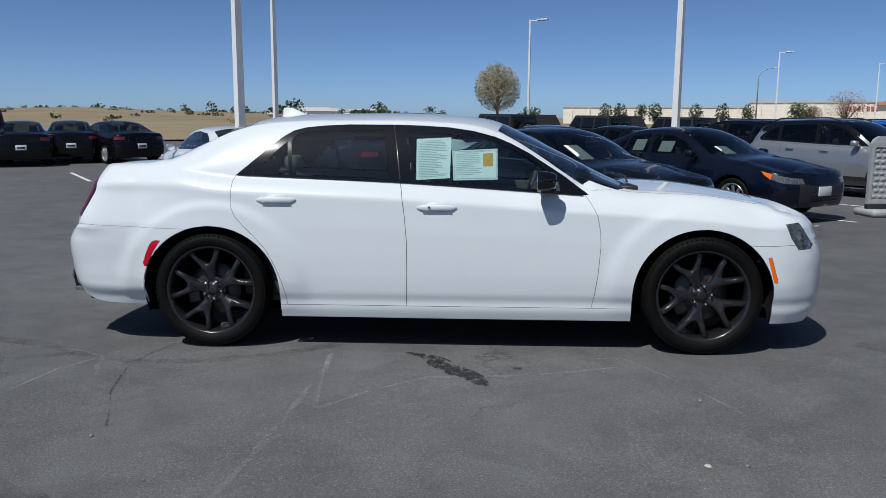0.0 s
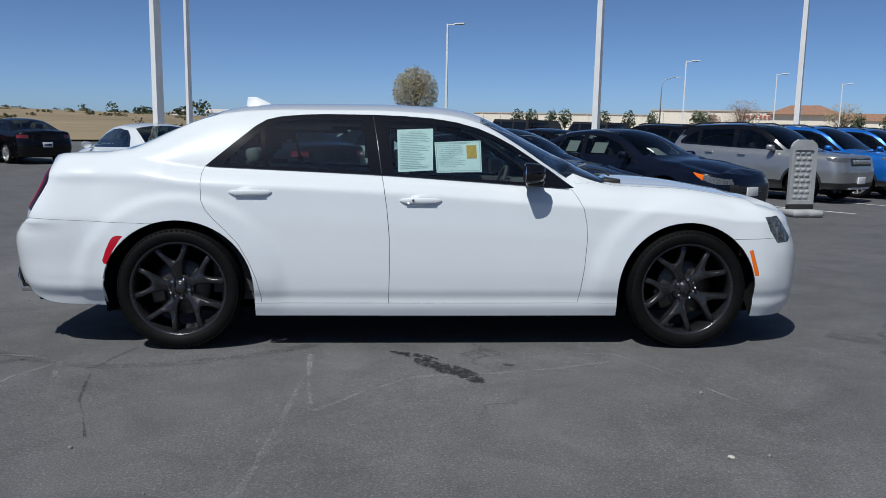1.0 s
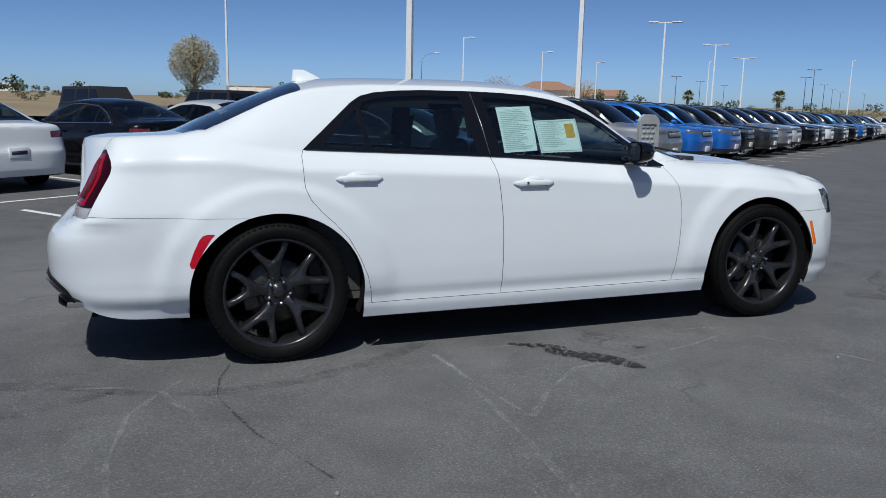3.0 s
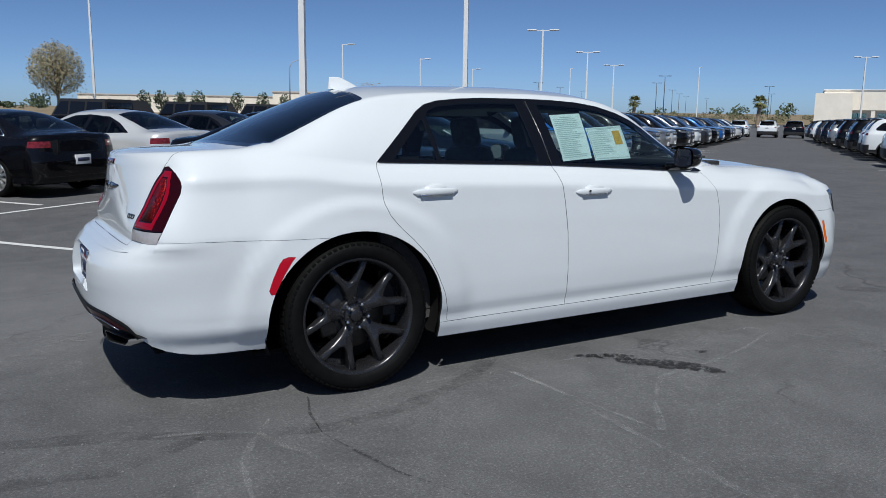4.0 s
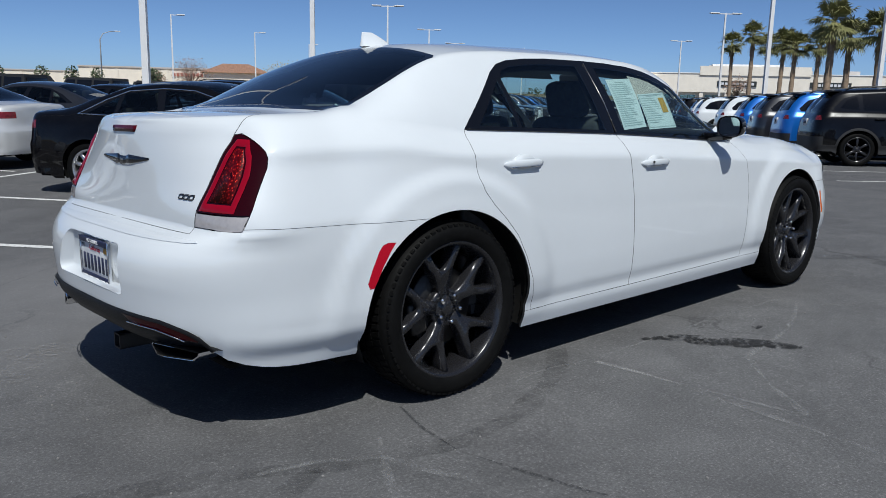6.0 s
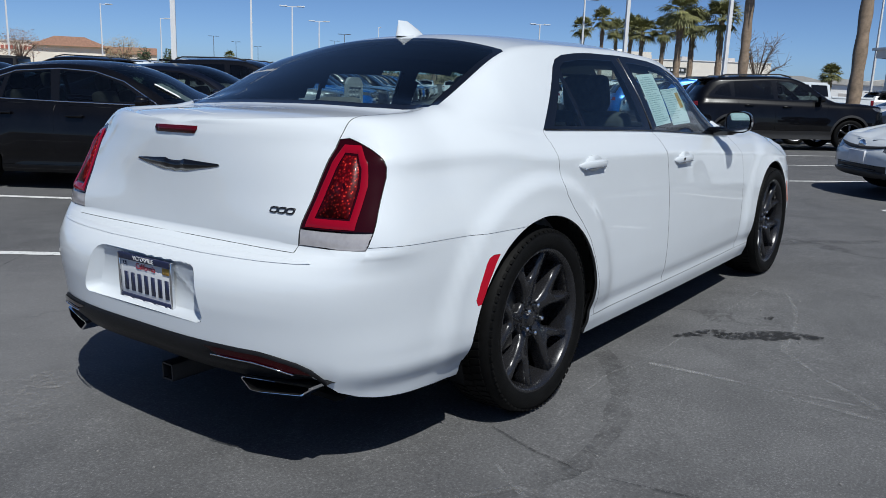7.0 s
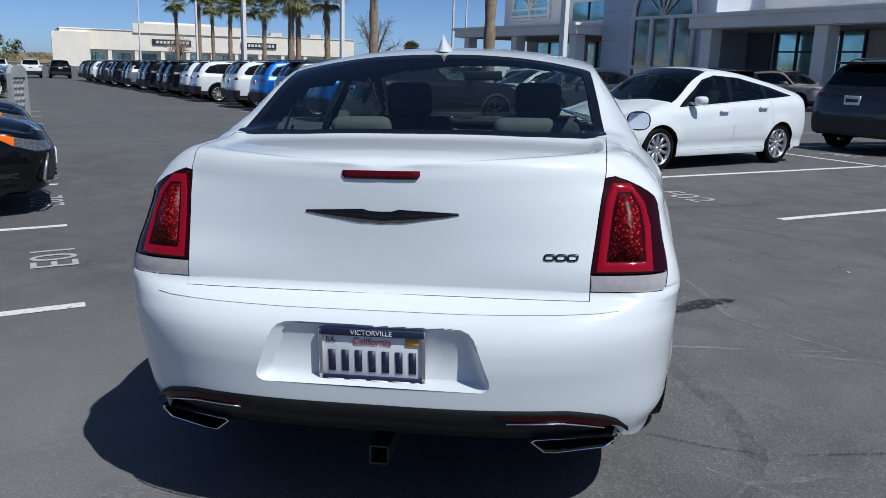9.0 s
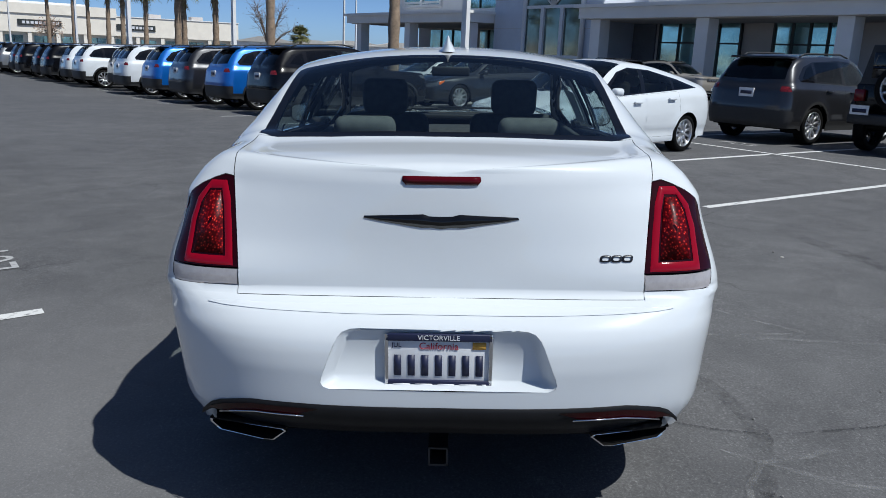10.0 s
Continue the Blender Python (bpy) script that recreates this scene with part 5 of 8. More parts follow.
# ---------------------------------------------------------------- parked cars
CAR_PAINT = paint("parked_car_paint", (0.01, 0.01, 0.012), 0.0, 0.3)
PAINTS = {
    "black": paint("black_car_paint", (0.002, 0.002, 0.003), 0.0, 0.25, 0.5), "navy": paint("navy_car_paint", (0.002, 0.004, 0.012), 0.0, 0.3, 0.6),
    "white": WHITE_PAINT, "silver": paint("silver_car_paint", (0.34, 0.35, 0.36), 0.7, 0.35), "blue": paint("bright_blue_car_paint", (0.01, 0.13, 0.50), 0.35, 0.3),
    "grey": paint("dark_grey_car_paint", (0.022, 0.023, 0.028), 0.4, 0.32), "bronze": paint("bronze_grey_car_paint", (0.13, 0.12, 0.11), 0.5, 0.35), "sand": paint("sand_car_paint", (0.36, 0.33, 0.29), 0.4, 0.35),
    "red": paint("red_car_paint", (0.30, 0.01, 0.012), 0.2, 0.3), "green": paint("dark_green_car_paint", (0.02, 0.03, 0.02), 0.3, 0.3), "pale": paint("pale_silver_car_paint", (0.60, 0.61, 0.62), 0.3, 0.32),
}
CAR_GLASS = window_glass("parked_car_glass", (0.34, 0.39, 0.38))


def car_spec(P):
    """The skin of a parked car from its few tables."""
    zt, W = curve1(P["zt"]), P["W"]
    arches = [(P["ax"][0], P["R"], P["ar"], P["ar"]), (P["ax"][1], P["R"], P["ar"], P["ar"])]
    topw = curve1([(-0.03, -0.10), (0, -0.09), (0.03, -0.06), (0.08, -0.035), (0.16, -0.018), (0.35, 0), (2, 0)])
    loww = curve1([(0.15, -0.05), (0.25, -0.02), (0.35, -0.03), (0.45, -0.008), (0.6, 0), (2, 0)])
    planw = curve1([(P["xr"] + 0.3, -0.03), (-1.2, 0), (1.2, 0), (P["xf"] - 0.4, -0.035)])
    c1 = curve1
    tail, head, grille, clad = P["tail"], P["head"], P["grille"], P["clad"]

    def classify(x, y, z, n):
        if y > 0.5 and in_arch(arches, x, z):
            return None
        if y > 0.5 and z > 0.8 and inside(P["dlo"], x, z):
            for k, p in enumerate(P["panes"]):
                if inside(p, x, z):
                    return "pane", "s%d" % k
            return "trim", "s"
        if x < 0 and z > 0.85:
            if P["rg_back"]:
                if x < P["rg_x"] and inside(P["rg"], y, z):
                    return "rear_glass", "c"
            elif inside(P["rg"], x, y) and z > 0.95:
                return "rear_glass", "c"
        if x > 0 and z > 0.8 and inside(P["ws"], x, y):
            return "windshield", "c"
        if x < tail[0] and tail[1] < z < tail[2] and y > tail[3]:
            return "tail", "s"
        if x > head[0] and y > head[1] and inside(P["head_line"], x, z):
            return ("indicator", "s") if x < P["amber"] else ("head", "s")
        if x > grille[0] and grille[1] < z < grille[2] and y < grille[3]:
            return "grille", "c"
        if z < clad or clad > 0.3 and x < P["xr"] + 0.22 and z < 0.62 or (clad > 0.3 and y > 0.5 and any(((x - a) / (rx + 0.05)) ** 2 + ((z - zz) / (rz + 0.05)) ** 2 < 1 for a, zz, rx, rz in arches)):
            return "clad", "c"
        if x > P["doors"][2] and z > zt(x) - 0.04 and y < W - 0.18:
            return "hood", "c"
        d = P["doors"]
        if y > 0.5 and z < zt(x) and z > 0.3:
            if d[0] < x < d[1]:
                return "door_r", "s"
            if d[1] <= x < d[2]:
                return "door_f", "s"
        if P["roof_black"] and z > zt(x) + 0.25:
            return "roof", "c"
        return "shell", "c"

    side = lambda c: c.y > 0.5
    cuts = [(arch_line(*a, 24), (0, 2), side) for a in arches]
    cuts += [(closed(p), (0, 2), lambda c: c.y > 0.45 and c.z > 0.8) for p in [P["dlo"]] + P["panes"]]
    cuts += [([(x, 0.2), (x, 1.2)], (0, 2), side) for x in P["doors"]]
    cuts += [(P["rg"], (1, 2), lambda c: c.x < P["rg_x"]) if P["rg_back"] else (P["rg"], (0, 1), lambda c: c.x < 0 and c.z > 0.9), (P["ws"], (0, 1), lambda c: c.x > 0 and c.z > 0.8)]
    cuts += [([(tail[0], tail[1]), (tail[0], tail[2])], (0, 2), side), ([(tail[3], tail[1]), (1.0, tail[1])], (1, 2), lambda c: c.x < tail[0] + 0.1), ([(tail[3], tail[2]), (1.0, tail[2])], (1, 2), lambda c: c.x < tail[0] + 0.1), ([(tail[3], tail[1]), (tail[3], tail[2])], (1, 2), lambda c: c.x < tail[0] + 0.1)]
    cuts += [(closed(P["head_line"]), (0, 2), lambda c: c.x > head[0] - 0.05 and c.y > head[1] - 0.08), ([(P["amber"], 0.5), (P["amber"], 1.0)], (0, 2), lambda c: c.x > head[0] and c.y > 0.5)]
    if clad > 0.3:
        cuts += [([(-1.0, 0.62), (1.0, 0.62)], (1, 2), lambda c: c.x < P["xr"] + 0.3), ([(P["xr"] + 0.22, 0.4), (P["xr"] + 0.22, 0.7)], (0, 2), side)]
        cuts += [(oval(a, zz, rx + 0.05, rz + 0.05, 0, 180, 28), (0, 2), side) for a, zz, rx, rz in arches]
    cuts += [([(P["xr"] - 0.2, clad), (P["xf"] + 0.2, clad)], (0, 2), lambda c: True)]
    keys = dict(shell=(CAR_PAINT, 0, 0, "", "body_shell"), door_r=(CAR_PAINT, 0.003, 0.01, "", "rear_door"), door_f=(CAR_PAINT, 0.003, 0.01, "", "front_door"), hood=(CAR_PAINT, 0.003, 0.01, "", "hood"),
                roof=(BLACK_GLOSS, 0.001, 0.004, "black roof panel", "roof"), trim=(BLACK_GLOSS, 0, 0.004, "", "window_surround"), pane=(P["glass"], 0, 0, "", "side_window"), rear_glass=(P["glass"], 0.001, 0.003, "", "rear_windshield"),
                windshield=(CAR_GLASS, 0.001, 0.003, "", "windshield"), tail=(TAIL_RED, 0.001, 0.01, "red taillight lens", "taillight"), head=(SMOKED_LENS, 0.001, 0.01, "clear headlight lens", "headlight"), indicator=(AMBER, 0.0, 0.01, "amber indicator lens", "indicator"),
                grille=(BLACK_PLASTIC, 0.001, 0.01, "dark grille", "grille"), clad=(BLACK_PLASTIC if clad > 0.3 else CAR_PAINT, 0, 0, "", "lower_cladding" if clad > 0.3 else "side_skirt"))
    return dict(res=(12, 44, 12, 10, 8, 7, 8), xa=P["xr"] + 0.5, xb=P["xf"] - 0.55, nr=lambda z: P["n"][0], nf=lambda z: P["n"][1], xr=c1(P["xrz"]), xf=c1(P["xfz"]),
                W=lambda x, z: W + topw(zt(x) - z) + loww(z) + planw(x), flare=flare_of(arches, 0.018, 0.08), zb=lambda k, x, y: P["zb"] if k == "s" else P["zb"] + 0.05, zl=lambda x: 0.62, zt=zt,
                yr=c1(P["yr"]), zr=c1(P["zr"]), zc=c1(P["zc"]), bulge=lambda x: 0.014, bow=lambda z: 0.0, arches=arches, classify=classify, lining=lambda c: c.z < zt(c.x) - 0.05 or c.x < P["xr"] + 0.15 or c.x > 1.3, cuts=cuts, parts=keys)


SEDAN = dict(xr=-2.43, xf=2.42, W=0.915, ax=(-1.41, 1.41), R=0.335, ar=0.375, zb=0.20, n=(4.0, 3.0), clad=0.22, glass=CAR_GLASS, roof_black=False, rg_back=False, rg_x=0,
             xrz=[(0.2, -2.34), (0.35, -2.42), (0.6, -2.43), (0.72, -2.39), (0.95, -2.37), (1.05, -2.36)], xfz=[(0.2, 2.32), (0.35, 2.41), (0.55, 2.42), (0.7, 2.36), (0.9, 2.2)],
             zt=[(-2.4, 0.98), (-2.2, 1.01), (-1.5, 0.985), (-0.9, 0.965), (0.8, 0.915), (1.2, 0.895), (1.8, 0.83), (2.15, 0.755), (2.42, 0.66)],
             yr=[(-2.4, 0.5), (-2.0, 0.62), (-1.6, 0.62), (-0.9, 0.57), (0, 0.57), (0.35, 0.62), (1.0, 0.74), (1.5, 0.66), (2.3, 0.5)],
             zr=[(-2.4, 1.0), (-2.1, 1.045), (-1.9, 1.065), (-1.4, 1.22), (-0.9, 1.355), (-0.4, 1.385), (0, 1.36), (0.3, 1.27), (0.8, 1.02), (1.05, 0.93), (1.5, 0.90), (2.0, 0.80), (2.35, 0.69)],
             zc=[(-2.38, 1.0), (-2.28, 1.06), (-2.0, 1.085), (-1.85, 1.10), (-1.4, 1.28), (-1.0, 1.41), (-0.4, 1.445), (0, 1.43), (0.35, 1.35), (0.9, 1.09), (1.2, 0.985), (1.6, 0.95), (2.1, 0.85), (2.4, 0.70)],
             dlo=[(-1.58, 1.02), (-1.25, 1.20), (-0.95, 1.31), (-0.45, 1.345), (-0.05, 1.322), (0.3, 1.22), (0.74, 0.965), (-0.3, 0.985)],
             panes=[[(-1.46, 1.03), (-1.06, 1.24), (-1.08, 1.02)], [(-1.03, 1.012), (-1.0, 1.275), (-0.55, 1.325), (-0.47, 0.998)], [(-0.38, 0.995), (-0.44, 1.325), (-0.05, 1.30), (0.28, 1.195), (0.6, 1.0)]],
             rg=[(-1.92, 0), (-1.86, 0.58), (-1.06, 0.50), (-1.03, 0)], ws=[(0.15, 0), (0.08, 0.54), (0.95, 0.70), (1.14, 0)], doors=(-1.22, -0.42, 0.80),
             tail=(-2.16, 0.83, 0.935, 0.56), head=(1.86, 0.44), head_line=[(1.88, 0.790), (2.10, 0.748), (2.40, 0.675), (2.46, 0.66), (2.46, 0.600), (2.25, 0.615), (2.06, 0.675), (1.95, 0.735)], amber=2.07, grille=(2.2, 0.28, 0.60, 0.55))
SUV = dict(xr=-2.2, xf=2.2, W=0.93, ax=(-1.30, 1.34), R=0.352, ar=0.40, zb=0.26, n=(5.0, 4.0), clad=0.44, glass=DARK_GLASS, roof_black=True, rg_back=True, rg_x=-1.6,
           xrz=[(0.2, -2.08), (0.4, -2.19), (0.65, -2.2), (0.8, -2.18), (0.98, -2.15), (1.1, -2.08), (1.3, -1.95)], xfz=[(0.2, 2.06), (0.4, 2.17), (0.65, 2.2), (0.85, 2.16), (1.0, 2.12)],
           zt=[(-2.2, 1.10), (-1.5, 1.10), (0.6, 1.045), (1.0, 1.03), (1.7, 1.01), (2.0, 0.98), (2.15, 0.93)],
           yr=[(-2.2, 0.62), (-1.6, 0.66), (-0.5, 0.655), (0.3, 0.67), (0.9, 0.78), (1.3, 0.72), (2.0, 0.6)],
           zr=[(-2.15, 1.10), (-1.98, 1.27), (-1.80, 1.455), (-1.66, 1.535), (-1.5, 1.568), (-0.5, 1.60), (0, 1.58), (0.3, 1.50), (0.85, 1.17), (1.02, 1.06), (1.4, 1.045), (2.0, 1.0)],
           zc=[(-2.13, 1.10), (-1.98, 1.29), (-1.82, 1.485), (-1.70, 1.585), (-1.5, 1.632), (-0.5, 1.66), (0, 1.64), (0.35, 1.55), (0.98, 1.16), (1.12, 1.09), (1.5, 1.07), (2.0, 1.02), (2.14, 0.95)],
           dlo=[(-1.80, 1.21), (-1.60, 1.41), (-1.3, 1.50), (-0.4, 1.55), (0, 1.53), (0.3, 1.44), (0.86, 1.075), (-0.3, 1.10), (-1.75, 1.15)],
           panes=[[(-1.68, 1.21), (-1.53, 1.38), (-1.34, 1.46), (-1.30, 1.17)], [(-1.22, 1.165), (-1.24, 1.495), (-0.42, 1.52), (-0.36, 1.125)], [(-0.26, 1.12), (-0.30, 1.52), (0, 1.50), (0.28, 1.41), (0.70, 1.11)]],
           rg=[(0, 1.16), (0.66, 1.18), (0.60, 1.50), (0, 1.53)], ws=[(0.20, 0), (0.13, 0.62), (0.93, 0.74), (1.10, 0)], doors=(-1.16, -0.33, 0.82),
           tail=(-2.03, 0.965, 1.06, 0.66), head=(1.76, 0.46), head_line=[(1.80, 0.965), (2.05, 0.958), (2.28, 0.94), (2.28, 0.865), (2.0, 0.872), (1.86, 0.905)], amber=1.0, grille=(1.9, 0.80, 0.95, 0.46))
HYBRID = dict(SEDAN, xr=-2.22, xf=2.27, W=0.88, ax=(-1.33, 1.37), R=0.315, ar=0.35, clad=0.21, n=(4.0, 2.6),
              xrz=[(0.2, -2.1), (0.35, -2.2), (0.6, -2.22), (0.8, -2.2), (1.05, -2.16)], xfz=[(0.2, 2.2), (0.35, 2.26), (0.5, 2.27), (0.65, 2.2), (0.8, 2.05)],
              zt=[(-2.2, 1.03), (-1.5, 1.02), (-0.6, 0.98), (0.7, 0.905), (1.2, 0.87), (1.7, 0.79), (2.05, 0.70), (2.27, 0.60)],
              yr=[(-2.2, 0.56), (-1.6, 0.58), (-0.6, 0.56), (0.1, 0.57), (0.5, 0.62), (1.1, 0.72), (1.5, 0.62), (2.2, 0.45)],
              zr=[(-2.16, 1.05), (-1.95, 1.13), (-1.2, 1.28), (-0.5, 1.39), (0.05, 1.42), (0.4, 1.33), (0.95, 1.02), (1.25, 0.90), (1.8, 0.78), (2.2, 0.64)],
              zc=[(-2.15, 1.06), (-2.0, 1.15), (-1.2, 1.34), (-0.5, 1.45), (0.05, 1.475), (0.4, 1.40), (1.0, 1.09), (1.3, 0.96), (1.8, 0.84), (2.2, 0.67)],
              dlo=[(-1.72, 1.06), (-1.2, 1.20), (-0.5, 1.33), (0.05, 1.36), (0.35, 1.29), (0.86, 0.955), (0.95, 0.90), (-0.3, 0.975)],
              panes=[[(-1.60, 1.065), (-1.08, 1.195), (-1.04, 1.035)], [(-0.98, 1.03), (-1.0, 1.21), (-0.5, 1.305), (-0.30, 1.325), (-0.24, 0.985)], [(-0.14, 0.98), (-0.20, 1.33), (0.05, 1.335), (0.33, 1.265), (0.74, 0.96)]],
              rg=[(-2.02, 0), (-1.96, 0.52), (-0.92, 0.50), (-0.88, 0)], ws=[(0.25, 0), (0.18, 0.55), (1.02, 0.70), (1.30, 0)], doors=(-1.10, -0.19, 0.86),
              tail=(-2.0, 0.86, 0.985, 0.50), head=(1.66, 0.40), head_line=[(1.68, 0.775), (1.85, 0.735), (2.10, 0.660), (2.24, 0.60), (2.20, 0.545), (2.05, 0.590), (1.86, 0.655)], amber=1.0, grille=(2.1, 0.25, 0.40, 0.5))
CAR_TYRE = {R: tyre_mesh(R, R * 0.70, 0.21, 0) for R in (0.335, 0.352, 0.315, 0.40)}
CAR_RIM = {R: spoke_rim_mesh(R * 0.715, 0.20, SILVER_RIM, 10, False) for R in (0.335, 0.352, 0.315, 0.40)}
CAR_RIM_DARK = {R: spoke_rim_mesh(R * 0.715, 0.20, DARK_RIM, 6, False) for R in (0.352, 0.40)}


def mirror_mesh(s):
    bm = bmesh.new()
    mirror_housing(bm, s, 0.0, 0.0, 0.13, 0.18, 0.13, 0.0)
    add_box(bm, 0.03, 0.10, min(-s * 0.06, s * 0.06), max(-s * 0.06, s * 0.06), -0.065, -0.03)
    return bm


def build_car(P, category, rails=False):
    """One parked car with its parts, to be copied; it faces +x."""
    root = thing("parked_" + category, "parked car", category)
    S = car_spec(P)
    old = S["parts"]
    classify = S["classify"]
    S["parts"] = dict(old)
    for k in range(3):
        S["parts"]["pane%d" % k] = old["pane"] if k < 2 else (CAR_GLASS,) + old["pane"][1:]

    def fold(x, y, z, n):
        r = classify(x, y, z, n)
        return r if not r or r[0] != "pane" else ("pane" + r[1][1:], "s")

    S["classify"] = fold
    build_skin(S, root)
    zt = curve1(P["zt"])
    for cx, cz, rx, rz in S["arches"]:
        wheel_well(root, cx, cz, rx, rz, 0.5, P["W"] - 0.06)
    for x in P["ax"]:
        for y in (-1, 1):
            wheel_parts(root, CAR_TYRE[P["R"]], CAR_RIM[P["R"]], x, y * (P["W"] - 0.125), P["R"])
    for s in (1, -1):
        part("door_mirror", mirror_mesh(s), CAR_PAINT, root, m=Matrix.Translation((P["doors"][2] - 0.24, s * (P["W"] - 0.08), zt(0.6) + 0.09)))
        for x in (P["doors"][0] + 0.17, P["doors"][1] + 0.17):
            part("handle", box(x - 0.02, x + 0.17, min(s * (P["W"] - 0.022), s * (P["W"] + 0.016)), max(s * (P["W"] - 0.022), s * (P["W"] + 0.016)), zt(x) - 0.125, zt(x) - 0.095, 0.008), CAR_PAINT, root)
    part("floor_pan", box(P["xr"] + 0.25, P["xf"] - 0.25, -P["W"] + 0.12, P["W"] - 0.12, P["zb"] + 0.02, P["zb"] + 0.05), DARK_VOID, root, smooth=False)
    zs = zt(0) - 0.38
    for x in (-0.95, 0.05):
        for y in (-0.36, 0.36):
            bm = bmesh.new()
            add_box(bm, -0.06, 0.08, y - 0.24, y + 0.24, 0, 0.55, 0.05, pose(x, 0, zs, 0, -14, 0))
            add_box(bm, -0.05, 0.05, y - 0.12, y + 0.12, 0.56, 0.74, 0.04, pose(x, 0, zs, 0, -12, 0))
            part("seat", bm, SEAT_DARK, root)
    part("dashboard", box(0.70, 1.12, -0.70, 0.70, zs, zt(0.9) - 0.02, 0.04), SEAT_DARK, root)
    part("cabin_floor", box(-1.6, 1.0, -0.75, 0.75, zs - 0.12, zs), SEAT_DARK, root, smooth=False)
    xb, xf = P["xrz"][2][1], P["xfz"][2][1]
    zp = 0.62 if category == "sedan" else 0.92
    xp = curve1(P["xrz"])(zp)
    plate_r = part("plate", box(xp - 0.012, xp + 0.02, -0.155, 0.155, zp - 0.08, zp + 0.08, 0.002), PLATE_WHITE, root, "pale plate with dark bar")
    part("bar", box(xp - 0.0145, xp - 0.011, -0.12, 0.12, zp - 0.03, zp + 0.03), NAVY_INK, plate_r)
    part("front_plate", box(xf - 0.02, xf + 0.012, -0.155, 0.155, 0.42, 0.56, 0.002), PLATE_WHITE, root, "pale paper plate")
    if rails:
        for s in (1, -1):
            bm = bmesh.new()
            tube(bm, [(-1.55, s * 0.60, 1.59), (-1.40, s * 0.60, 1.65), (-0.2, s * 0.60, 1.67), (0.05, s * 0.61, 1.61)], 0.016, 8)
            part("roof_rail", bm, BLACK_PLASTIC, root)
        bm = bmesh.new()
        add_box(bm, -1.93, -1.62, -0.60, 0.60, 1.548, 1.588, 0.015)
        part("roof_spoiler", bm, BLACK_GLOSS, root)
        for k in range(7):
            y = -0.33 + 0.11 * k
            part("grille_slot", box(2.13, 2.185, y - 0.03, y + 0.03, 0.83, 0.92, 0.008), SILVER_RIM, root)
        part("skid_plate", box(2.02, 2.17, -0.45, 0.45, 0.30, 0.345, 0.01), SILVER_RIM, root)
    else:
        for k in range(5 if category == "sedan" else 2):
            part("grille_bar", box(xf - 0.06, xf - 0.003, -0.34 + 0.02 * k, 0.34 - 0.02 * k, 0.33 + 0.05 * k, 0.342 + 0.05 * k, 0.003), BLACK_GLOSS, root)
    return root


def recolour(root, m, roof=False):
    for o in root.children_recursive:
        if roof and o.name.split(".")[0] == "roof":
            o.material_slots[0].link = "OBJECT"
            o.material_slots[0].material = m
        if o.type == "MESH" and o.data.materials and o.data.materials[0] == CAR_PAINT:
            o.material_slots[0].link = "OBJECT"
            o.material_slots[0].material = m


def park(kind, d, s, heading, colour, label, group="", name="", scale=1.0):
    x, y = lot(d, s)
    ob = copy_thing(kind, stand(x, y, heading))
    if scale != 1.0:
        ob.scale = (scale, scale, scale)
    recolour(ob, PAINTS[colour], colour not in ("silver", "pale"))
    tagged(ob, label, group=group)
    return ob


FACE_N, FACE_S = -54.0, 126.0
sedan0, suv0, hybrid0 = build_car(SEDAN, "sedan"), build_car(SUV, "suv", True), build_car(HYBRID, "hatchback")
ROW_E, ROW_D, ROW_F, ROW_C = "cars in the near row", "cars in the second row", "cars along the far side of the aisle", "off-roaders in the back row"
camry = park(sedan0, 4.95, -4.62, FACE_N, "black", "black sedan with silver wheels parked beside an empty stall", ROW_E)
honda = park(sedan0, 8.2, -4.8, FACE_N, "navy", "dark navy sedan with sale papers in its windows", ROW_E)
park(suv0, 14.0, -5.5, FACE_N, "silver", "silver compact suv with a black roof", ROW_E)
for k in range(21):
    c = ("blue", "blue", "black", "grey", "silver", "pale", "black", "navy", "white", "grey", "pale", "black")[k % 12]
    park(suv0, 16.6 + 2.55 * k, -5.5 + 0.12 * math.sin(k * 2.3), FACE_N, c, {"blue": "bright blue compact suv with a black roof", "pale": "pale silver compact suv parked nose out"}.get(c, c + " compact suv parked nose out in a row"), ROW_E)
park(sedan0, 1.9, -11.9, FACE_S, "white", "white sedan with dark wheels seen from behind", ROW_D)
black_sedan = park(sedan0, 4.85, -11.9, FACE_S, "black", "black sedan with chrome window trim parked nose away", ROW_D)
park(sedan0, 7.0, -11.4, FACE_S, "pale", "pale silver sedan parked between dark cars", ROW_D)
for d, c in ((10.2, "grey"), (12.8, "black"), (18.0, "black"), (20.7, "white")):
    park(suv0 if d > 15 else sedan0, d, -11.8, FACE_S, c, c + " car parked in the second row", ROW_D)
for x, y, c, hd in ((-15.8, 20.7, "black", 120), (-15.1, 22.6, "black", 118), (-13.4, 22.3, "black", 138)):
    ob = copy_thing(sedan0, stand(x, y, hd))
    recolour(ob, PAINTS[c])
    tagged(ob, c + " sedan parked at the edge of the lot", group="cars at the lot's edge")
hybrid = park(hybrid0, 5.15, 6.37, 132, "white", "white hybrid hatchback with silver wheels", ROW_F)
hybrid.scale = (0.97, 1.0, 0.95)
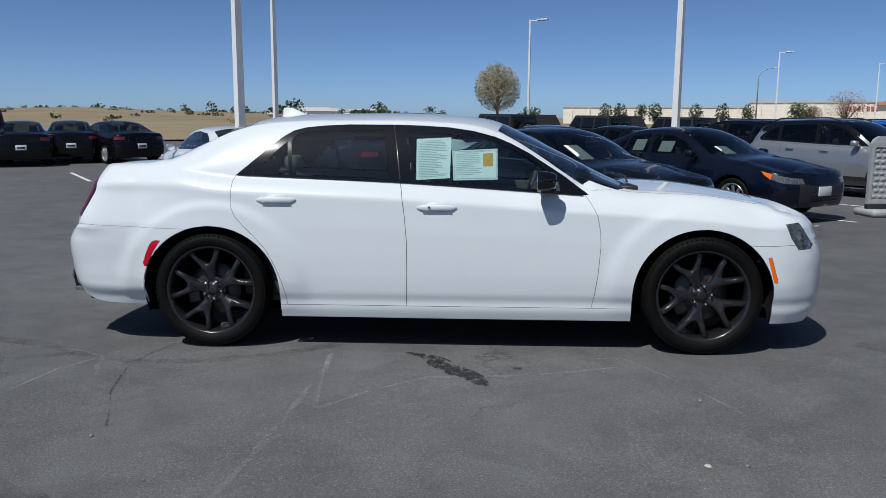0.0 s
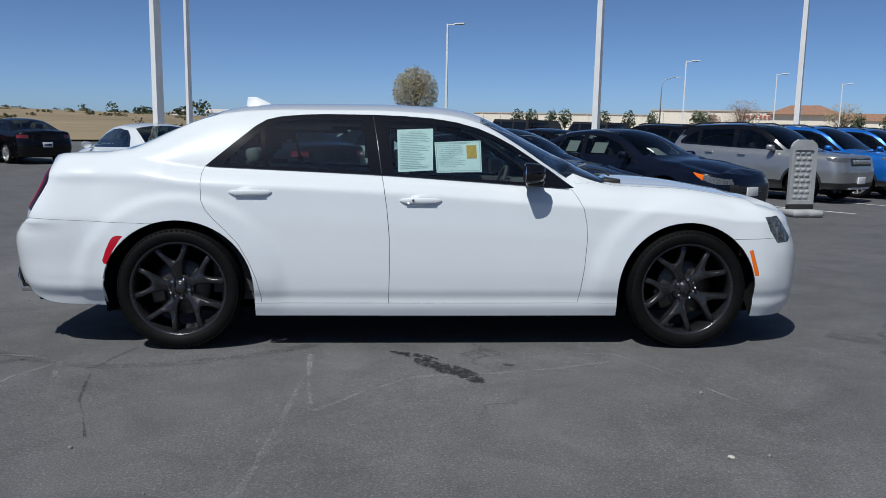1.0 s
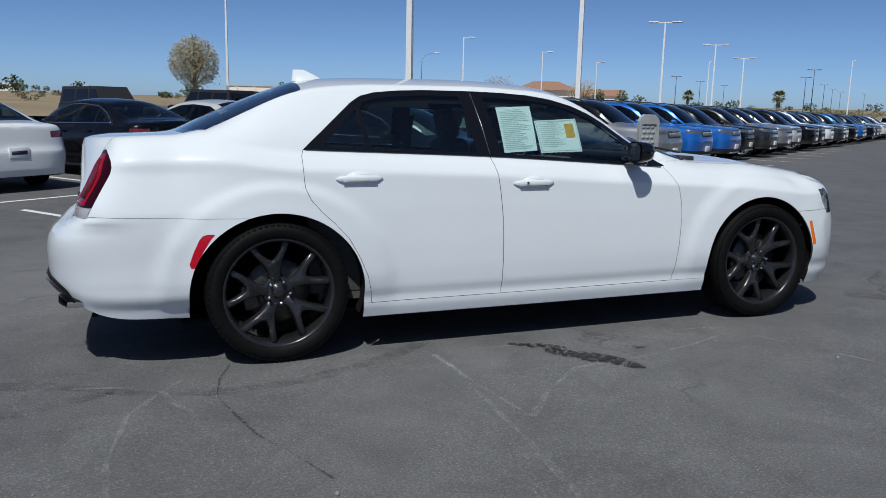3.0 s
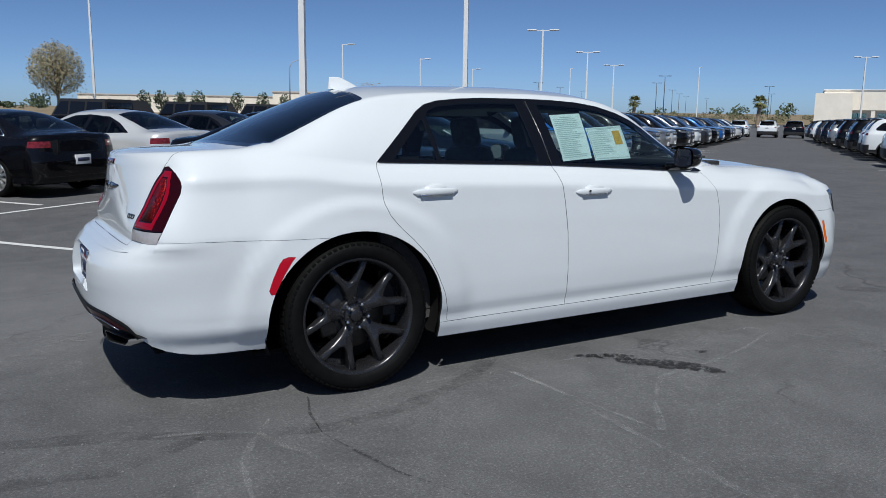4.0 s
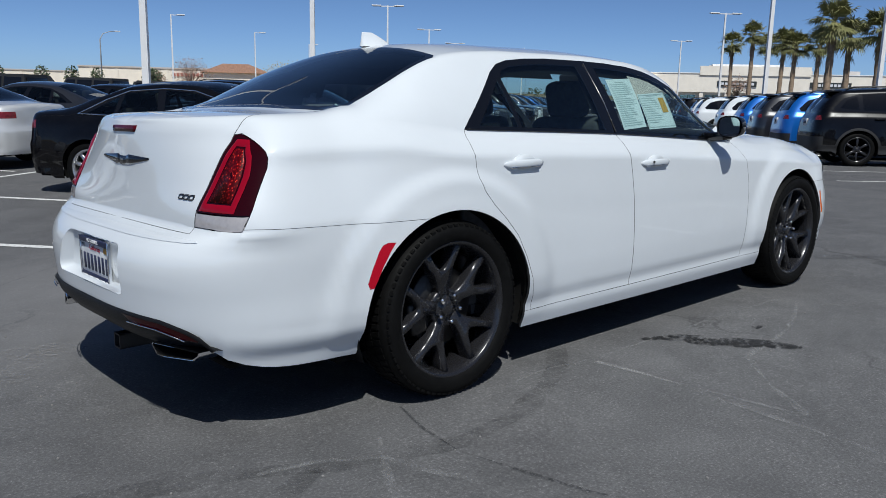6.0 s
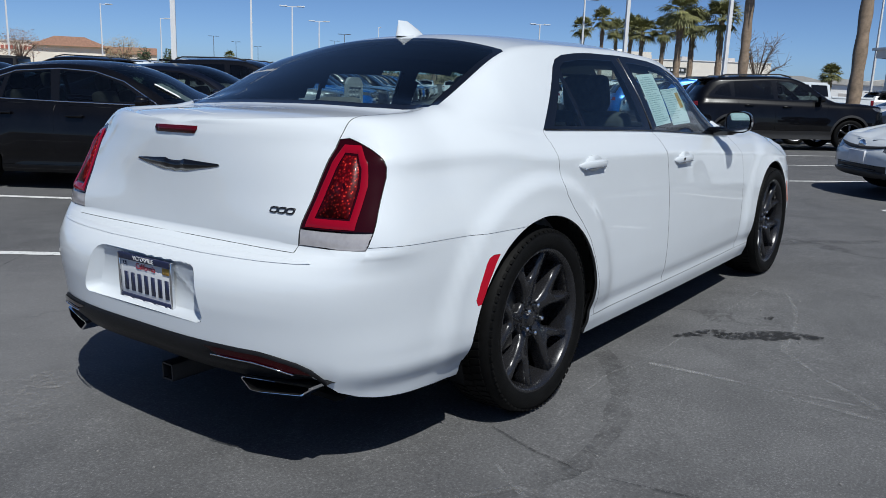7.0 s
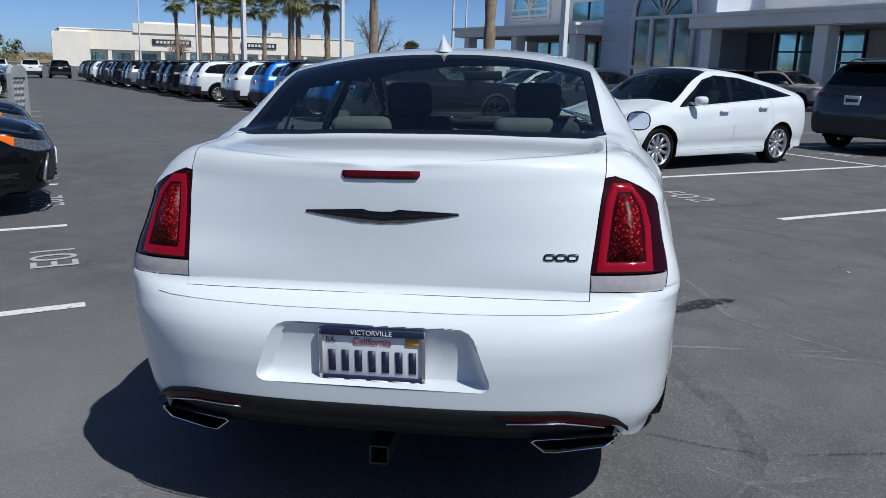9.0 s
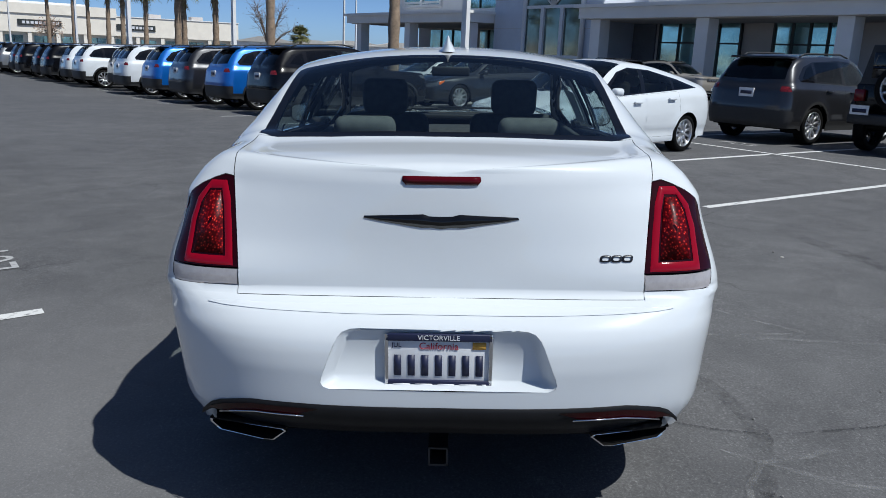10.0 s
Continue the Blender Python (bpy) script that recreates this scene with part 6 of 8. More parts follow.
for k in range(22):
    c = ("black", "blue", "grey", "blue", "white", "bronze", "white", "white", "black", "black", "black", "grey", "silver", "black", "navy", "black", "grey", "black", "white", "black", "grey", "silver")[k]
    ob = park(suv0, 14.3 + 2.63 * k, 6.7 - 0.16 * k + (0.5 if k == 5 else 0.1 * math.sin(3 * k)), FACE_N, c, {"blue": "bright blue suv parked tail out"}.get(c, c + " suv parked tail out in a long row"), ROW_F)
    if c in ("black", "bronze"):
        for o in ob.children_recursive:
            if o.name.split(".")[0] == "rim":
                o.data = CAR_RIM_DARK[0.352]
park(suv0, 5.35, 12.7, FACE_N, "grey", "dark grey compact suv with roof rails seen from behind", "cars behind the aisle")
park(sedan0, 17.7, 11.9, FACE_S, "pale", "pale silver sedan parked nose to nose with a black suv", "cars behind the aisle")
park(sedan0, 15.0, 11.7, FACE_S, "grey", "dark grey sedan parked beside a silver one", "cars behind the aisle")
x, y = polar(E75, 7.9, 65)
far_suv = copy_thing(suv0, stand(x, y, FACE_N))
far_suv.scale = (1.15, 1.15, 1.15)
recolour(far_suv, PAINTS["pale"])
tagged(far_suv, "large pale silver suv standing beyond the rows", group="cars by the showroom")
for d, s, c, k, hd in ((22.1, 24.0, "black", suv0, 36), (20.6, 27.0, "sand", suv0, -144), (9.5, 29.0, "black", suv0, FACE_N), (7.0, 29.4, "red", suv0, FACE_N), (33.0, 22.0, "white", suv0, -144)):
    park(k, d, s, hd, c, {"sand": "sand-coloured suv parked by the showroom", "red": "red suv parked by the showroom"}.get(c, c + " car parked near the showroom"), "cars by the showroom")
for k, (d, s, c) in enumerate(((79.5, -9.6, "silver"), (79.5, -7.2, "pale"), (80.0, -4.9, "white"), (80.3, -2.3, "white"), (79.8, 0.1, "black"))):
    park(suv0, d, s, 36, c, c + " suv across the aisle's far end", "cars at the aisle's end")


def window_sheet(car, x0, x1, y0, z0, y1, z1, x2=None):
    """A paper form behind a car's glass: from x0 to x1, its foot at (y0, z0) and its head at (y1, z1)."""
    bm = bmesh.new()
    if x2 is None:
        pts = [(x0, y0, z0), (x1, y0, z0), (x1, y1, z1), (x0, y1, z1)]
    else:
        pts = [(x0, y0, z0), (x0, y1, z0), (x2, y1, z1), (x2, y0, z1)]
    a = [bm.verts.new(p) for p in pts]
    b = [bm.verts.new((p[0], p[1], p[2] - 0.002)) for p in pts]
    bm.faces.new(a), bm.faces.new(b[::-1])
    for k in range(4):
        bm.faces.new((a[k], b[k], b[(k + 1) % 4], a[(k + 1) % 4]))
    root = thing("sale_paper", "white sale paper behind a parked car's glass", "paper form", "sale papers", car.matrix_basis.copy())
    part("sheet", bm, PAPER, root, smooth=False)


def glass_point(P, x, z, s):
    """The point of a parked car's side glass at a length x and a height z."""
    ye, zt = P["W"] - 0.09, curve1(P["zt"])(x)
    yr, zr = curve1(P["yr"])(x), curve1(P["zr"])(x)
    t = (z - zt) / (zr - zt)
    return Vector((x, s * (ye + (yr - ye) * t + 4 * t * (1 - t) * 0.014 + 0.004), z))


def window_chrome(car, P):
    """A bright moulding round the side windows."""
    for s in (1, -1):
        ring = closed(P["dlo"])
        pts = []
        for (x0, z0), (x1, z1) in zip(ring, ring[1:]):
            pts += [glass_point(P, x0 + (x1 - x0) * k / 6, z0 + (z1 - z0) * k / 6, s) for k in range(6)]
        bm = bmesh.new()
        tube(bm, pts + pts[:1], 0.008, 6)
        part("window_moulding", bm, CHROME, car, "bright chrome window moulding")


def bumper_trim(car):
    for s in (1, -1):
        bm = bmesh.new()
        tube(bm, [(2.345, s * 0.665, 0.585), (2.315, s * 0.74, 0.47), (2.29, s * 0.775, 0.35), (2.31, s * 0.745, 0.318), (2.36, s * 0.65, 0.31), (2.43, s * 0.38, 0.30)], [0.010, 0.014, 0.018, 0.018, 0.014, 0.010], 8)
        part("bumper_trim", bm, SILVER_RIM, car, "bright angular bumper trim")


window_chrome(camry, SEDAN)
bumper_trim(camry)
window_chrome(black_sedan, SEDAN)
for s in (1, -1):
    bm = bmesh.new()
    tube(bm, [(2.000, s * 0.792, 0.575), (2.030, s * 0.786, 0.46), (2.050, s * 0.772, 0.36)], [0.026, 0.022, 0.012], 8)
    part("corner_vent", bm, BLACK_PLASTIC, hybrid, "upright black bumper vent")
nose = curve1(HYBRID["xfz"])
front = lambda y, z: 1.72 + (nose(z) - 1.72) * (1 - (abs(y) / 0.86) ** 2.6) ** (1 / 2.6)
for name, half, z0, z1, sag, label in (("upper_grille", 0.50, 0.575, 0.615, 0.05, "thin black grille slit"), ("lower_grille", 0.66, 0.235, 0.335, 0.0, "wide black bumper opening")):
    bm = bmesh.new()
    rows = []
    for k in range(25):
        y = half * (k - 12) / 12
        e = (1 - (abs(k - 12) / 12) ** 3)
        lo, hi = z0 + sag * (y / half) ** 2 + (z1 - z0) * 0.4 * (1 - e), z1 + sag * (y / half) ** 2 - (z1 - z0) * 0.4 * (1 - e)
        rows.append([bm.verts.new((front(y, z) + o, y, z)) for z, o in ((lo, -0.03), (lo, 0.006), ((lo + hi) / 2, 0.009), (hi, 0.006), (hi, -0.03))])
    for a, b in zip(rows, rows[1:]):
        for j in range(4):
            bm.faces.new((a[j], b[j], b[j + 1], a[j + 1]))
    bmesh.ops.recalc_face_normals(bm, faces=bm.faces[:])
    part(name, bm, BLACK_PLASTIC, hybrid, label)
bm = bmesh.new()
add_lathe(bm, [(0.001, 0.0), (0.045, -0.002), (0.062, -0.008), (0.066, -0.03)], 24, "x", m=Matrix.Translation((front(0, 0.625) + 0.022, 0, 0.625)))
part("emblem", bm, CHROME, hybrid, "round chrome emblem")
window_sheet(honda, -0.28, 0.02, -0.745, 1.02, -0.635, 1.20)
window_sheet(honda, -0.88, -0.62, -0.745, 1.03, -0.635, 1.22)
window_sheet(honda, 0.98, 0, -0.50, 1.00, -0.22, 1.13, 0.72)
window_sheet(camry, 0.98, 0, -0.52, 1.00, -0.26, 1.20, 0.58)
for o in (sedan0, suv0, hybrid0):
    for c in list(o.children_recursive) + [o]:
        bpy.data.objects.remove(c)


# ---------------------------------------------------------------- square off-roaders
def build_jeep():
    root = thing("off_roader", "square black off-roader with a hard top", "off-roader")
    bm = bmesh.new()
    for (x0, x1, z0, z1, y, yt) in ((-2.05, 0.75, 0.62, 1.18, 0.80, 0.78), (0.72, 1.75, 0.70, 1.16, 0.72, 0.62)):
        vs = add_box(bm, x0, x1, -y, y, z0, z1, 0.03)
    part("body_tub", bm, CAR_PAINT, root)
    part("hood", box(0.75, 1.78, -0.60, 0.60, 1.14, 1.20, 0.03), CAR_PAINT, root)
    bm = bmesh.new()
    pts = [(-2.04, 1.17), (-1.98, 1.82), (0.30, 1.84), (0.75, 1.17)]
    add_prism(bm, pts, -0.76, 0.76, lambda u, v, h: (u, h * (1 - 0.16 * max(0, v - 1.17) / 0.66), v))
    bmesh.ops.recalc_face_normals(bm, faces=bm.faces[:])
    sharp(part("hard_top", bm, BLACK_PLASTIC, root, "black moulded hard top"))
    for s in (1, -1):
        for poly in ([(-1.90, 1.25), (-1.86, 1.70), (-1.10, 1.72), (-1.08, 1.25)], [(-0.98, 1.25), (-0.98, 1.72), (-0.25, 1.73), (-0.22, 1.25)], [(-0.12, 1.25), (-0.13, 1.73), (0.28, 1.73), (0.60, 1.25)]):
            bm = bmesh.new()
            add_prism(bm, poly, 0, 0.006, lambda u, v, h: (u, s * (0.762 * (1 - 0.16 * max(0, v - 1.17) / 0.66) + h), v))
            bmesh.ops.recalc_face_normals(bm, faces=bm.faces[:])
            part("side_window", bm, BLACK_GLOSS, root, "dark glass", smooth=False)
        for x0, x1 in ((-1.0, -0.20), (-0.18, 0.68)):
            part("door", box(x0, x1, min(s * 0.79, s * 0.815), max(s * 0.79, s * 0.815), 0.66, 1.20, 0.012), CAR_PAINT, root)
        for x in (-1.40, 1.42):
            bm = bmesh.new()
            o, i = oval(x, 0.56, 0.56, 0.42, 12, 168, 14, 3.2), oval(x, 0.56, 0.48, 0.36, 12, 168, 14, 3.2)
            add_prism(bm, o + i[::-1], 0.70, 0.93, lambda u, v, h: (u, s * h, v))
            bmesh.ops.recalc_face_normals(bm, faces=bm.faces[:])
            part("fender_flare", bm, BLACK_PLASTIC, root, smooth=False)
            wheel_parts(root, CAR_TYRE[0.40], CAR_RIM_DARK[0.40], x, s * 0.80, 0.40)
        part("taillight", box(-2.10, -2.02, min(s * 0.62, s * 0.80), max(s * 0.62, s * 0.80), 0.88, 1.08, 0.015), RED_LENS, root, "square red taillight")
        bm = bmesh.new()
        add_lathe(bm, [(0.001, 1.80), (0.08, 1.795), (0.095, 1.77), (0.095, 1.74)], 20, "x", m=Matrix.Translation((0, s * 0.46, 1.02)))
        part("headlight", bm, CLEAR_LENS, root, "round headlight")
    for k in range(7):
        y = -0.30 + 0.10 * k
        part("grille_slot", box(1.74, 1.768, y - 0.03, y + 0.03, 0.86, 1.12, 0.012), BLACK_GLOSS, root)
    part("rear_window", box(-2.045, -2.0, -0.58, 0.58, 1.28, 1.70, 0.01), BLACK_GLOSS, root)
    part("rear_bumper", box(-2.24, -2.02, -0.80, 0.80, 0.50, 0.68, 0.03), BLACK_PLASTIC, root)
    part("front_bumper", box(1.80, 2.10, -0.80, 0.80, 0.50, 0.68, 0.03), BLACK_PLASTIC, root)
    spare = wheel_parts(root, CAR_TYRE[0.40], CAR_RIM[0.40], -2.20, -0.02, 1.12)
    spare.name = "spare_wheel"
    spare.matrix_basis = pose(-2.17, 0.0, 1.12, 0, 0, -90)
    pl = part("plate", box(-2.265, -2.25, 0.42, 0.74, 0.66, 0.82), PLATE_WHITE, root, "pale plate with dark bar", smooth=False)
    part("bar", box(-2.268, -2.264, 0.46, 0.70, 0.70, 0.76), NAVY_INK, pl)
    part("underbody", box(-1.9, 1.8, -0.6, 0.6, 0.42, 0.64), DARK_VOID, root, smooth=False)
    for x in (-1.40, 1.42):
        bm = bmesh.new()
        tube(bm, [(x, -0.8, 0.40), (x, 0.8, 0.40)], 0.06, 8)
        part("axle", bm, DARK_VOID, root)
    return root


def build_pickup():
    root = thing("pickup_truck", "white crew-cab pickup truck standing behind the rows", "pickup truck")
    bm = bmesh.new()
    o = oval(-1.75, 0.42, 0.47, 0.47, 180, 0, 12) + oval(1.85, 0.42, 0.47, 0.47, 180, 0, 12)
    lower = [(-2.85, 0.60), (-2.85, 0.52)] + o + [(2.85, 0.52), (2.90, 0.75), (2.80, 1.12), (0.95, 1.22), (-2.85, 1.22)]
    add_prism(bm, lower, -0.98, 0.98, lambda u, v, h: (u, h * (1 - 0.05 * max(0, v - 0.9) / 0.3), v))
    bmesh.ops.recalc_face_normals(bm, faces=bm.faces[:])
    sharp(part("body", bm, CAR_PAINT, root))
    bm = bmesh.new()
    cab = [(-0.95, 1.21), (-0.86, 1.80), (-0.70, 1.90), (0.42, 1.92), (0.62, 1.84), (1.22, 1.21)]
    add_prism(bm, cab, -0.93, 0.93, lambda u, v, h: (u, h * (1 - 0.17 * max(0, v - 1.2) / 0.7), v))
    bmesh.ops.recalc_face_normals(bm, faces=bm.faces[:])
    sharp(part("cab", bm, CAR_PAINT, root))
    part("bed_floor", box(-2.78, -1.0, -0.80, 0.80, 1.205, 1.235, 0.01), BLACK_PLASTIC, root, "black bed liner")
    part("bed_rail", box(-2.84, -0.96, -0.95, -0.82, 1.20, 1.30, 0.02), CAR_PAINT, root)
    part("bed_rail", box(-2.84, -0.96, 0.82, 0.95, 1.20, 1.30, 0.02), CAR_PAINT, root)
    part("tailgate", box(-2.88, -2.80, -0.84, 0.84, 0.66, 1.29, 0.02), CAR_PAINT, root)
    for s in (1, -1):
        for poly in ([(-0.80, 1.28), (-0.74, 1.78), (-0.02, 1.80), (0.0, 1.28)], [(0.08, 1.28), (0.08, 1.80), (0.42, 1.80), (0.56, 1.75), (1.02, 1.28)]):
            bm = bmesh.new()
            add_prism(bm, poly, 0, 0.006, lambda u, v, h: (u, s * (0.932 * (1 - 0.17 * max(0, v - 1.2) / 0.7) + h), v))
            bmesh.ops.recalc_face_normals(bm, faces=bm.faces[:])
            part("side_window", bm, BLACK_GLOSS, root, "dark glass", smooth=False)
        for x in (-0.7, 0.25):
            part("handle", box(x, x + 0.16, min(s * 0.95, s * 1.0), max(s * 0.95, s * 1.0), 1.05, 1.08, 0.008), CAR_PAINT, root)
        part("door_mirror", box(0.84, 0.98, min(s * 0.94, s * 1.16), max(s * 0.94, s * 1.16), 1.26, 1.48, 0.03), BLACK_PLASTIC, root)
        part("taillight", box(-2.87, -2.74, min(s * 0.85, s * 0.975), max(s * 0.85, s * 0.975), 0.85, 1.16, 0.015), RED_LENS, root, "upright red taillight")
        part("headlight", box(2.62, 2.90, min(s * 0.62, s * 0.965), max(s * 0.62, s * 0.965), 0.86, 1.06, 0.03), CLEAR_LENS, root, "clear headlight")
        for x in (-1.75, 1.85):
            wheel_parts(root, CAR_TYRE[0.40], CAR_RIM[0.40], x, s * 0.86, 0.40)
    part("rear_bumper", box(-3.02, -2.82, -0.92, 0.92, 0.50, 0.66, 0.03), CHROME, root, "chrome rear bumper")
    part("front_bumper", box(2.80, 3.0, -0.94, 0.94, 0.46, 0.70, 0.04), CHROME, root, "chrome front bumper")
    part("grille", box(2.80, 2.915, -0.58, 0.58, 0.76, 1.06, 0.02), BLACK_PLASTIC, root, "black grille")
    part("underbody", box(-2.6, 2.6, -0.6, 0.6, 0.38, 0.62), DARK_VOID, root, smooth=False)
    return root


pickup = build_pickup()
x, y = polar(E75, 13.2, 44)
pickup.matrix_basis = stand(x, y, FACE_S) @ Matrix.Scale(1.05, 4)
recolour(pickup, PAINTS["white"])
jeep0 = build_jeep()
park(jeep0, 2.75, 13.1, FACE_N, "black", "black square off-roader with a spare wheel on its tailgate", "cars behind the aisle")
for k in range(8):
    c = ("black", "green", "black", "white", "white", "black", "white", "black", "grey")[k]
    park(jeep0, 17.6 + 2.75 * k, -24.0 - 0.3 * (k % 2), FACE_N if k % 2 else FACE_S, c, c + " square off-roader with a black hard top", ROW_C)
park(jeep0, -2.0, -27.5, FACE_S, "white", "white square off-roader with a black hard top", ROW_C)
park(jeep0, 14.0, -25.5, FACE_N, "black", "black square off-roader standing behind the others", ROW_C)
for c in list(jeep0.children_recursive) + [jeep0]:
    bpy.data.objects.remove(c)


# ---------------------------------------------------------------- ground
def ground_sheet():
    xs = sorted(set([-3000, -1200, -500, -250, -120, -80] + [-60 + 4 * k for k in range(31)] + [80, 120, 250, 500, 1200, 3000]) | {x * 0.5 for x in range(-16, 25)})
    ys = sorted(set([-3000, -1200, -500, -250, -120, -80] + [-60 + 4 * k for k in range(41)] + [120, 250, 500, 1200, 3000]) | {y * 0.5 for y in range(-16, 25)})
    bm = bmesh.new()
    g = [[bm.verts.new((x, y, ground_z(x, y))) for y in ys] for x in xs]
    for a, b in zip(g, g[1:]):
        for k in range(len(ys) - 1):
            bm.faces.new((a[k], b[k], b[k + 1], a[k + 1]))
    ob = new("ground", mesh_of("ground", bm, ASPHALT))
    return tagged(ob, "dark grey sealed asphalt car park with faint cracks", "ground", kind="structure")


ground_sheet()


def strip(pts, width, rise, wobble=0.0, seed=0):
    """A thin ribbon on the ground along points."""
    random.seed(seed)
    bm = bmesh.new()
    fine = []
    for (x0, y0), (x1, y1) in zip(pts, pts[1:]):
        n = max(1, int(math.hypot(x1 - x0, y1 - y0) / 0.12))
        fine += [(x0 + (x1 - x0) * k / n, y0 + (y1 - y0) * k / n) for k in range(n)]
    fine.append(pts[-1])
    rows = []
    for i, (x, y) in enumerate(fine):
        a, b = fine[max(0, i - 1)], fine[min(len(fine) - 1, i + 1)]
        l = math.hypot(b[0] - a[0], b[1] - a[1]) or 1
        nx, ny = -(b[1] - a[1]) / l, (b[0] - a[0]) / l
        w = width / 2 * (1 + random.uniform(-wobble, wobble))
        rows.append([bm.verts.new((x + nx * w * s, y + ny * w * s, ground_z(x + nx * w * s, y + ny * w * s) + rise)) for s in (1, -1)])
    for a, b in zip(rows, rows[1:]):
        bm.faces.new((a[0], a[1], b[1], b[0]))
    for f in bm.faces:
        if f.normal.z < 0:
            f.normal_flip()
    return bm


def line_mark(d0, s0, d1, s1, width=0.10):
    ob = new("stall_line", mesh_of("stall_line", strip([lot(d0, s0), lot(d1, s1)], width, 0.004), LINE_PAINT))
    tagged(ob, "worn white painted parking stall line", "stall line", "stall lines", "structure")


for k in range(14):
    d = 0.9 + 2.63 * k
    line_mark(d, -7.6, d, -2.18)
    line_mark(d, -13.6, d, -8.9)
line_mark(0.9, -8.55, 30, -8.55)
line_mark(0.0, -20.5, 0.0, -17.0)
for k in range(20):
    d = 1.07 + 2.63 * k
    line_mark(d, 3.95 if k < 4 else 3.6, d, 9.0)
    line_mark(d, 9.3, d, 14.2)
line_mark(-3, 9.15, 40, 9.15)


def stall_text(text, d, s, size, turn, mat=TEXT_PAINT):
    x, y = lot(d, s)
    c = bpy.data.curves.new("stall_number", "FONT")
    c.body, c.size, c.align_x, c.align_y = text, size, "CENTER", "CENTER"
    tmp = new("stall_number", c)
    me = bpy.data.meshes.new_from_object(tmp.evaluated_get(bpy.context.evaluated_depsgraph_get()))
    bpy.data.objects.remove(tmp)
    me.materials.clear()
    me.materials.append(mat)
    ob = new("stall_number", me)
    ob.matrix_basis = Matrix.Translation((0, 0, 0.005)) @ stand(x, y, turn)
    tagged(ob, "faded white stencilled stall number on asphalt", "stall number", "stall numbers", "structure")


stall_text("E01", 2.28, -2.30, 0.46, 36)
stall_text("E02", 4.95, -2.30, 0.46, 36)
stall_text("E03", 7.55, -2.30, 0.46, 36)
stall_text("F02", 2.42, 4.0, 0.50, -144)
stall_text("F03", 5.0, 10.0, 0.50, -144)


def blotch_mat(name, color, sc, lo, hi, alpha=1.0):
    """A stain on asphalt with ragged see-through edges."""
    m, n, l, b = base_material(name, color, 0.7)
    a = noise_node(n, l, sc, 9, 0.75)
    r = ramp(n, l, a.outputs["Fac"], [(lo, (0, 0, 0)), (hi, (alpha, alpha, alpha))])
    l.new(r.outputs[0], b.inputs["Alpha"])
    return m


STAIN = blotch_mat("oil_stain", (0.014, 0.014, 0.015), 30, 0.46, 0.51, 0.85)
CHALK = blotch_mat("pale_scuff", (0.40, 0.40, 0.40), 9, 0.40, 0.70, 0.30)
SKID = blotch_mat("tyre_scuff", (0.030, 0.030, 0.032), 7, 0.40, 0.72, 0.38)
CRACK = blotch_mat("hairline_crack", (0.010, 0.010, 0.011), 40, 0.44, 0.52, 0.42)
DUST = blotch_mat("pale_dust", (0.34, 0.33, 0.32), 30, 0.48, 0.66, 0.3)


def blob(cx, cy, rx, ry, turn, rise, seed, mat, label, name):
    random.seed(seed)
    bm = bmesh.new()
    ph = [random.uniform(0, 6.28) for _ in range(6)]
    c, s = math.cos(turn), math.sin(turn)
    pts = []
    for k in range(48):
        a = 2 * math.pi * k / 48
        r = 1 + sum(0.22 / (j + 1) * math.sin((j + 2) * a + ph[j]) for j in range(6))
        u, v = rx * r * math.cos(a), ry * r * math.sin(a)
        x, y = cx + u * c - v * s, cy + u * s + v * c
        pts.append(bm.verts.new((x, y, ground_z(x, y) + rise)))
    bm.faces.new(pts)
    ob = new(name, mesh_of(name, bm, mat))
    tagged(ob, label, "stain", kind="structure")


blob(0.06, -1.37, 0.22, 0.085, -0.85, 0.006, 3, STAIN, "dark wet oil stain on asphalt", "oil_stain")
blob(-0.10, -1.12, 0.14, 0.045, -0.6, 0.006, 5, STAIN, "dark wet oil stain on asphalt", "oil_stain")
blob(-0.20, -1.04, 0.07, 0.03, -0.5, 0.006, 8, STAIN, "dark wet oil stain on asphalt", "oil_stain")
blob(0.39, -1.28, 0.035, 0.02, 0, 0.006, 9, STAIN, "small dark oil spot on asphalt", "oil_stain")
for k, (pts, w) in enumerate((([(-0.74, -1.06), (-0.71, -1.33), (-0.73, -1.75), (-0.75, -2.21), (-0.77, -2.58), (-0.81, -2.94), (-0.86, -3.4)], 0.045), ([(-0.74, -1.06), (-0.68, -1.65), (-0.63, -1.97)], 0.03),
                              ([(-0.62, -2.0), (-0.52, -1.88), (-0.4, -1.73), (-0.12, -1.49), (0.35, -1.43), (0.67, -1.35), (1.0, -1.22)], 0.04), ([(-0.74, -1.03), (0.01, -1.04), (1.04, -1.06)], 0.018), ([(1.04, -1.06), (1.16, -1.26), (1.33, -1.61), (1.5, -2.0)], 0.03),
                              ([(-2.11, -1.2), (-2.05, -1.4), (-1.98, -1.52)], 0.04), ([(-2.11, -1.2), (-2.29, -1.09), (-2.5, -1.04)], 0.03), ([(-2.11, -1.2), (-2.02, -1.07)], 0.03), ([(-2.11, -1.2), (-2.25, -1.45), (-2.32, -1.9), (-2.3, -2.4)], 0.035),
                              ([(-0.75, -1.02), (-1.0, -0.98), (-1.3, -1.0)], 0.02))):
    ob = new("scuff_mark", mesh_of("scuff_mark", strip(pts, w * 0.7, 0.0045, 0.5, k), CHALK))
    tagged(ob, "pale chalky scuff line on asphalt", "scuff", "pale scuffs", "structure")
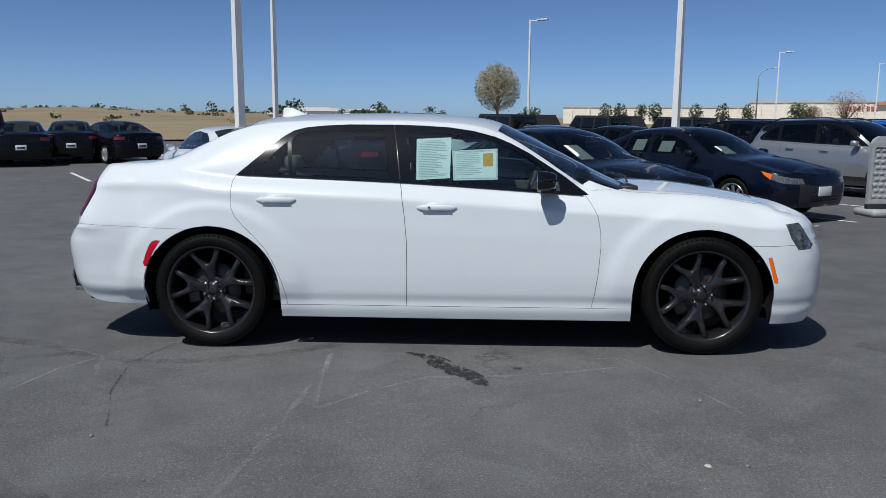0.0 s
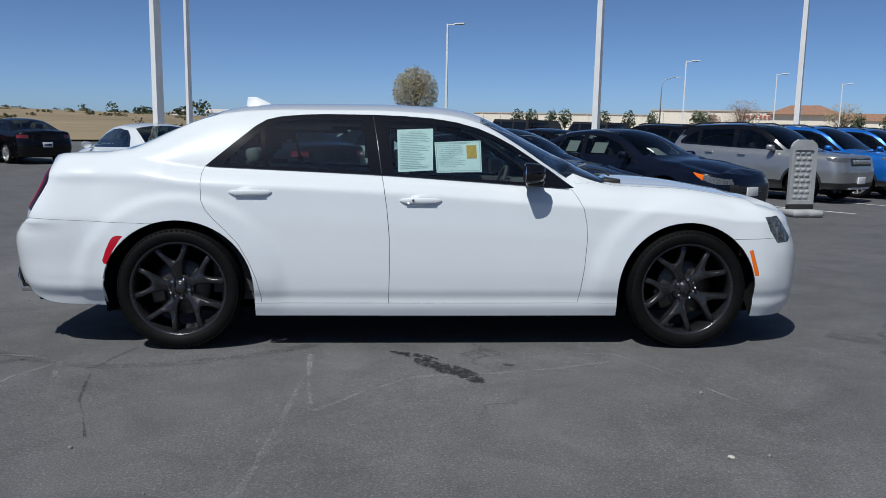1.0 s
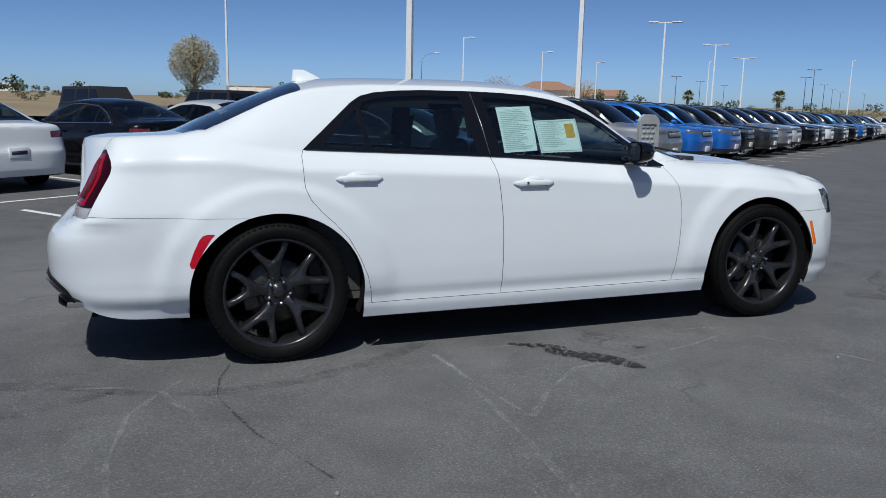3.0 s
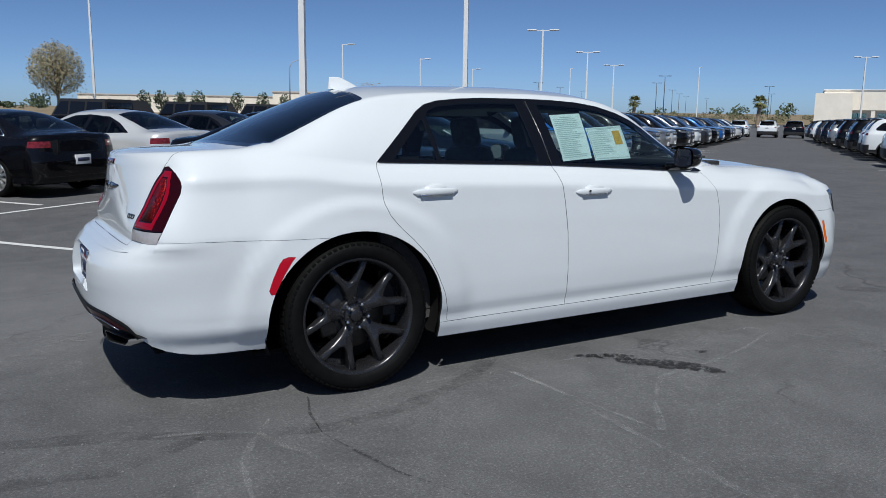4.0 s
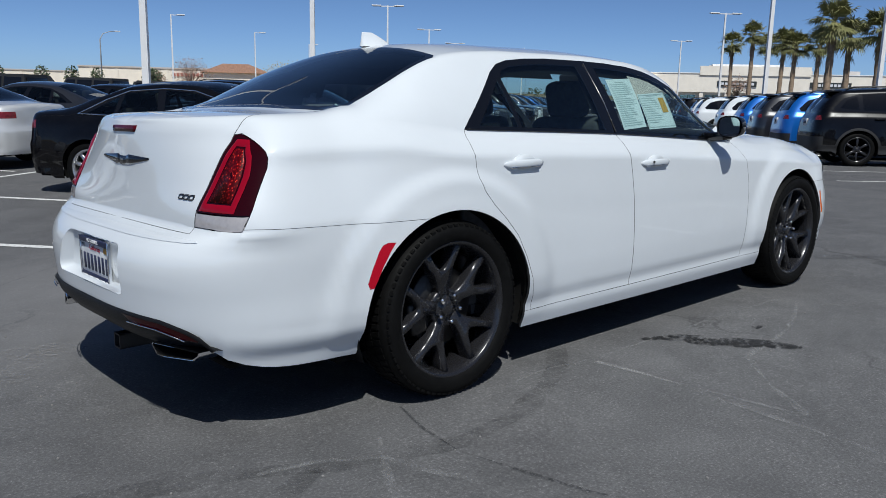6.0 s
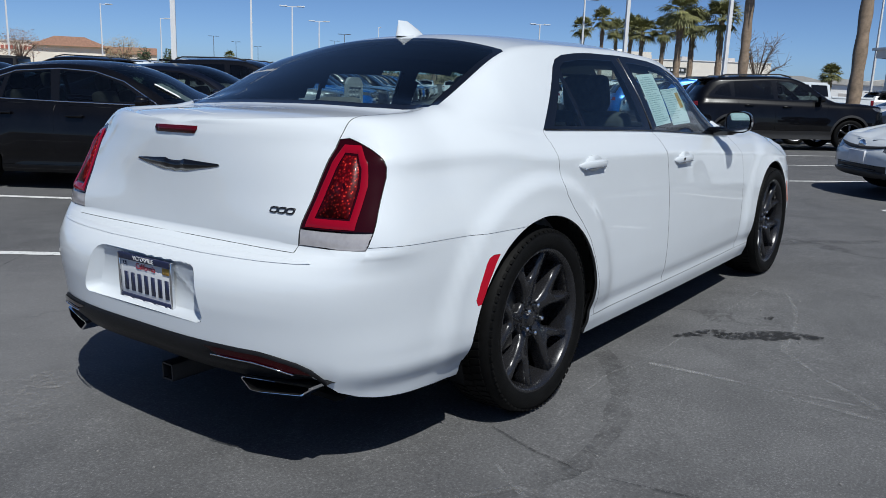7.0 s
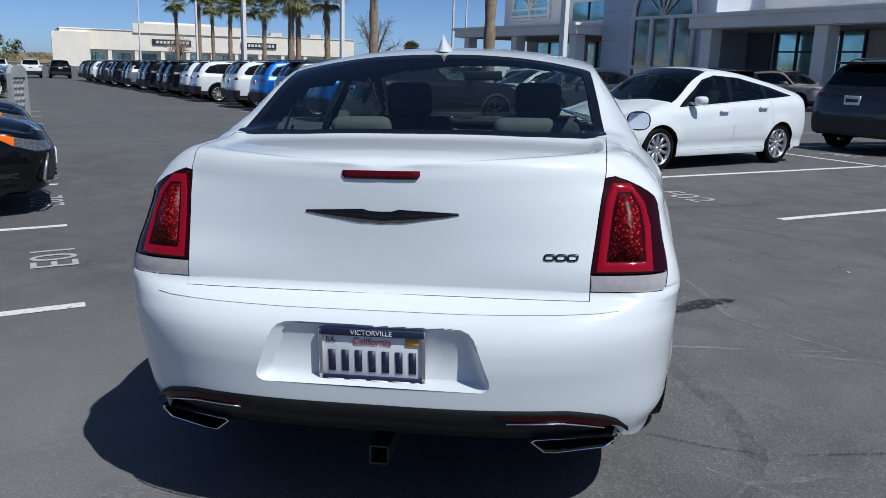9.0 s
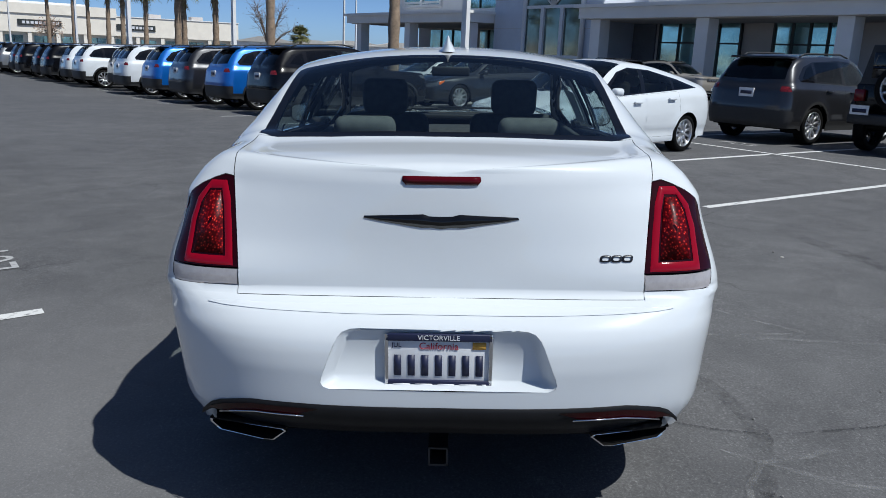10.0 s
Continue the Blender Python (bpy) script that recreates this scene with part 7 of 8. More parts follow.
for k, (pts, w) in enumerate((([(-3.6, -0.5), (-3.09, -0.81), (-2.6, -0.97), (-2.15, -1.2), (-1.8, -1.29), (-1.5, -1.25), (-1.2, -1.14), (-0.95, -1.0), (-0.64, -0.75)], 0.09), ([(-2.31, -1.12), (-2.7, -1.3), (-3.2, -1.2), (-3.8, -0.7)], 0.08),
                              ([(-2.4, -2.6), (-1.2, -3.2), (0.4, -3.4), (2.0, -3.0)], 0.16), ([(2.6, -0.6), (3.4, -1.4), (4.0, -2.6)], 0.15))):
    ob = new("tyre_mark", mesh_of("tyre_mark", strip(pts, w, 0.0035, 0.3, 20 + k), SKID))
    tagged(ob, "dark curved tyre mark on asphalt", "tyre mark", "tyre marks", "structure")
for k, pts in enumerate(([(-1.78, -0.89), (-1.85, -1.11), (-1.88, -1.34), (-1.82, -1.6), (-1.76, -1.83), (-1.68, -1.99), (-1.55, -2.3)], [(2.4, -2.2), (3.6, -3.1), (5.2, -3.0), (6.0, -4.2)], [(-1.3, 3.6), (-2.6, 2.4), (-3.4, 2.2)], [(2.0, 5.2), (3.8, 3.2), (4.4, 1.2)])):
    ob = new("crack", mesh_of("crack", strip(pts, 0.009, 0.0055, 0.8, 40 + k), CRACK))
    tagged(ob, "thin ragged crack in the asphalt", "crack", "cracks", "structure")
for k, pts in enumerate(([(-3.2, 0.30), (-2.87, 0.54), (-2.62, 0.78), (-2.46, 0.90)], [(-3.3, 1.1), (-2.9, 0.95), (-2.55, 0.84)])):
    ob = new("dust_streak", mesh_of("dust_streak", strip(pts, 0.22, 0.005, 0.4, 60 + k), DUST))
    tagged(ob, "pale gritty dust streak on asphalt", "dust", "dust streaks", "structure")
random.seed(11)
GRIT = plain("grey_grit", (0.20, 0.195, 0.19), 0.9)
bm = bmesh.new()
for k in range(420):
    x, y = random.uniform(-5, 4), random.uniform(-4.6, -0.9)
    if k % 3 == 0:
        x, y = random.uniform(-5, -2.6), random.uniform(-2, 3)
    r = random.uniform(0.002, 0.006) * (2.0 if random.random() < 0.04 else 1)
    bmesh.ops.create_icosphere(bm, subdivisions=1, radius=r, matrix=Matrix.Translation((x, y, ground_z(x, y) + r * 0.4)))
grit = new("grit", mesh_of("grit", bm, GRIT))
tagged(grit, "scattered pale grit on the asphalt", "grit", kind="stuff")
scrap = thing("paper_scrap", "small crumpled pale scrap on the asphalt", "litter", m=Matrix.Translation((1.15, -2.56, ground_z(1.15, -2.56) + 0.004)))
bm = bmesh.new()
bmesh.ops.create_icosphere(bm, subdivisions=2, radius=0.016)
for v in bm.verts:
    v.co *= 1 + 0.25 * noise.noise(v.co * 90)
    v.co.z *= 0.35
part("scrap", bm, CONCRETE, scrap)


# ---------------------------------------------------------------- portable panel
def portable_panel():
    x, y = lot(10.05, -2.55)
    root = thing("portable_barrier", "grey moulded plastic barrier panel on rounded feet", "barrier", m=stand(x, y, 8))
    W, H, Z = 0.24, 1.12, 0.20
    bm = bmesh.new()
    o = [(-W, Z), (W, Z), (W, Z + H - 0.12), (W - 0.04, Z + H - 0.05), (W - 0.12, Z + H), (-W + 0.12, Z + H), (-W + 0.04, Z + H - 0.05), (-W, Z + H - 0.12)]
    i = [(-W + 0.06, Z + 0.07), (W - 0.06, Z + 0.07), (W - 0.06, Z + H - 0.20), (W - 0.07, Z + H - 0.19), (W - 0.08, Z + H - 0.18), (-W + 0.08, Z + H - 0.18), (-W + 0.07, Z + H - 0.19), (-W + 0.06, Z + H - 0.20)]
    for h0, sgn in ((0.035, 1), (-0.035, -1)):
        a, b = [bm.verts.new((u, h0, v)) for u, v in o], [bm.verts.new((u, h0, v)) for u, v in i]
        for k in range(8):
            bm.faces.new((a[k], a[(k + 1) % 8], b[(k + 1) % 8], b[k]))
    bm.verts.ensure_lookup_table()
    n = 16
    for base in (0, 8):
        for k in range(8):
            p, q_ = bm.verts[base + k], bm.verts[base + (k + 1) % 8]
            bm.faces.new((p, q_, bm.verts[n + base + (k + 1) % 8], bm.verts[n + base + k]))
    bmesh.ops.recalc_face_normals(bm, faces=bm.faces[:])
    part("frame", bm, GREY_PLASTIC, root, smooth=False)
    for k in range(9):
        z = Z + 0.10 + 0.095 * k
        for j in range(3):
            x0 = -W + 0.075 + 0.105 * j + (0.03 if k % 2 else 0)
            bm = bmesh.new()
            add_box(bm, x0, x0 + 0.085, -0.020, 0.020, z, z + 0.055, 0.008, seg=1)
            part("lattice_block", bm, GREY_PLASTIC, root)
    part("back_web", box(-W + 0.05, W - 0.05, -0.008, 0.008, Z + 0.06, Z + H - 0.17), GREY_PLASTIC, root, smooth=False)
    for x0 in (-0.24, 0.02):
        part("foot", box(x0 - 0.05, x0 + 0.27, -0.30, 0.30, 0.0, 0.12, 0.045), GREY_PLASTIC, root, "rounded grey foot")
    part("bracket", box(-W, W, -0.05, 0.05, 0.11, 0.21, 0.01), BLACK_PLASTIC, root)


portable_panel()


# ---------------------------------------------------------------- light poles
def pole_kind(name, height, arms, mat, r=0.11, label="", square=True, base=True):
    root = thing(name, label, "light pole")
    bm = bmesh.new()
    tube(bm, [(0, 0, -1.4), (0, 0, height * 0.5), (0, 0, height)], [r, r * 0.85, r * 0.62], 4 if square else 10)
    part("shaft", bm, mat, root, smooth=not square)
    if base:
        bm = bmesh.new()
        add_lathe(bm, [(0.001, 0.78), (0.27, 0.78), (0.30, 0.75), (0.30, -1.4)], 24, "z")
        sharp(part("concrete_base", bm, CONCRETE, root, "round concrete base"))
    for a in arms:
        part("arm", box(min(0, a * 1.25), max(0, a * 1.25), -0.035, 0.035, height - 0.10, height - 0.03), mat, root, smooth=False)
        head = part("lamp_head", box(min(a * 0.55, a * 1.35), max(a * 0.55, a * 1.35), -0.17, 0.17, height - 0.06, height + 0.03, 0.02), mat, root, "flat led lamp head")
        part("diffuser", box(min(a * 0.65, a * 1.28), max(a * 0.65, a * 1.28), -0.13, 0.13, height - 0.07, height - 0.055), CONCRETE, head, smooth=False)
    return root


lamp_t = pole_kind("light_pole", 9.0, (1, -1), POLE_WHITE, 0.13, "tall white square light pole with twin lamp heads")
lamp_l = pole_kind("light_pole", 9.0, (1,), POLE_WHITE, 0.12, "tall white light pole with one lamp head")
lamp_s = pole_kind("light_pole", 9.0, (0.3,), POLE_WHITE, 0.12, "slim white pole with a small camera head", base=False)
lamp_d = pole_kind("light_pole", 9.0, (1, -1), POLE_DARK, 0.10, "distant dark light pole with twin lamp heads", False, False)


POLES = [(lamp_t, (6.14, 21.02), 1.15), (lamp_t, (15.97, 27.08), 1.2), (lamp_t, (-6.07, 13.98), 1.1), (lamp_t, (-9.40, 29.43), 1.1), (lamp_t, (21.0, -0.21), 1.1)]
POLES += [(lamp_t, (22.3, 29.9), 0.603), (lamp_t, (29.1, 34.5), 0.543), (lamp_t, (30.6, 33.8), 0.46)]
POLES += [(lamp_l, (17.0, 43.8), 0.593), (lamp_l, (24.1, 46.7), 0.541), (lamp_l, (29.55, 48.5), 0.491)]
POLES += [(lamp_l, (2.22, 42.3), 0.78), (lamp_s, polar(E35, 52.03, 150), 1.0), (lamp_s, polar(E35, 43.47, 146), 1.0)]
POLES += [(lamp_t, polar(E65, 29.02, 46), 0.62), (lamp_t, polar(E65, 31.8, 61), 0.57), (lamp_t, polar(E9, 22.81, 43), 1.1), (lamp_t, polar(E9, 16.24, 43), 1.1), (lamp_s, polar(E9, 8.6, 75), 1.0), (lamp_s, polar(E9, 7.7, 95), 1.0)]
POLES += [(lamp_d, polar(E35, a, 7.7 / math.tan(radians(e))), 1.0) for a, e in ((54.14, 1.96), (52.6, 1.66), (51.08, 1.41), (46.11, 1.99), (45.62, 2.46), (45.02, 1.52), (44.55, 1.26), (44.08, 1.08), (42.73, 0.98), (38.93, 1.77), (38.73, 1.29))]
for kind, (x, y), sc in POLES:
    ob = copy_thing(kind, Matrix.Translation((x, y, 0)) @ pose(0, 0, 0, 0, 0, -40 if kind is not lamp_l else -20))
    ob.scale = (sc, sc, sc)
    tagged(ob, group="light poles")
for o in (lamp_t, lamp_l, lamp_s, lamp_d):
    for c in list(o.children_recursive) + [o]:
        bpy.data.objects.remove(c)
x, y = polar(E0, 72.8, 140)
street = thing("street_lamp", "slim grey street lamp with a curved arm", "street lamp", m=Matrix.Translation((x, y, 0)))
bm = bmesh.new()
tube(bm, [(0, 0, 0), (0, 0, 8.0), (0.5, 0, 8.9), (1.6, 0, 9.3), (2.6, 0, 9.4)], [0.13, 0.09, 0.07, 0.06, 0.06], 8)
part("shaft", bm, GREY_PLASTIC, street)
part("lamp_head", box(2.3, 3.2, -0.15, 0.15, 9.3, 9.45, 0.04), POLE_WHITE, street)


# ---------------------------------------------------------------- plants
def palm(name, x, y, height, seed, trunk_r=0.22, dense=60):
    random.seed(seed)
    z0 = ground_z(x, y)
    height -= z0
    root = thing(name, "tall fan palm with a shaggy trunk and green crown", "palm tree", "palms along the lot", Matrix.Translation((x, y, z0)))
    lean = random.uniform(-0.25, 0.25)
    bm = bmesh.new()
    n = 14
    pts = [(lean * (k / n) ** 2, 0, height * k / n) for k in range(n + 1)]
    tube(bm, pts, [trunk_r * (1.25 - 0.35 * k / n) * (1.12 if k % 2 else 0.94) for k in range(n + 1)], 10)
    part("trunk", bm, BARK, root)
    bm = bmesh.new()
    top = Vector((lean, 0, height))
    for k in range(26):
        a, z = random.uniform(0, 6.28), height - random.uniform(0.1, 1.3)
        u = Vector((math.cos(a), math.sin(a), 0))
        w = Vector((-u.y, u.x, 0)) * random.uniform(0.05, 0.10)
        base = Vector((lean, 0, z)) + u * trunk_r * 0.8
        tip = base + u * random.uniform(0.12, 0.4) - Vector((0, 0, random.uniform(0.5, 0.95)))
        bm.faces.new([bm.verts.new(v) for v in (base + w, base - w, tip)])
    part("dry_skirt", bm, FROND_DRY, root, "hanging dry brown fronds", smooth=False)
    bm = bmesh.new()
    for k in range(dense):
        a = 2.399 * k + random.uniform(-0.3, 0.3)
        up = random.uniform(-0.75, 1.15) if k > 6 else random.uniform(0.9, 1.4)
        u = Vector((math.cos(a) * math.cos(up), math.sin(a) * math.cos(up), math.sin(up)))
        side = Vector((-math.sin(a), math.cos(a), 0))
        stalk = top + u * random.uniform(0.55, 0.85)
        w = 0.018
        bm.faces.new([bm.verts.new(v) for v in (top + side * w, top - side * w, stalk - side * w, stalk + side * w)])
        nrm = side.cross(u).normalized()
        for j in range(13):
            f = (j - 6) / 6
            ang = f * 1.35
            dirn = u * math.cos(ang) + side * math.sin(ang)
            ln = random.uniform(0.75, 1.05) * (1 - 0.25 * abs(f))
            droop = nrm * 0.0 - Vector((0, 0, random.uniform(0.10, 0.32)))
            mid, tip = stalk + dirn * ln * 0.6, stalk + dirn * ln + droop
            wd = (dirn.cross(nrm)).normalized() * 0.045
            vs = [bm.verts.new(v) for v in (stalk, mid + wd, tip, mid - wd)]
            bm.faces.new(vs)
    part("crown", bm, FROND, root, smooth=False)


for k, (a, d, h) in enumerate(((28.64, 95, 7.0), (27.41, 85, 7.2), (26.4, 92, 6.6), (25.55, 80, 6.2), (24.83, 75, 5.6), (23.43, 75, 5.7), (22.6, 50, 5.4), (21.61, 60, 5.3), (19.86, 55, 5.3), (18.72, 31, 6.4))):
    x, y = polar(E65, a, d)
    palm("palm_tree", x, y, h, 100 + k, 0.175 if d > 35 else 0.145)
x, y = polar(E9, 6.06, 23)
palm("palm_tree", x, y, 6.3, 140, 0.14)
for k, (a, d, h) in enumerate(((53.3, 190, 3.6), (47.59, 170, 3.4), (39.57, 150, 3.2))):
    x, y = polar(E35, a, d)
    palm("palm_tree", x, y, h, 150 + k, 0.3)

x, y = polar(E75, 12.15, 110)
palm("palm_tree", x, y, 3.0, 160, 0.2, 90)


def leafy_tree(name, label, x, y, trunk_h, crown_r, crown_h, seed, leaf, count=1500, leaf_size=0.10, dense=0.5, twigs=3, limb=0.035):
    random.seed(seed)
    root = thing(name, label, "tree", m=Matrix.Translation((x, y, 0)))
    bm = bmesh.new()
    mid = Vector((0, 0, trunk_h))
    tube(bm, [(0, 0, -1.3), (0.05, 0.03, trunk_h * 0.5), mid], [crown_r * 0.09, crown_r * 0.07, crown_r * 0.055], 8)
    tips = []
    for k in range(16):
        a, e = 2.399 * k, random.uniform(0.25, 1.35)
        d = Vector((math.cos(a) * math.cos(e), math.sin(a) * math.cos(e), math.sin(e)))
        tip = mid + Vector((d.x * crown_r, d.y * crown_r, d.z * crown_h)) * random.uniform(0.7, 0.95)
        tube(bm, [mid - Vector((0, 0, 0.2)), (mid + tip) / 2 + Vector((0, 0, 0.08)), tip], [crown_r * limb, crown_r * limb * 0.57, crown_r * limb * 0.17], 5)
        tips.append(tip)
        for j in range(twigs):
            p = mid + (tip - mid) * random.uniform(0.4, 0.9)
            q_ = p + Vector((random.uniform(-1, 1), random.uniform(-1, 1), random.uniform(-0.2, 1))) * crown_r * 0.35
            tube(bm, [p, q_], [crown_r * limb * 0.34, crown_r * limb * 0.11], 4)
            tips.append(q_)
    part("trunk", bm, TWIG, root)
    bm = bmesh.new()
    for k in range(count):
        t = random.choice(tips)
        p = t + Vector((random.gauss(0, 1), random.gauss(0, 1), random.gauss(0, 1))) * crown_r * 0.15
        if random.random() < dense:
            v = Vector((random.gauss(0, 1), random.gauss(0, 1), random.gauss(0, 1))).normalized() * random.uniform(0.55, 1.0) ** 0.5
            p = mid + Vector((v.x * crown_r, v.y * crown_r, crown_h * 0.45 + v.z * crown_h * 0.55))
        u = Vector((random.gauss(0, 1), random.gauss(0, 1), random.gauss(0, 1))).normalized()
        w = u.orthogonal().normalized()
        s = leaf_size * random.uniform(0.6, 1.3)
        bm.faces.new([bm.verts.new(p + q_) for q_ in (u * s, w * s * 0.6, -u * s, -w * s * 0.6)])
    part("crown", bm, leaf, root, smooth=False)


x, y = polar(E0, 90.13, 47)
leafy_tree("round_tree", "round pale green tree with a short trunk", x, y, 2.0, 1.36, 2.45, 31, LEAF, 9000, 0.046)
for k, (a, d) in enumerate(((82.6, 118), (81.6, 112), (80.2, 125), (79.3, 110), (76.6, 120), (74.9, 118), (73.3, 126), (70.4, 112), (69.9, 120), (60.6, 115), (58.9, 122))):
    x, y = polar(E0, a, d)
    leafy_tree("young_tree", "young dark pine beside the far wall", x, y, 0.9, 1.0, 2.6, 60 + k, LEAF_DARK, 420, 0.16, 0.4)
for k, (a, d, r, m) in enumerate(((67.3, 130, 2.9, LEAF_BARE), (61.3, 135, 2.8, FROND_DRY), (69.2, 150, 1.6, LEAF_BARE))):
    x, y = polar((-0.18, -5.6), a, d)
    leafy_tree("bare_tree", "reddish bare tree in front of the store", x, y, 1.2, r, r * 1.5, 80 + k, m, 1600, 0.10, 0.4)
x, y = polar(E75, 16.0, 40)
leafy_tree("bare_tree", "leafless grey tree behind the parked cars", x, y, 1.55, 1.75, 2.7, 91, TWIG, 60, 0.04, 0.0, 12, 0.017)
x, y = polar(E9, 27.0, 120)
leafy_tree("bare_tree", "pinkish bare tree before the low building", x, y, 1.4, 2.0, 2.8, 92, LEAF_BARE, 700, 0.10, 0.3)


# ---------------------------------------------------------------- buildings
def wall_box(name, root, x0, x1, y0, y1, z0, z1, mat, bevel=0.0, label=""):
    return part(name, box(x0, x1, y0, y1, z0, z1, bevel), mat, root, label, smooth=False)


# low rental building at the end of the aisle
rental = thing("low_building", "long low tan stucco building with dark sign boards", "building", m=pose(138, 95.3, 0, 0, 0, 35.7) @ Matrix.Translation((0, -96, 0)))
wall_box("wall", rental, 0.0, 34, 37, 96, 2.2, 5.9, STUCCO_TAN)
wall_box("back_wall", rental, 1.2, 34, 37.5, 95.5, -2.4, 2.2, STUCCO_TAN)
wall_box("parapet", rental, -0.25, 0.6, 62, 83, 5.6, 7.4, STUCCO_TAN)
wall_box("roof_box", rental, 6, 14, 66, 80, 5.9, 8.0, STUCCO_WHITE)
wall_box("wing", rental, -2.5, 0.4, 91, 97.5, -2.4, 5.3, STUCCO_TAN)
wall_box("coping", rental, -0.15, 34.1, 36.9, 96.1, 5.9, 6.05, STUCCO_WHITE)
for k in range(11):
    wall_box("column", rental, 0.1, 0.7, 38 + 4.9 * k, 38.7 + 4.9 * k, -2.4, 2.2, STUCCO_TAN)
    w = wall_box("shop_window", rental, 1.1, 1.25, 39.4 + 4.9 * k, 42.4 + 4.9 * k, -0.4, 1.6, SHOP_GLASS)
    wall_box("mullion", w, 1.03, 1.12, 40.85 + 4.9 * k, 40.95 + 4.9 * k, -0.4, 1.6, SIGN_DARK)
for y0, w_, c in ((72.0, 7.5, 0), (54.5, 7.5, 1)):
    sg = wall_box("sign_board", rental, -0.2, 0.05, y0, y0 + w_, 3.4, 4.5, SIGN_DARK, 0, "dark sign board")
    for j in range(9):
        wall_box("bar", sg, -0.26, -0.18, y0 + 0.5 + 0.72 * j, y0 + 1.0 + 0.72 * j, 3.7, 4.2, PLATE_WHITE)
for k in range(3):
    wall_box("roof_unit", rental, 8, 10, 42 + 9 * k, 44.5 + 9 * k, 5.9, 7.0, SHADE_WALL)

# low pale sheds beyond the lot
for az, dist, wide, high, turn in ((14.2, 135, 9, 2.6, 10), (11.3, 150, 11, 2.5, 16), (8.6, 160, 14, 2.8, 20), (5.0, 150, 12, 2.7, 14)):
    x, y = polar(E75, az, dist)
    shed = thing("far_shed", "distant pale low shed with a shallow roof", "building", "sheds beyond the lot", pose(x, y, 0, 0, 0, turn))
    wall_box("wall", shed, -3, 3, -wide / 2, wide / 2, -3.0, high - 0.5, STUCCO_WHITE)
    bm = bmesh.new()
    add_prism(bm, [(-wide / 2 - 0.4, high - 0.5), (-wide * 0.12, high + 0.35), (wide * 0.12, high + 0.35), (wide / 2 + 0.4, high - 0.5)], -3.4, 3.4, lambda u, v, h: (h, u, v))
    bmesh.ops.recalc_face_normals(bm, faces=bm.faces[:])
    part("roof", bm, CONCRETE, shed, smooth=False)
    wall_box("door", shed, -3.06, -2.98, -1.2, 1.2, -3.0, 0.6, SHADE_WALL)

# showroom along the far side: axis u along the aisle, v out towards it
SHOW = Matrix.Translation((*lot(0, 34.5), 0)) @ pose(0, 0, 0, 0, 0, 35.7)
show = thing("showroom", "large pale stucco car showroom with a blue-grey entrance tower", "building", m=SHOW)
wall_box("wall", show, 39.5, 58, -8, -0.4, 4.2, 12, STUCCO_WHITE)
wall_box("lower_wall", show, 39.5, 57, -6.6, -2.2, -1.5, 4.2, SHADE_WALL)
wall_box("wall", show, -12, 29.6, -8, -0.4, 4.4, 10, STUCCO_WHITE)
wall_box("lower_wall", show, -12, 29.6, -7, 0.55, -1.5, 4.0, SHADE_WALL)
tower = wall_box("entrance_tower", show, 29.6, 39.5, -8, 3.2, -1.5, 12.5, PANEL_BLUE, 0, "blue-grey panelled entrance tower")
for k in range(6):
    wall_box("panel_joint", tower, 29.59, 39.51, 3.19, 3.215, 1.4 + 1.8 * k, 1.43 + 1.8 * k, SHADE_WALL)


def arched_window(root, u0, u1, v, z0, z1, glass, frame_mat, cols=3):
    """A tall window under a round arch, with frame and glazing bars."""
    r, cu = (u1 - u0) / 2, (u0 + u1) / 2
    outline = [(u0, z0), (u1, z0)] + [(cu + r * math.cos(a), z1 + r * math.sin(a)) for a in [math.pi * k / 24 for k in range(25)]]
    bm = bmesh.new()
    add_prism(bm, outline, v, v + 0.05, lambda u, w, h: (u, h, w))
    bmesh.ops.recalc_face_normals(bm, faces=bm.faces[:])
    pane = part("arched_window", bm, glass, root, "tall arched window", smooth=False)
    bm = bmesh.new()
    tube(bm, [(u, v + 0.10, w) for u, w in outline + [outline[0]]], 0.16, 6)
    part("window_frame", bm, frame_mat, pane)
    for k in range(1, cols):
        u = u0 + (u1 - u0) * k / cols
        part("mullion", box(u - 0.14, u + 0.14, v + 0.02, v + 0.2, z0, z1), frame_mat, pane, smooth=False)
    for z in (z0 + (z1 - z0) * 0.35, z1):
        part("transom", box(u0, u1, v + 0.02, v + 0.16, z - 0.09, z + 0.09), frame_mat, pane, smooth=False)
    for a in (40, 65, 90, 115, 140):
        bm = bmesh.new()
        tube(bm, [(cu, v + 0.1, z1), (cu + r * math.cos(radians(a)), v + 0.1, z1 + r * math.sin(radians(a)))], 0.07, 5)
        part("fan_bar", bm, frame_mat, pane)


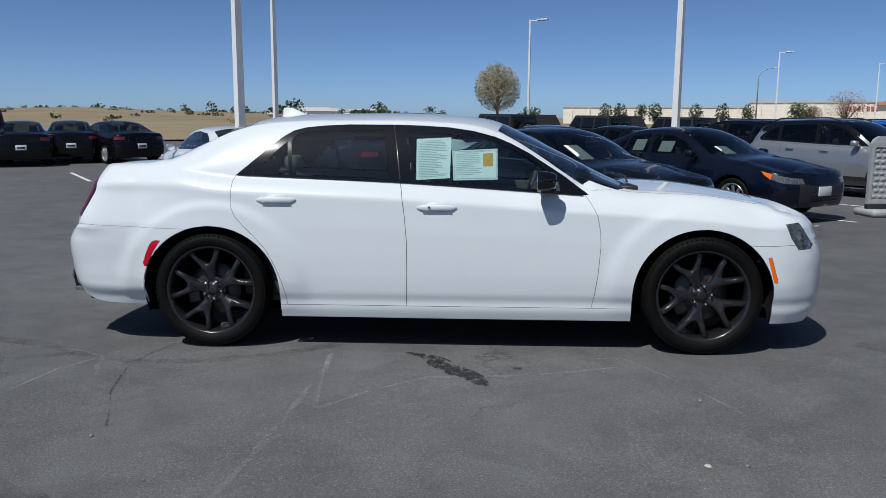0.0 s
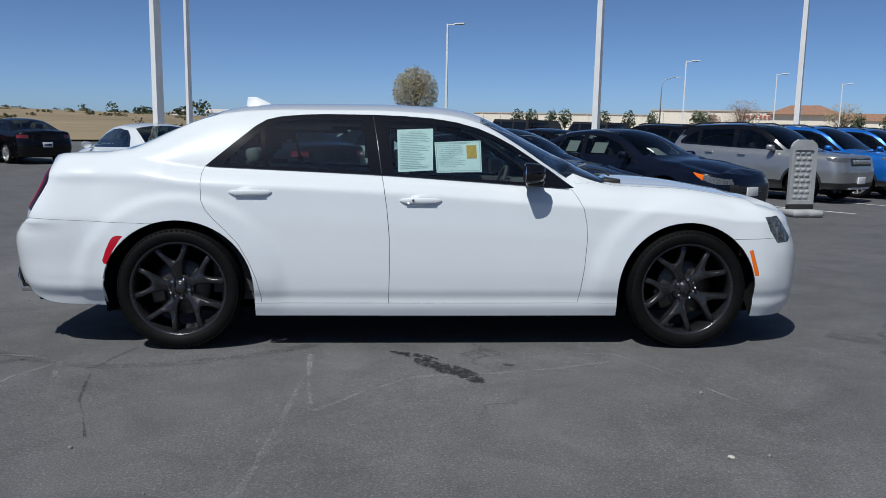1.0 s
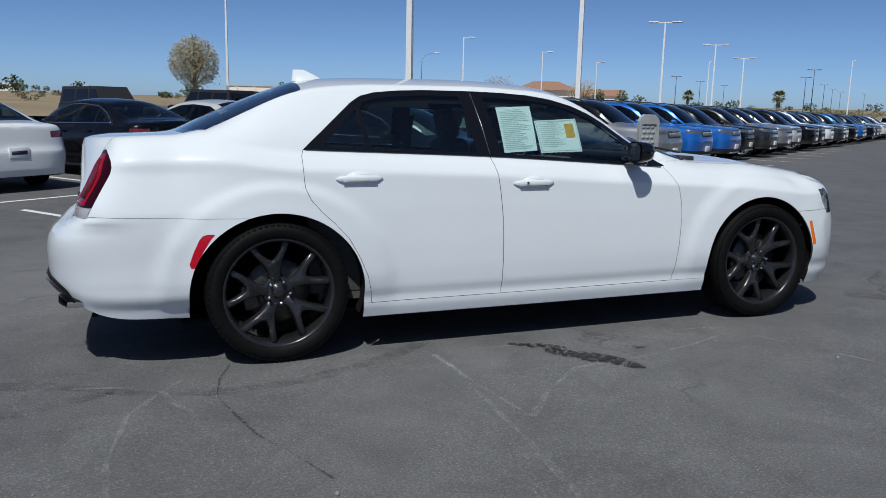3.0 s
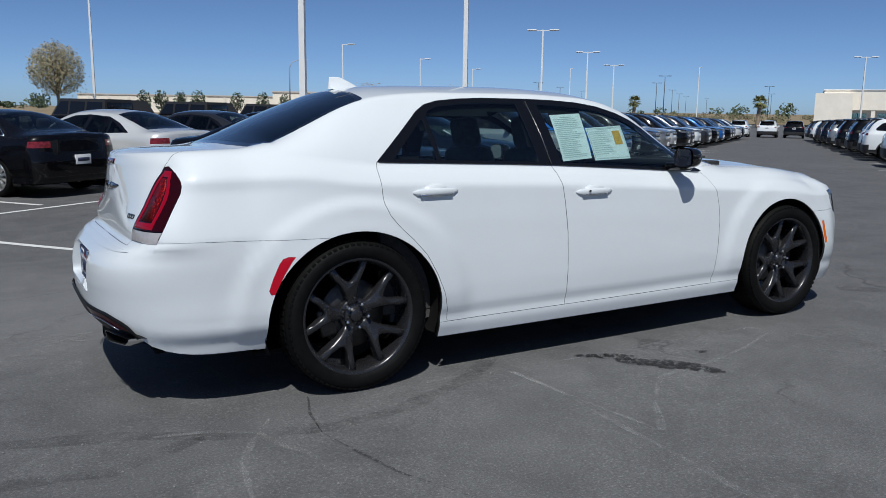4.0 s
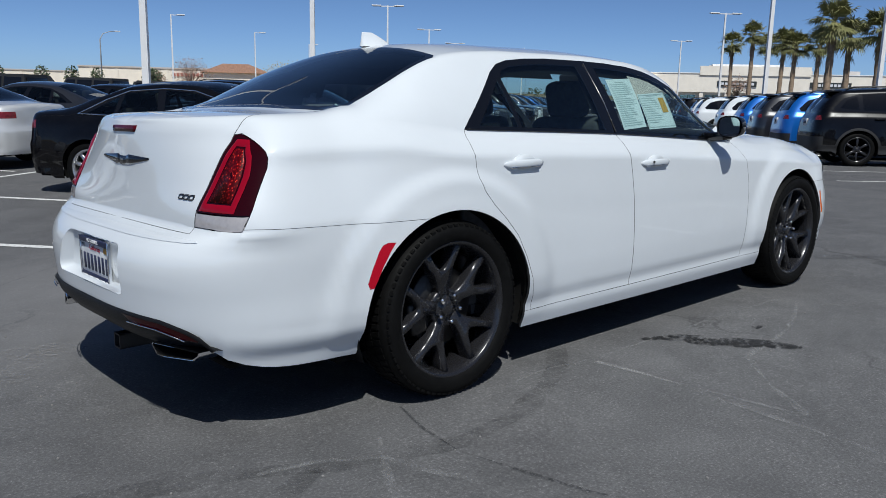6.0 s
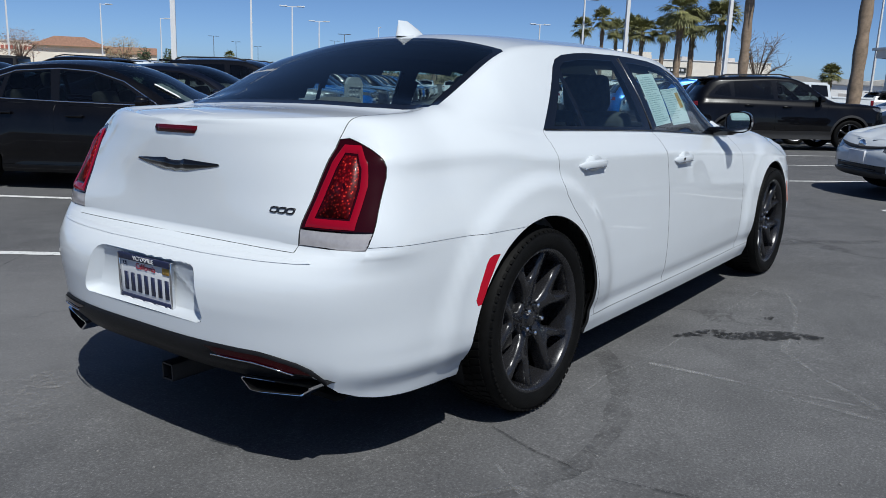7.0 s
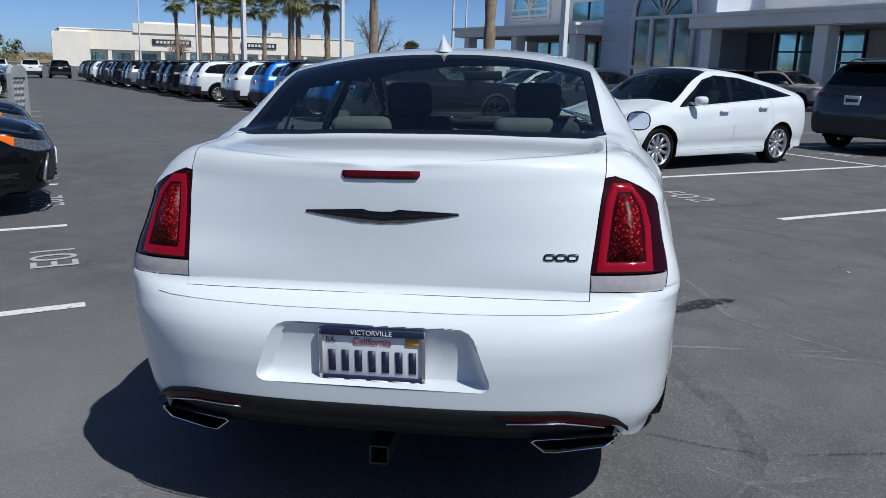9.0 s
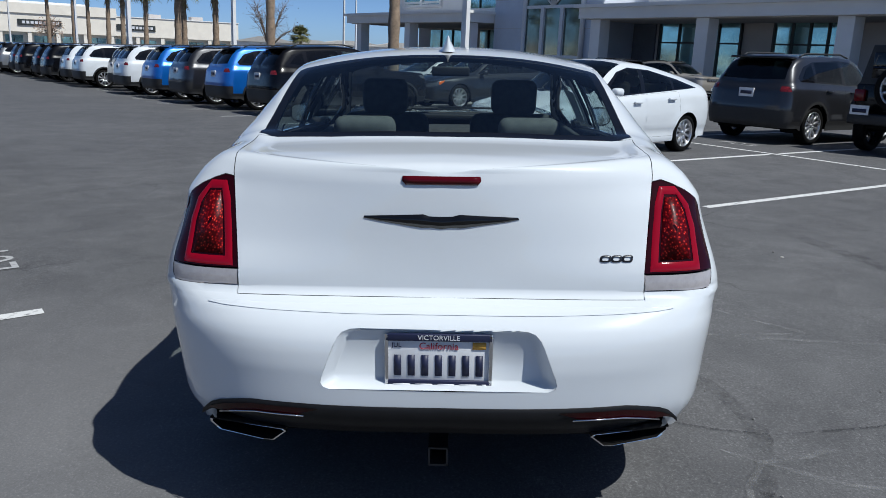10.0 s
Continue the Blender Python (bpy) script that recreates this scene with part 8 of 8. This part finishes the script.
arched_window(tower, 31.1, 36.3, 3.22, 0.0, 4.5, TOWER_GLASS, POLE_WHITE)
arched_window(show, 51.0, 56.5, -0.38, 5.2, 6.0, SHOP_GLASS, STUCCO_WHITE, 2)
for name, u0, u1, z in (("canopy", 39.6, 56.5, 3.72), ("canopy", -7.6, 29.5, 3.8)):
    c = wall_box(name, show, u0, u1, -3.5, 5.2, z - 0.15, z + 0.42, STUCCO_WHITE, 0, "flat pale canopy over the walkway")
    wall_box("cornice", c, u0 - 0.2, u1 + 0.2, -3.5, 5.45, z + 0.40, z + 0.58, STUCCO_WHITE)
    # the underside's shade is put into the soffit's colour
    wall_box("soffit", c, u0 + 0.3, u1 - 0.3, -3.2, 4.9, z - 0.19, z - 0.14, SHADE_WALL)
    k = 0
    u = u1 - 1.35 if u1 < 30 else u0 + 0.5
    step = -7.05 if u1 < 30 else 7.3
    while u0 - 0.2 < u < u1 - 0.2:
        wall_box("column", show, u, u + 0.72, 4.1, 4.85, -1.5, z - 0.15, STUCCO_WHITE)
        u += step
for u0, u1 in ((41.0, 43.5), (44.6, 48.0), (50.0, 55.0)):
    w = wall_box("shop_window", show, u0, u1, -2.25, -2.1, 0.3, 3.4, SHOP_GLASS)
    for k in range(1, 3):
        wall_box("mullion", w, u0 + (u1 - u0) * k / 3 - 0.05, u0 + (u1 - u0) * k / 3 + 0.05, -2.12, -2.0, 0.3, 3.4, SIGN_DARK)
for u0, u1 in ((-5, -0.5), (2, 6.5), (9.4, 14.6), (16.6, 20.3), (22.3, 27.5)):
    w = wall_box("shop_window", show, u0, u1, 0.50, 0.62, 0.5, 3.62, SHOP_GLASS)
    for k in range(1, 4):
        wall_box("mullion", w, u0 + (u1 - u0) * k / 4 - 0.05, u0 + (u1 - u0) * k / 4 + 0.05, 0.60, 0.70, 0.5, 3.62, SIGN_DARK)
    wall_box("transom", w, u0, u1, 0.60, 0.70, 2.55, 2.63, SIGN_DARK)
    wall_box("window_frame", w, u0 - 0.10, u0, 0.50, 0.72, 0.4, 3.7, SIGN_DARK)
    wall_box("window_frame", w, u1, u1 + 0.10, 0.50, 0.72, 0.4, 3.7, SIGN_DARK)
wall_box("shutter", show, 27.9, 29.55, 0.53, 0.66, -1.5, 3.75, DARK_SHUTTER, 0, "dark grey roller shutter")
for u0, u1 in ((2, 10), (14, 22)):
    w = wall_box("upper_window", show, u0, u1, -0.42, -0.36, 5.3, 7.4, SHOP_GLASS)
    for k in range(1, 5):
        wall_box("mullion", w, u0 + (u1 - u0) * k / 5 - 0.05, u0 + (u1 - u0) * k / 5 + 0.05, -0.38, -0.28, 5.3, 7.4, SIGN_DARK)
w = wall_box("upper_window", show, 43.8, 47.9, -0.42, -0.36, 4.9, 6.2, SHOP_GLASS)
wall_box("mullion", w, 45.8, 45.9, -0.38, -0.28, 4.9, 6.2, SIGN_DARK)

# stores beyond the lot
store = thing("far_store", "long low tan store with a terracotta roof and red letters", "building")
for a0, a1, d, h in ((85.5, 73.0, 330, 5.4), (73.3, 65.2, 262, 6.1)):
    p, q_ = polar(E0, a0, d), polar(E0, a1, d)
    ln = math.hypot(q_[0] - p[0], q_[1] - p[1])
    m = Matrix.Translation((*p, 0)) @ pose(0, 0, 0, 0, 0, math.degrees(math.atan2(q_[1] - p[1], q_[0] - p[0])))
    part("wall", box(0, ln, 0, 20, -1, h), STUCCO_TAN, store, smooth=False, m=m)
    part("coping", box(-0.3, ln + 0.3, -0.3, 20, h, h + 0.4), SHADE_WALL, store, smooth=False, m=m)
    for k in range(int(ln / 7)):
        part("pilaster", box(3 + 7 * k, 3.8 + 7 * k, -0.4, 0.1, -1, h - 0.4), STUCCO_TAN, store, smooth=False, m=m)
    if h > 6:
        for j in range(8):
            part("sign_bar", box(ln - 11 + 1.15 * j, ln - 10.2 + 1.15 * j, -0.3, 0.05, h - 2.1, h - 1.1), RED_SIGN, store, "red sign letter shape", smooth=False, m=m)
p = polar((-0.18, -5.6), 65.6, 235)
m = Matrix.Translation((*p, 0)) @ pose(0, 0, 0, 0, 0, -25)
part("wing", box(0, 17, 0, 15, -1, 5.0), STUCCO_TAN, store, smooth=False, m=m)
bm = bmesh.new()
add_prism(bm, [(-1, 5.0), (18, 5.0), (12, 7.4), (5, 7.4)], -1, 16, lambda u, v, h: (u, h, v))
bmesh.ops.recalc_face_normals(bm, faces=bm.faces[:])
part("tile_roof", bm, ROOF_TILE, store, "hipped terracotta tile roof", smooth=False, m=m)
part("tile_roof", box(17, 30, 0, 14, 3.6, 5.4), ROOF_TILE, store, "low terracotta tile roof", smooth=False, m=m)
part("wing", box(17, 30, 0.5, 14, -1, 3.6), STUCCO_TAN, store, smooth=False, m=m)


# ---------------------------------------------------------------- open land
def land():
    bm = bmesh.new()
    rows = []
    for r in (185, 240, 320, 450, 700, 1200, 2200, 2900):
        rows.append([bm.verts.new((r * math.cos(a), r * math.sin(a), ground_z(r * math.cos(a), r * math.sin(a)) + 0.12 + 0.9 * max(0, noise.noise(Vector((math.cos(a) * 4, math.sin(a) * 4, r * 0.003)))) * min(1, (r - 185) / 100))) for a in [2 * math.pi * k / 120 for k in range(120)]])
    for a, b in zip(rows, rows[1:]):
        for k in range(120):
            bm.faces.new((a[k], b[k], b[(k + 1) % 120], a[(k + 1) % 120]))
    ob = new("open_land", mesh_of("open_land", bm, DRY_LAND))
    tagged(ob, "flat dry tan desert land round the lot", "land", kind="structure")
    bm = bmesh.new()
    rows = []
    for r, z in ((54, -0.1), (58, 0.12), (64, 0.35), (80, 0.6), (110, 1.25), (150, 2.1), (190, 2.9), (240, 3.2), (300, 0.0)):
        row = []
        for k in range(70):
            a = radians(95 + 95 * k / 69)
            f = min(1, k / 16, (69 - k) / 10)
            x, y = E0[0] + r * math.cos(a), E0[1] + r * math.sin(a)
            row.append(bm.verts.new((x, y, z * (0.35 + 0.65 * f) + 0.35 * min(1, r / 100) * noise.noise(Vector((x * 0.05, y * 0.05, 0))))))
        rows.append(row)
    for a, b in zip(rows, rows[1:]):
        for k in range(69):
            bm.faces.new((a[k], a[k + 1], b[k + 1], b[k]))
    bmesh.ops.recalc_face_normals(bm, faces=bm.faces[:])
    ob = new("sand_bank", mesh_of("sand_bank", bm, DRY_LAND))
    tagged(ob, "low tan bank of dry grass and sand beyond the lot", "land", kind="structure")


land()
random.seed(77)
bm = bmesh.new()


def tuft(bm, x, y, z, r, h, n, jag=1.0):
    for _ in range(n):
        u = Vector((random.gauss(0, 1), random.gauss(0, 1), random.gauss(0, 1))).normalized() * random.random() ** 0.4
        p = Vector((x + u.x * r, y + u.y * r, z + h * (0.5 + 0.5 * u.z)))
        s = random.uniform(0.12, 0.25) * r * jag
        d, w = Vector((random.gauss(0, 1), random.gauss(0, 1), random.gauss(0, 1))).normalized(), None
        w = d.orthogonal().normalized()
        bm.faces.new([bm.verts.new(p + q_) for q_ in (d * s, w * s, -d * s, -w * s)])


for k in range(150):
    a, r = random.uniform(96, 160), random.uniform(70, 235)
    x, y = polar(E0, a, r)
    z = float(np.interp(r, [54, 80, 110, 150, 190, 240], [0, 0.6, 1.25, 2.1, 2.9, 3.2])) * (0.35 + 0.65 * min(1, (a - 95) / 22))
    tuft(bm, x, y, z - 0.1, random.uniform(0.5, 1.2), random.uniform(0.4, 0.9), 26)
ob = new("scrub", mesh_of("scrub", bm, SCRUB, False))
tagged(ob, "low grey-brown desert scrub on the bank", "scrub", kind="stuff")
bm = bmesh.new()
for k in range(150):
    a, r = random.uniform(20, 165), random.uniform(250, 420)
    if 60 < a < 86:
        continue
    x, y = polar(E0, a, r)
    big = random.random() < 0.35
    tuft(bm, x, y, 1.8 if a > 96 else 0.2, random.uniform(1.6, 3.2) * (1.2 if big else 0.8), random.uniform(2.0, 4.2) * (1.3 if big else 0.8), 90, 0.8)
ob = new("distant_trees", mesh_of("distant_trees", bm, LEAF_DARK, False))
tagged(ob, "scattered dark trees along the desert horizon", "trees", kind="stuff")
bm = bmesh.new()
for k in range(170):
    a, r = random.uniform(14, 64), random.uniform(190, 380)
    x, y = polar(E0, a, r)
    tuft(bm, x, y, ground_z(x, y) - 0.1, random.uniform(1.2, 3.0), random.uniform(1.3, 2.9), 60, 0.7)
ob = new("distant_shrubs", mesh_of("distant_shrubs", bm, SCRUB, False))
tagged(ob, "low dusty shrubs beyond the end of the lot", "shrubs", kind="stuff")
random.seed(5)
for k in range(9):
    a, r = random.uniform(98, 106), random.uniform(420, 520)
    x, y = polar((-1.1, -5.4), a, r)
    house = thing("distant_house", "small pale house far off on the desert edge", "house", "distant houses", Matrix.Translation((x, y, 1.5)) @ pose(0, 0, 0, 0, 0, random.uniform(0, 90)))
    part("wall", box(-6, 6, -4, 4, -2, 2.6), STUCCO_WHITE, house, smooth=False)
    bm = bmesh.new()
    add_prism(bm, [(-4.6, 2.6), (4.6, 2.6), (0, 4.4)], -6.4, 6.4, lambda u, v, h: (h, u, v))
    bmesh.ops.recalc_face_normals(bm, faces=bm.faces[:])
    part("roof", bm, SHADE_WALL, house, smooth=False)
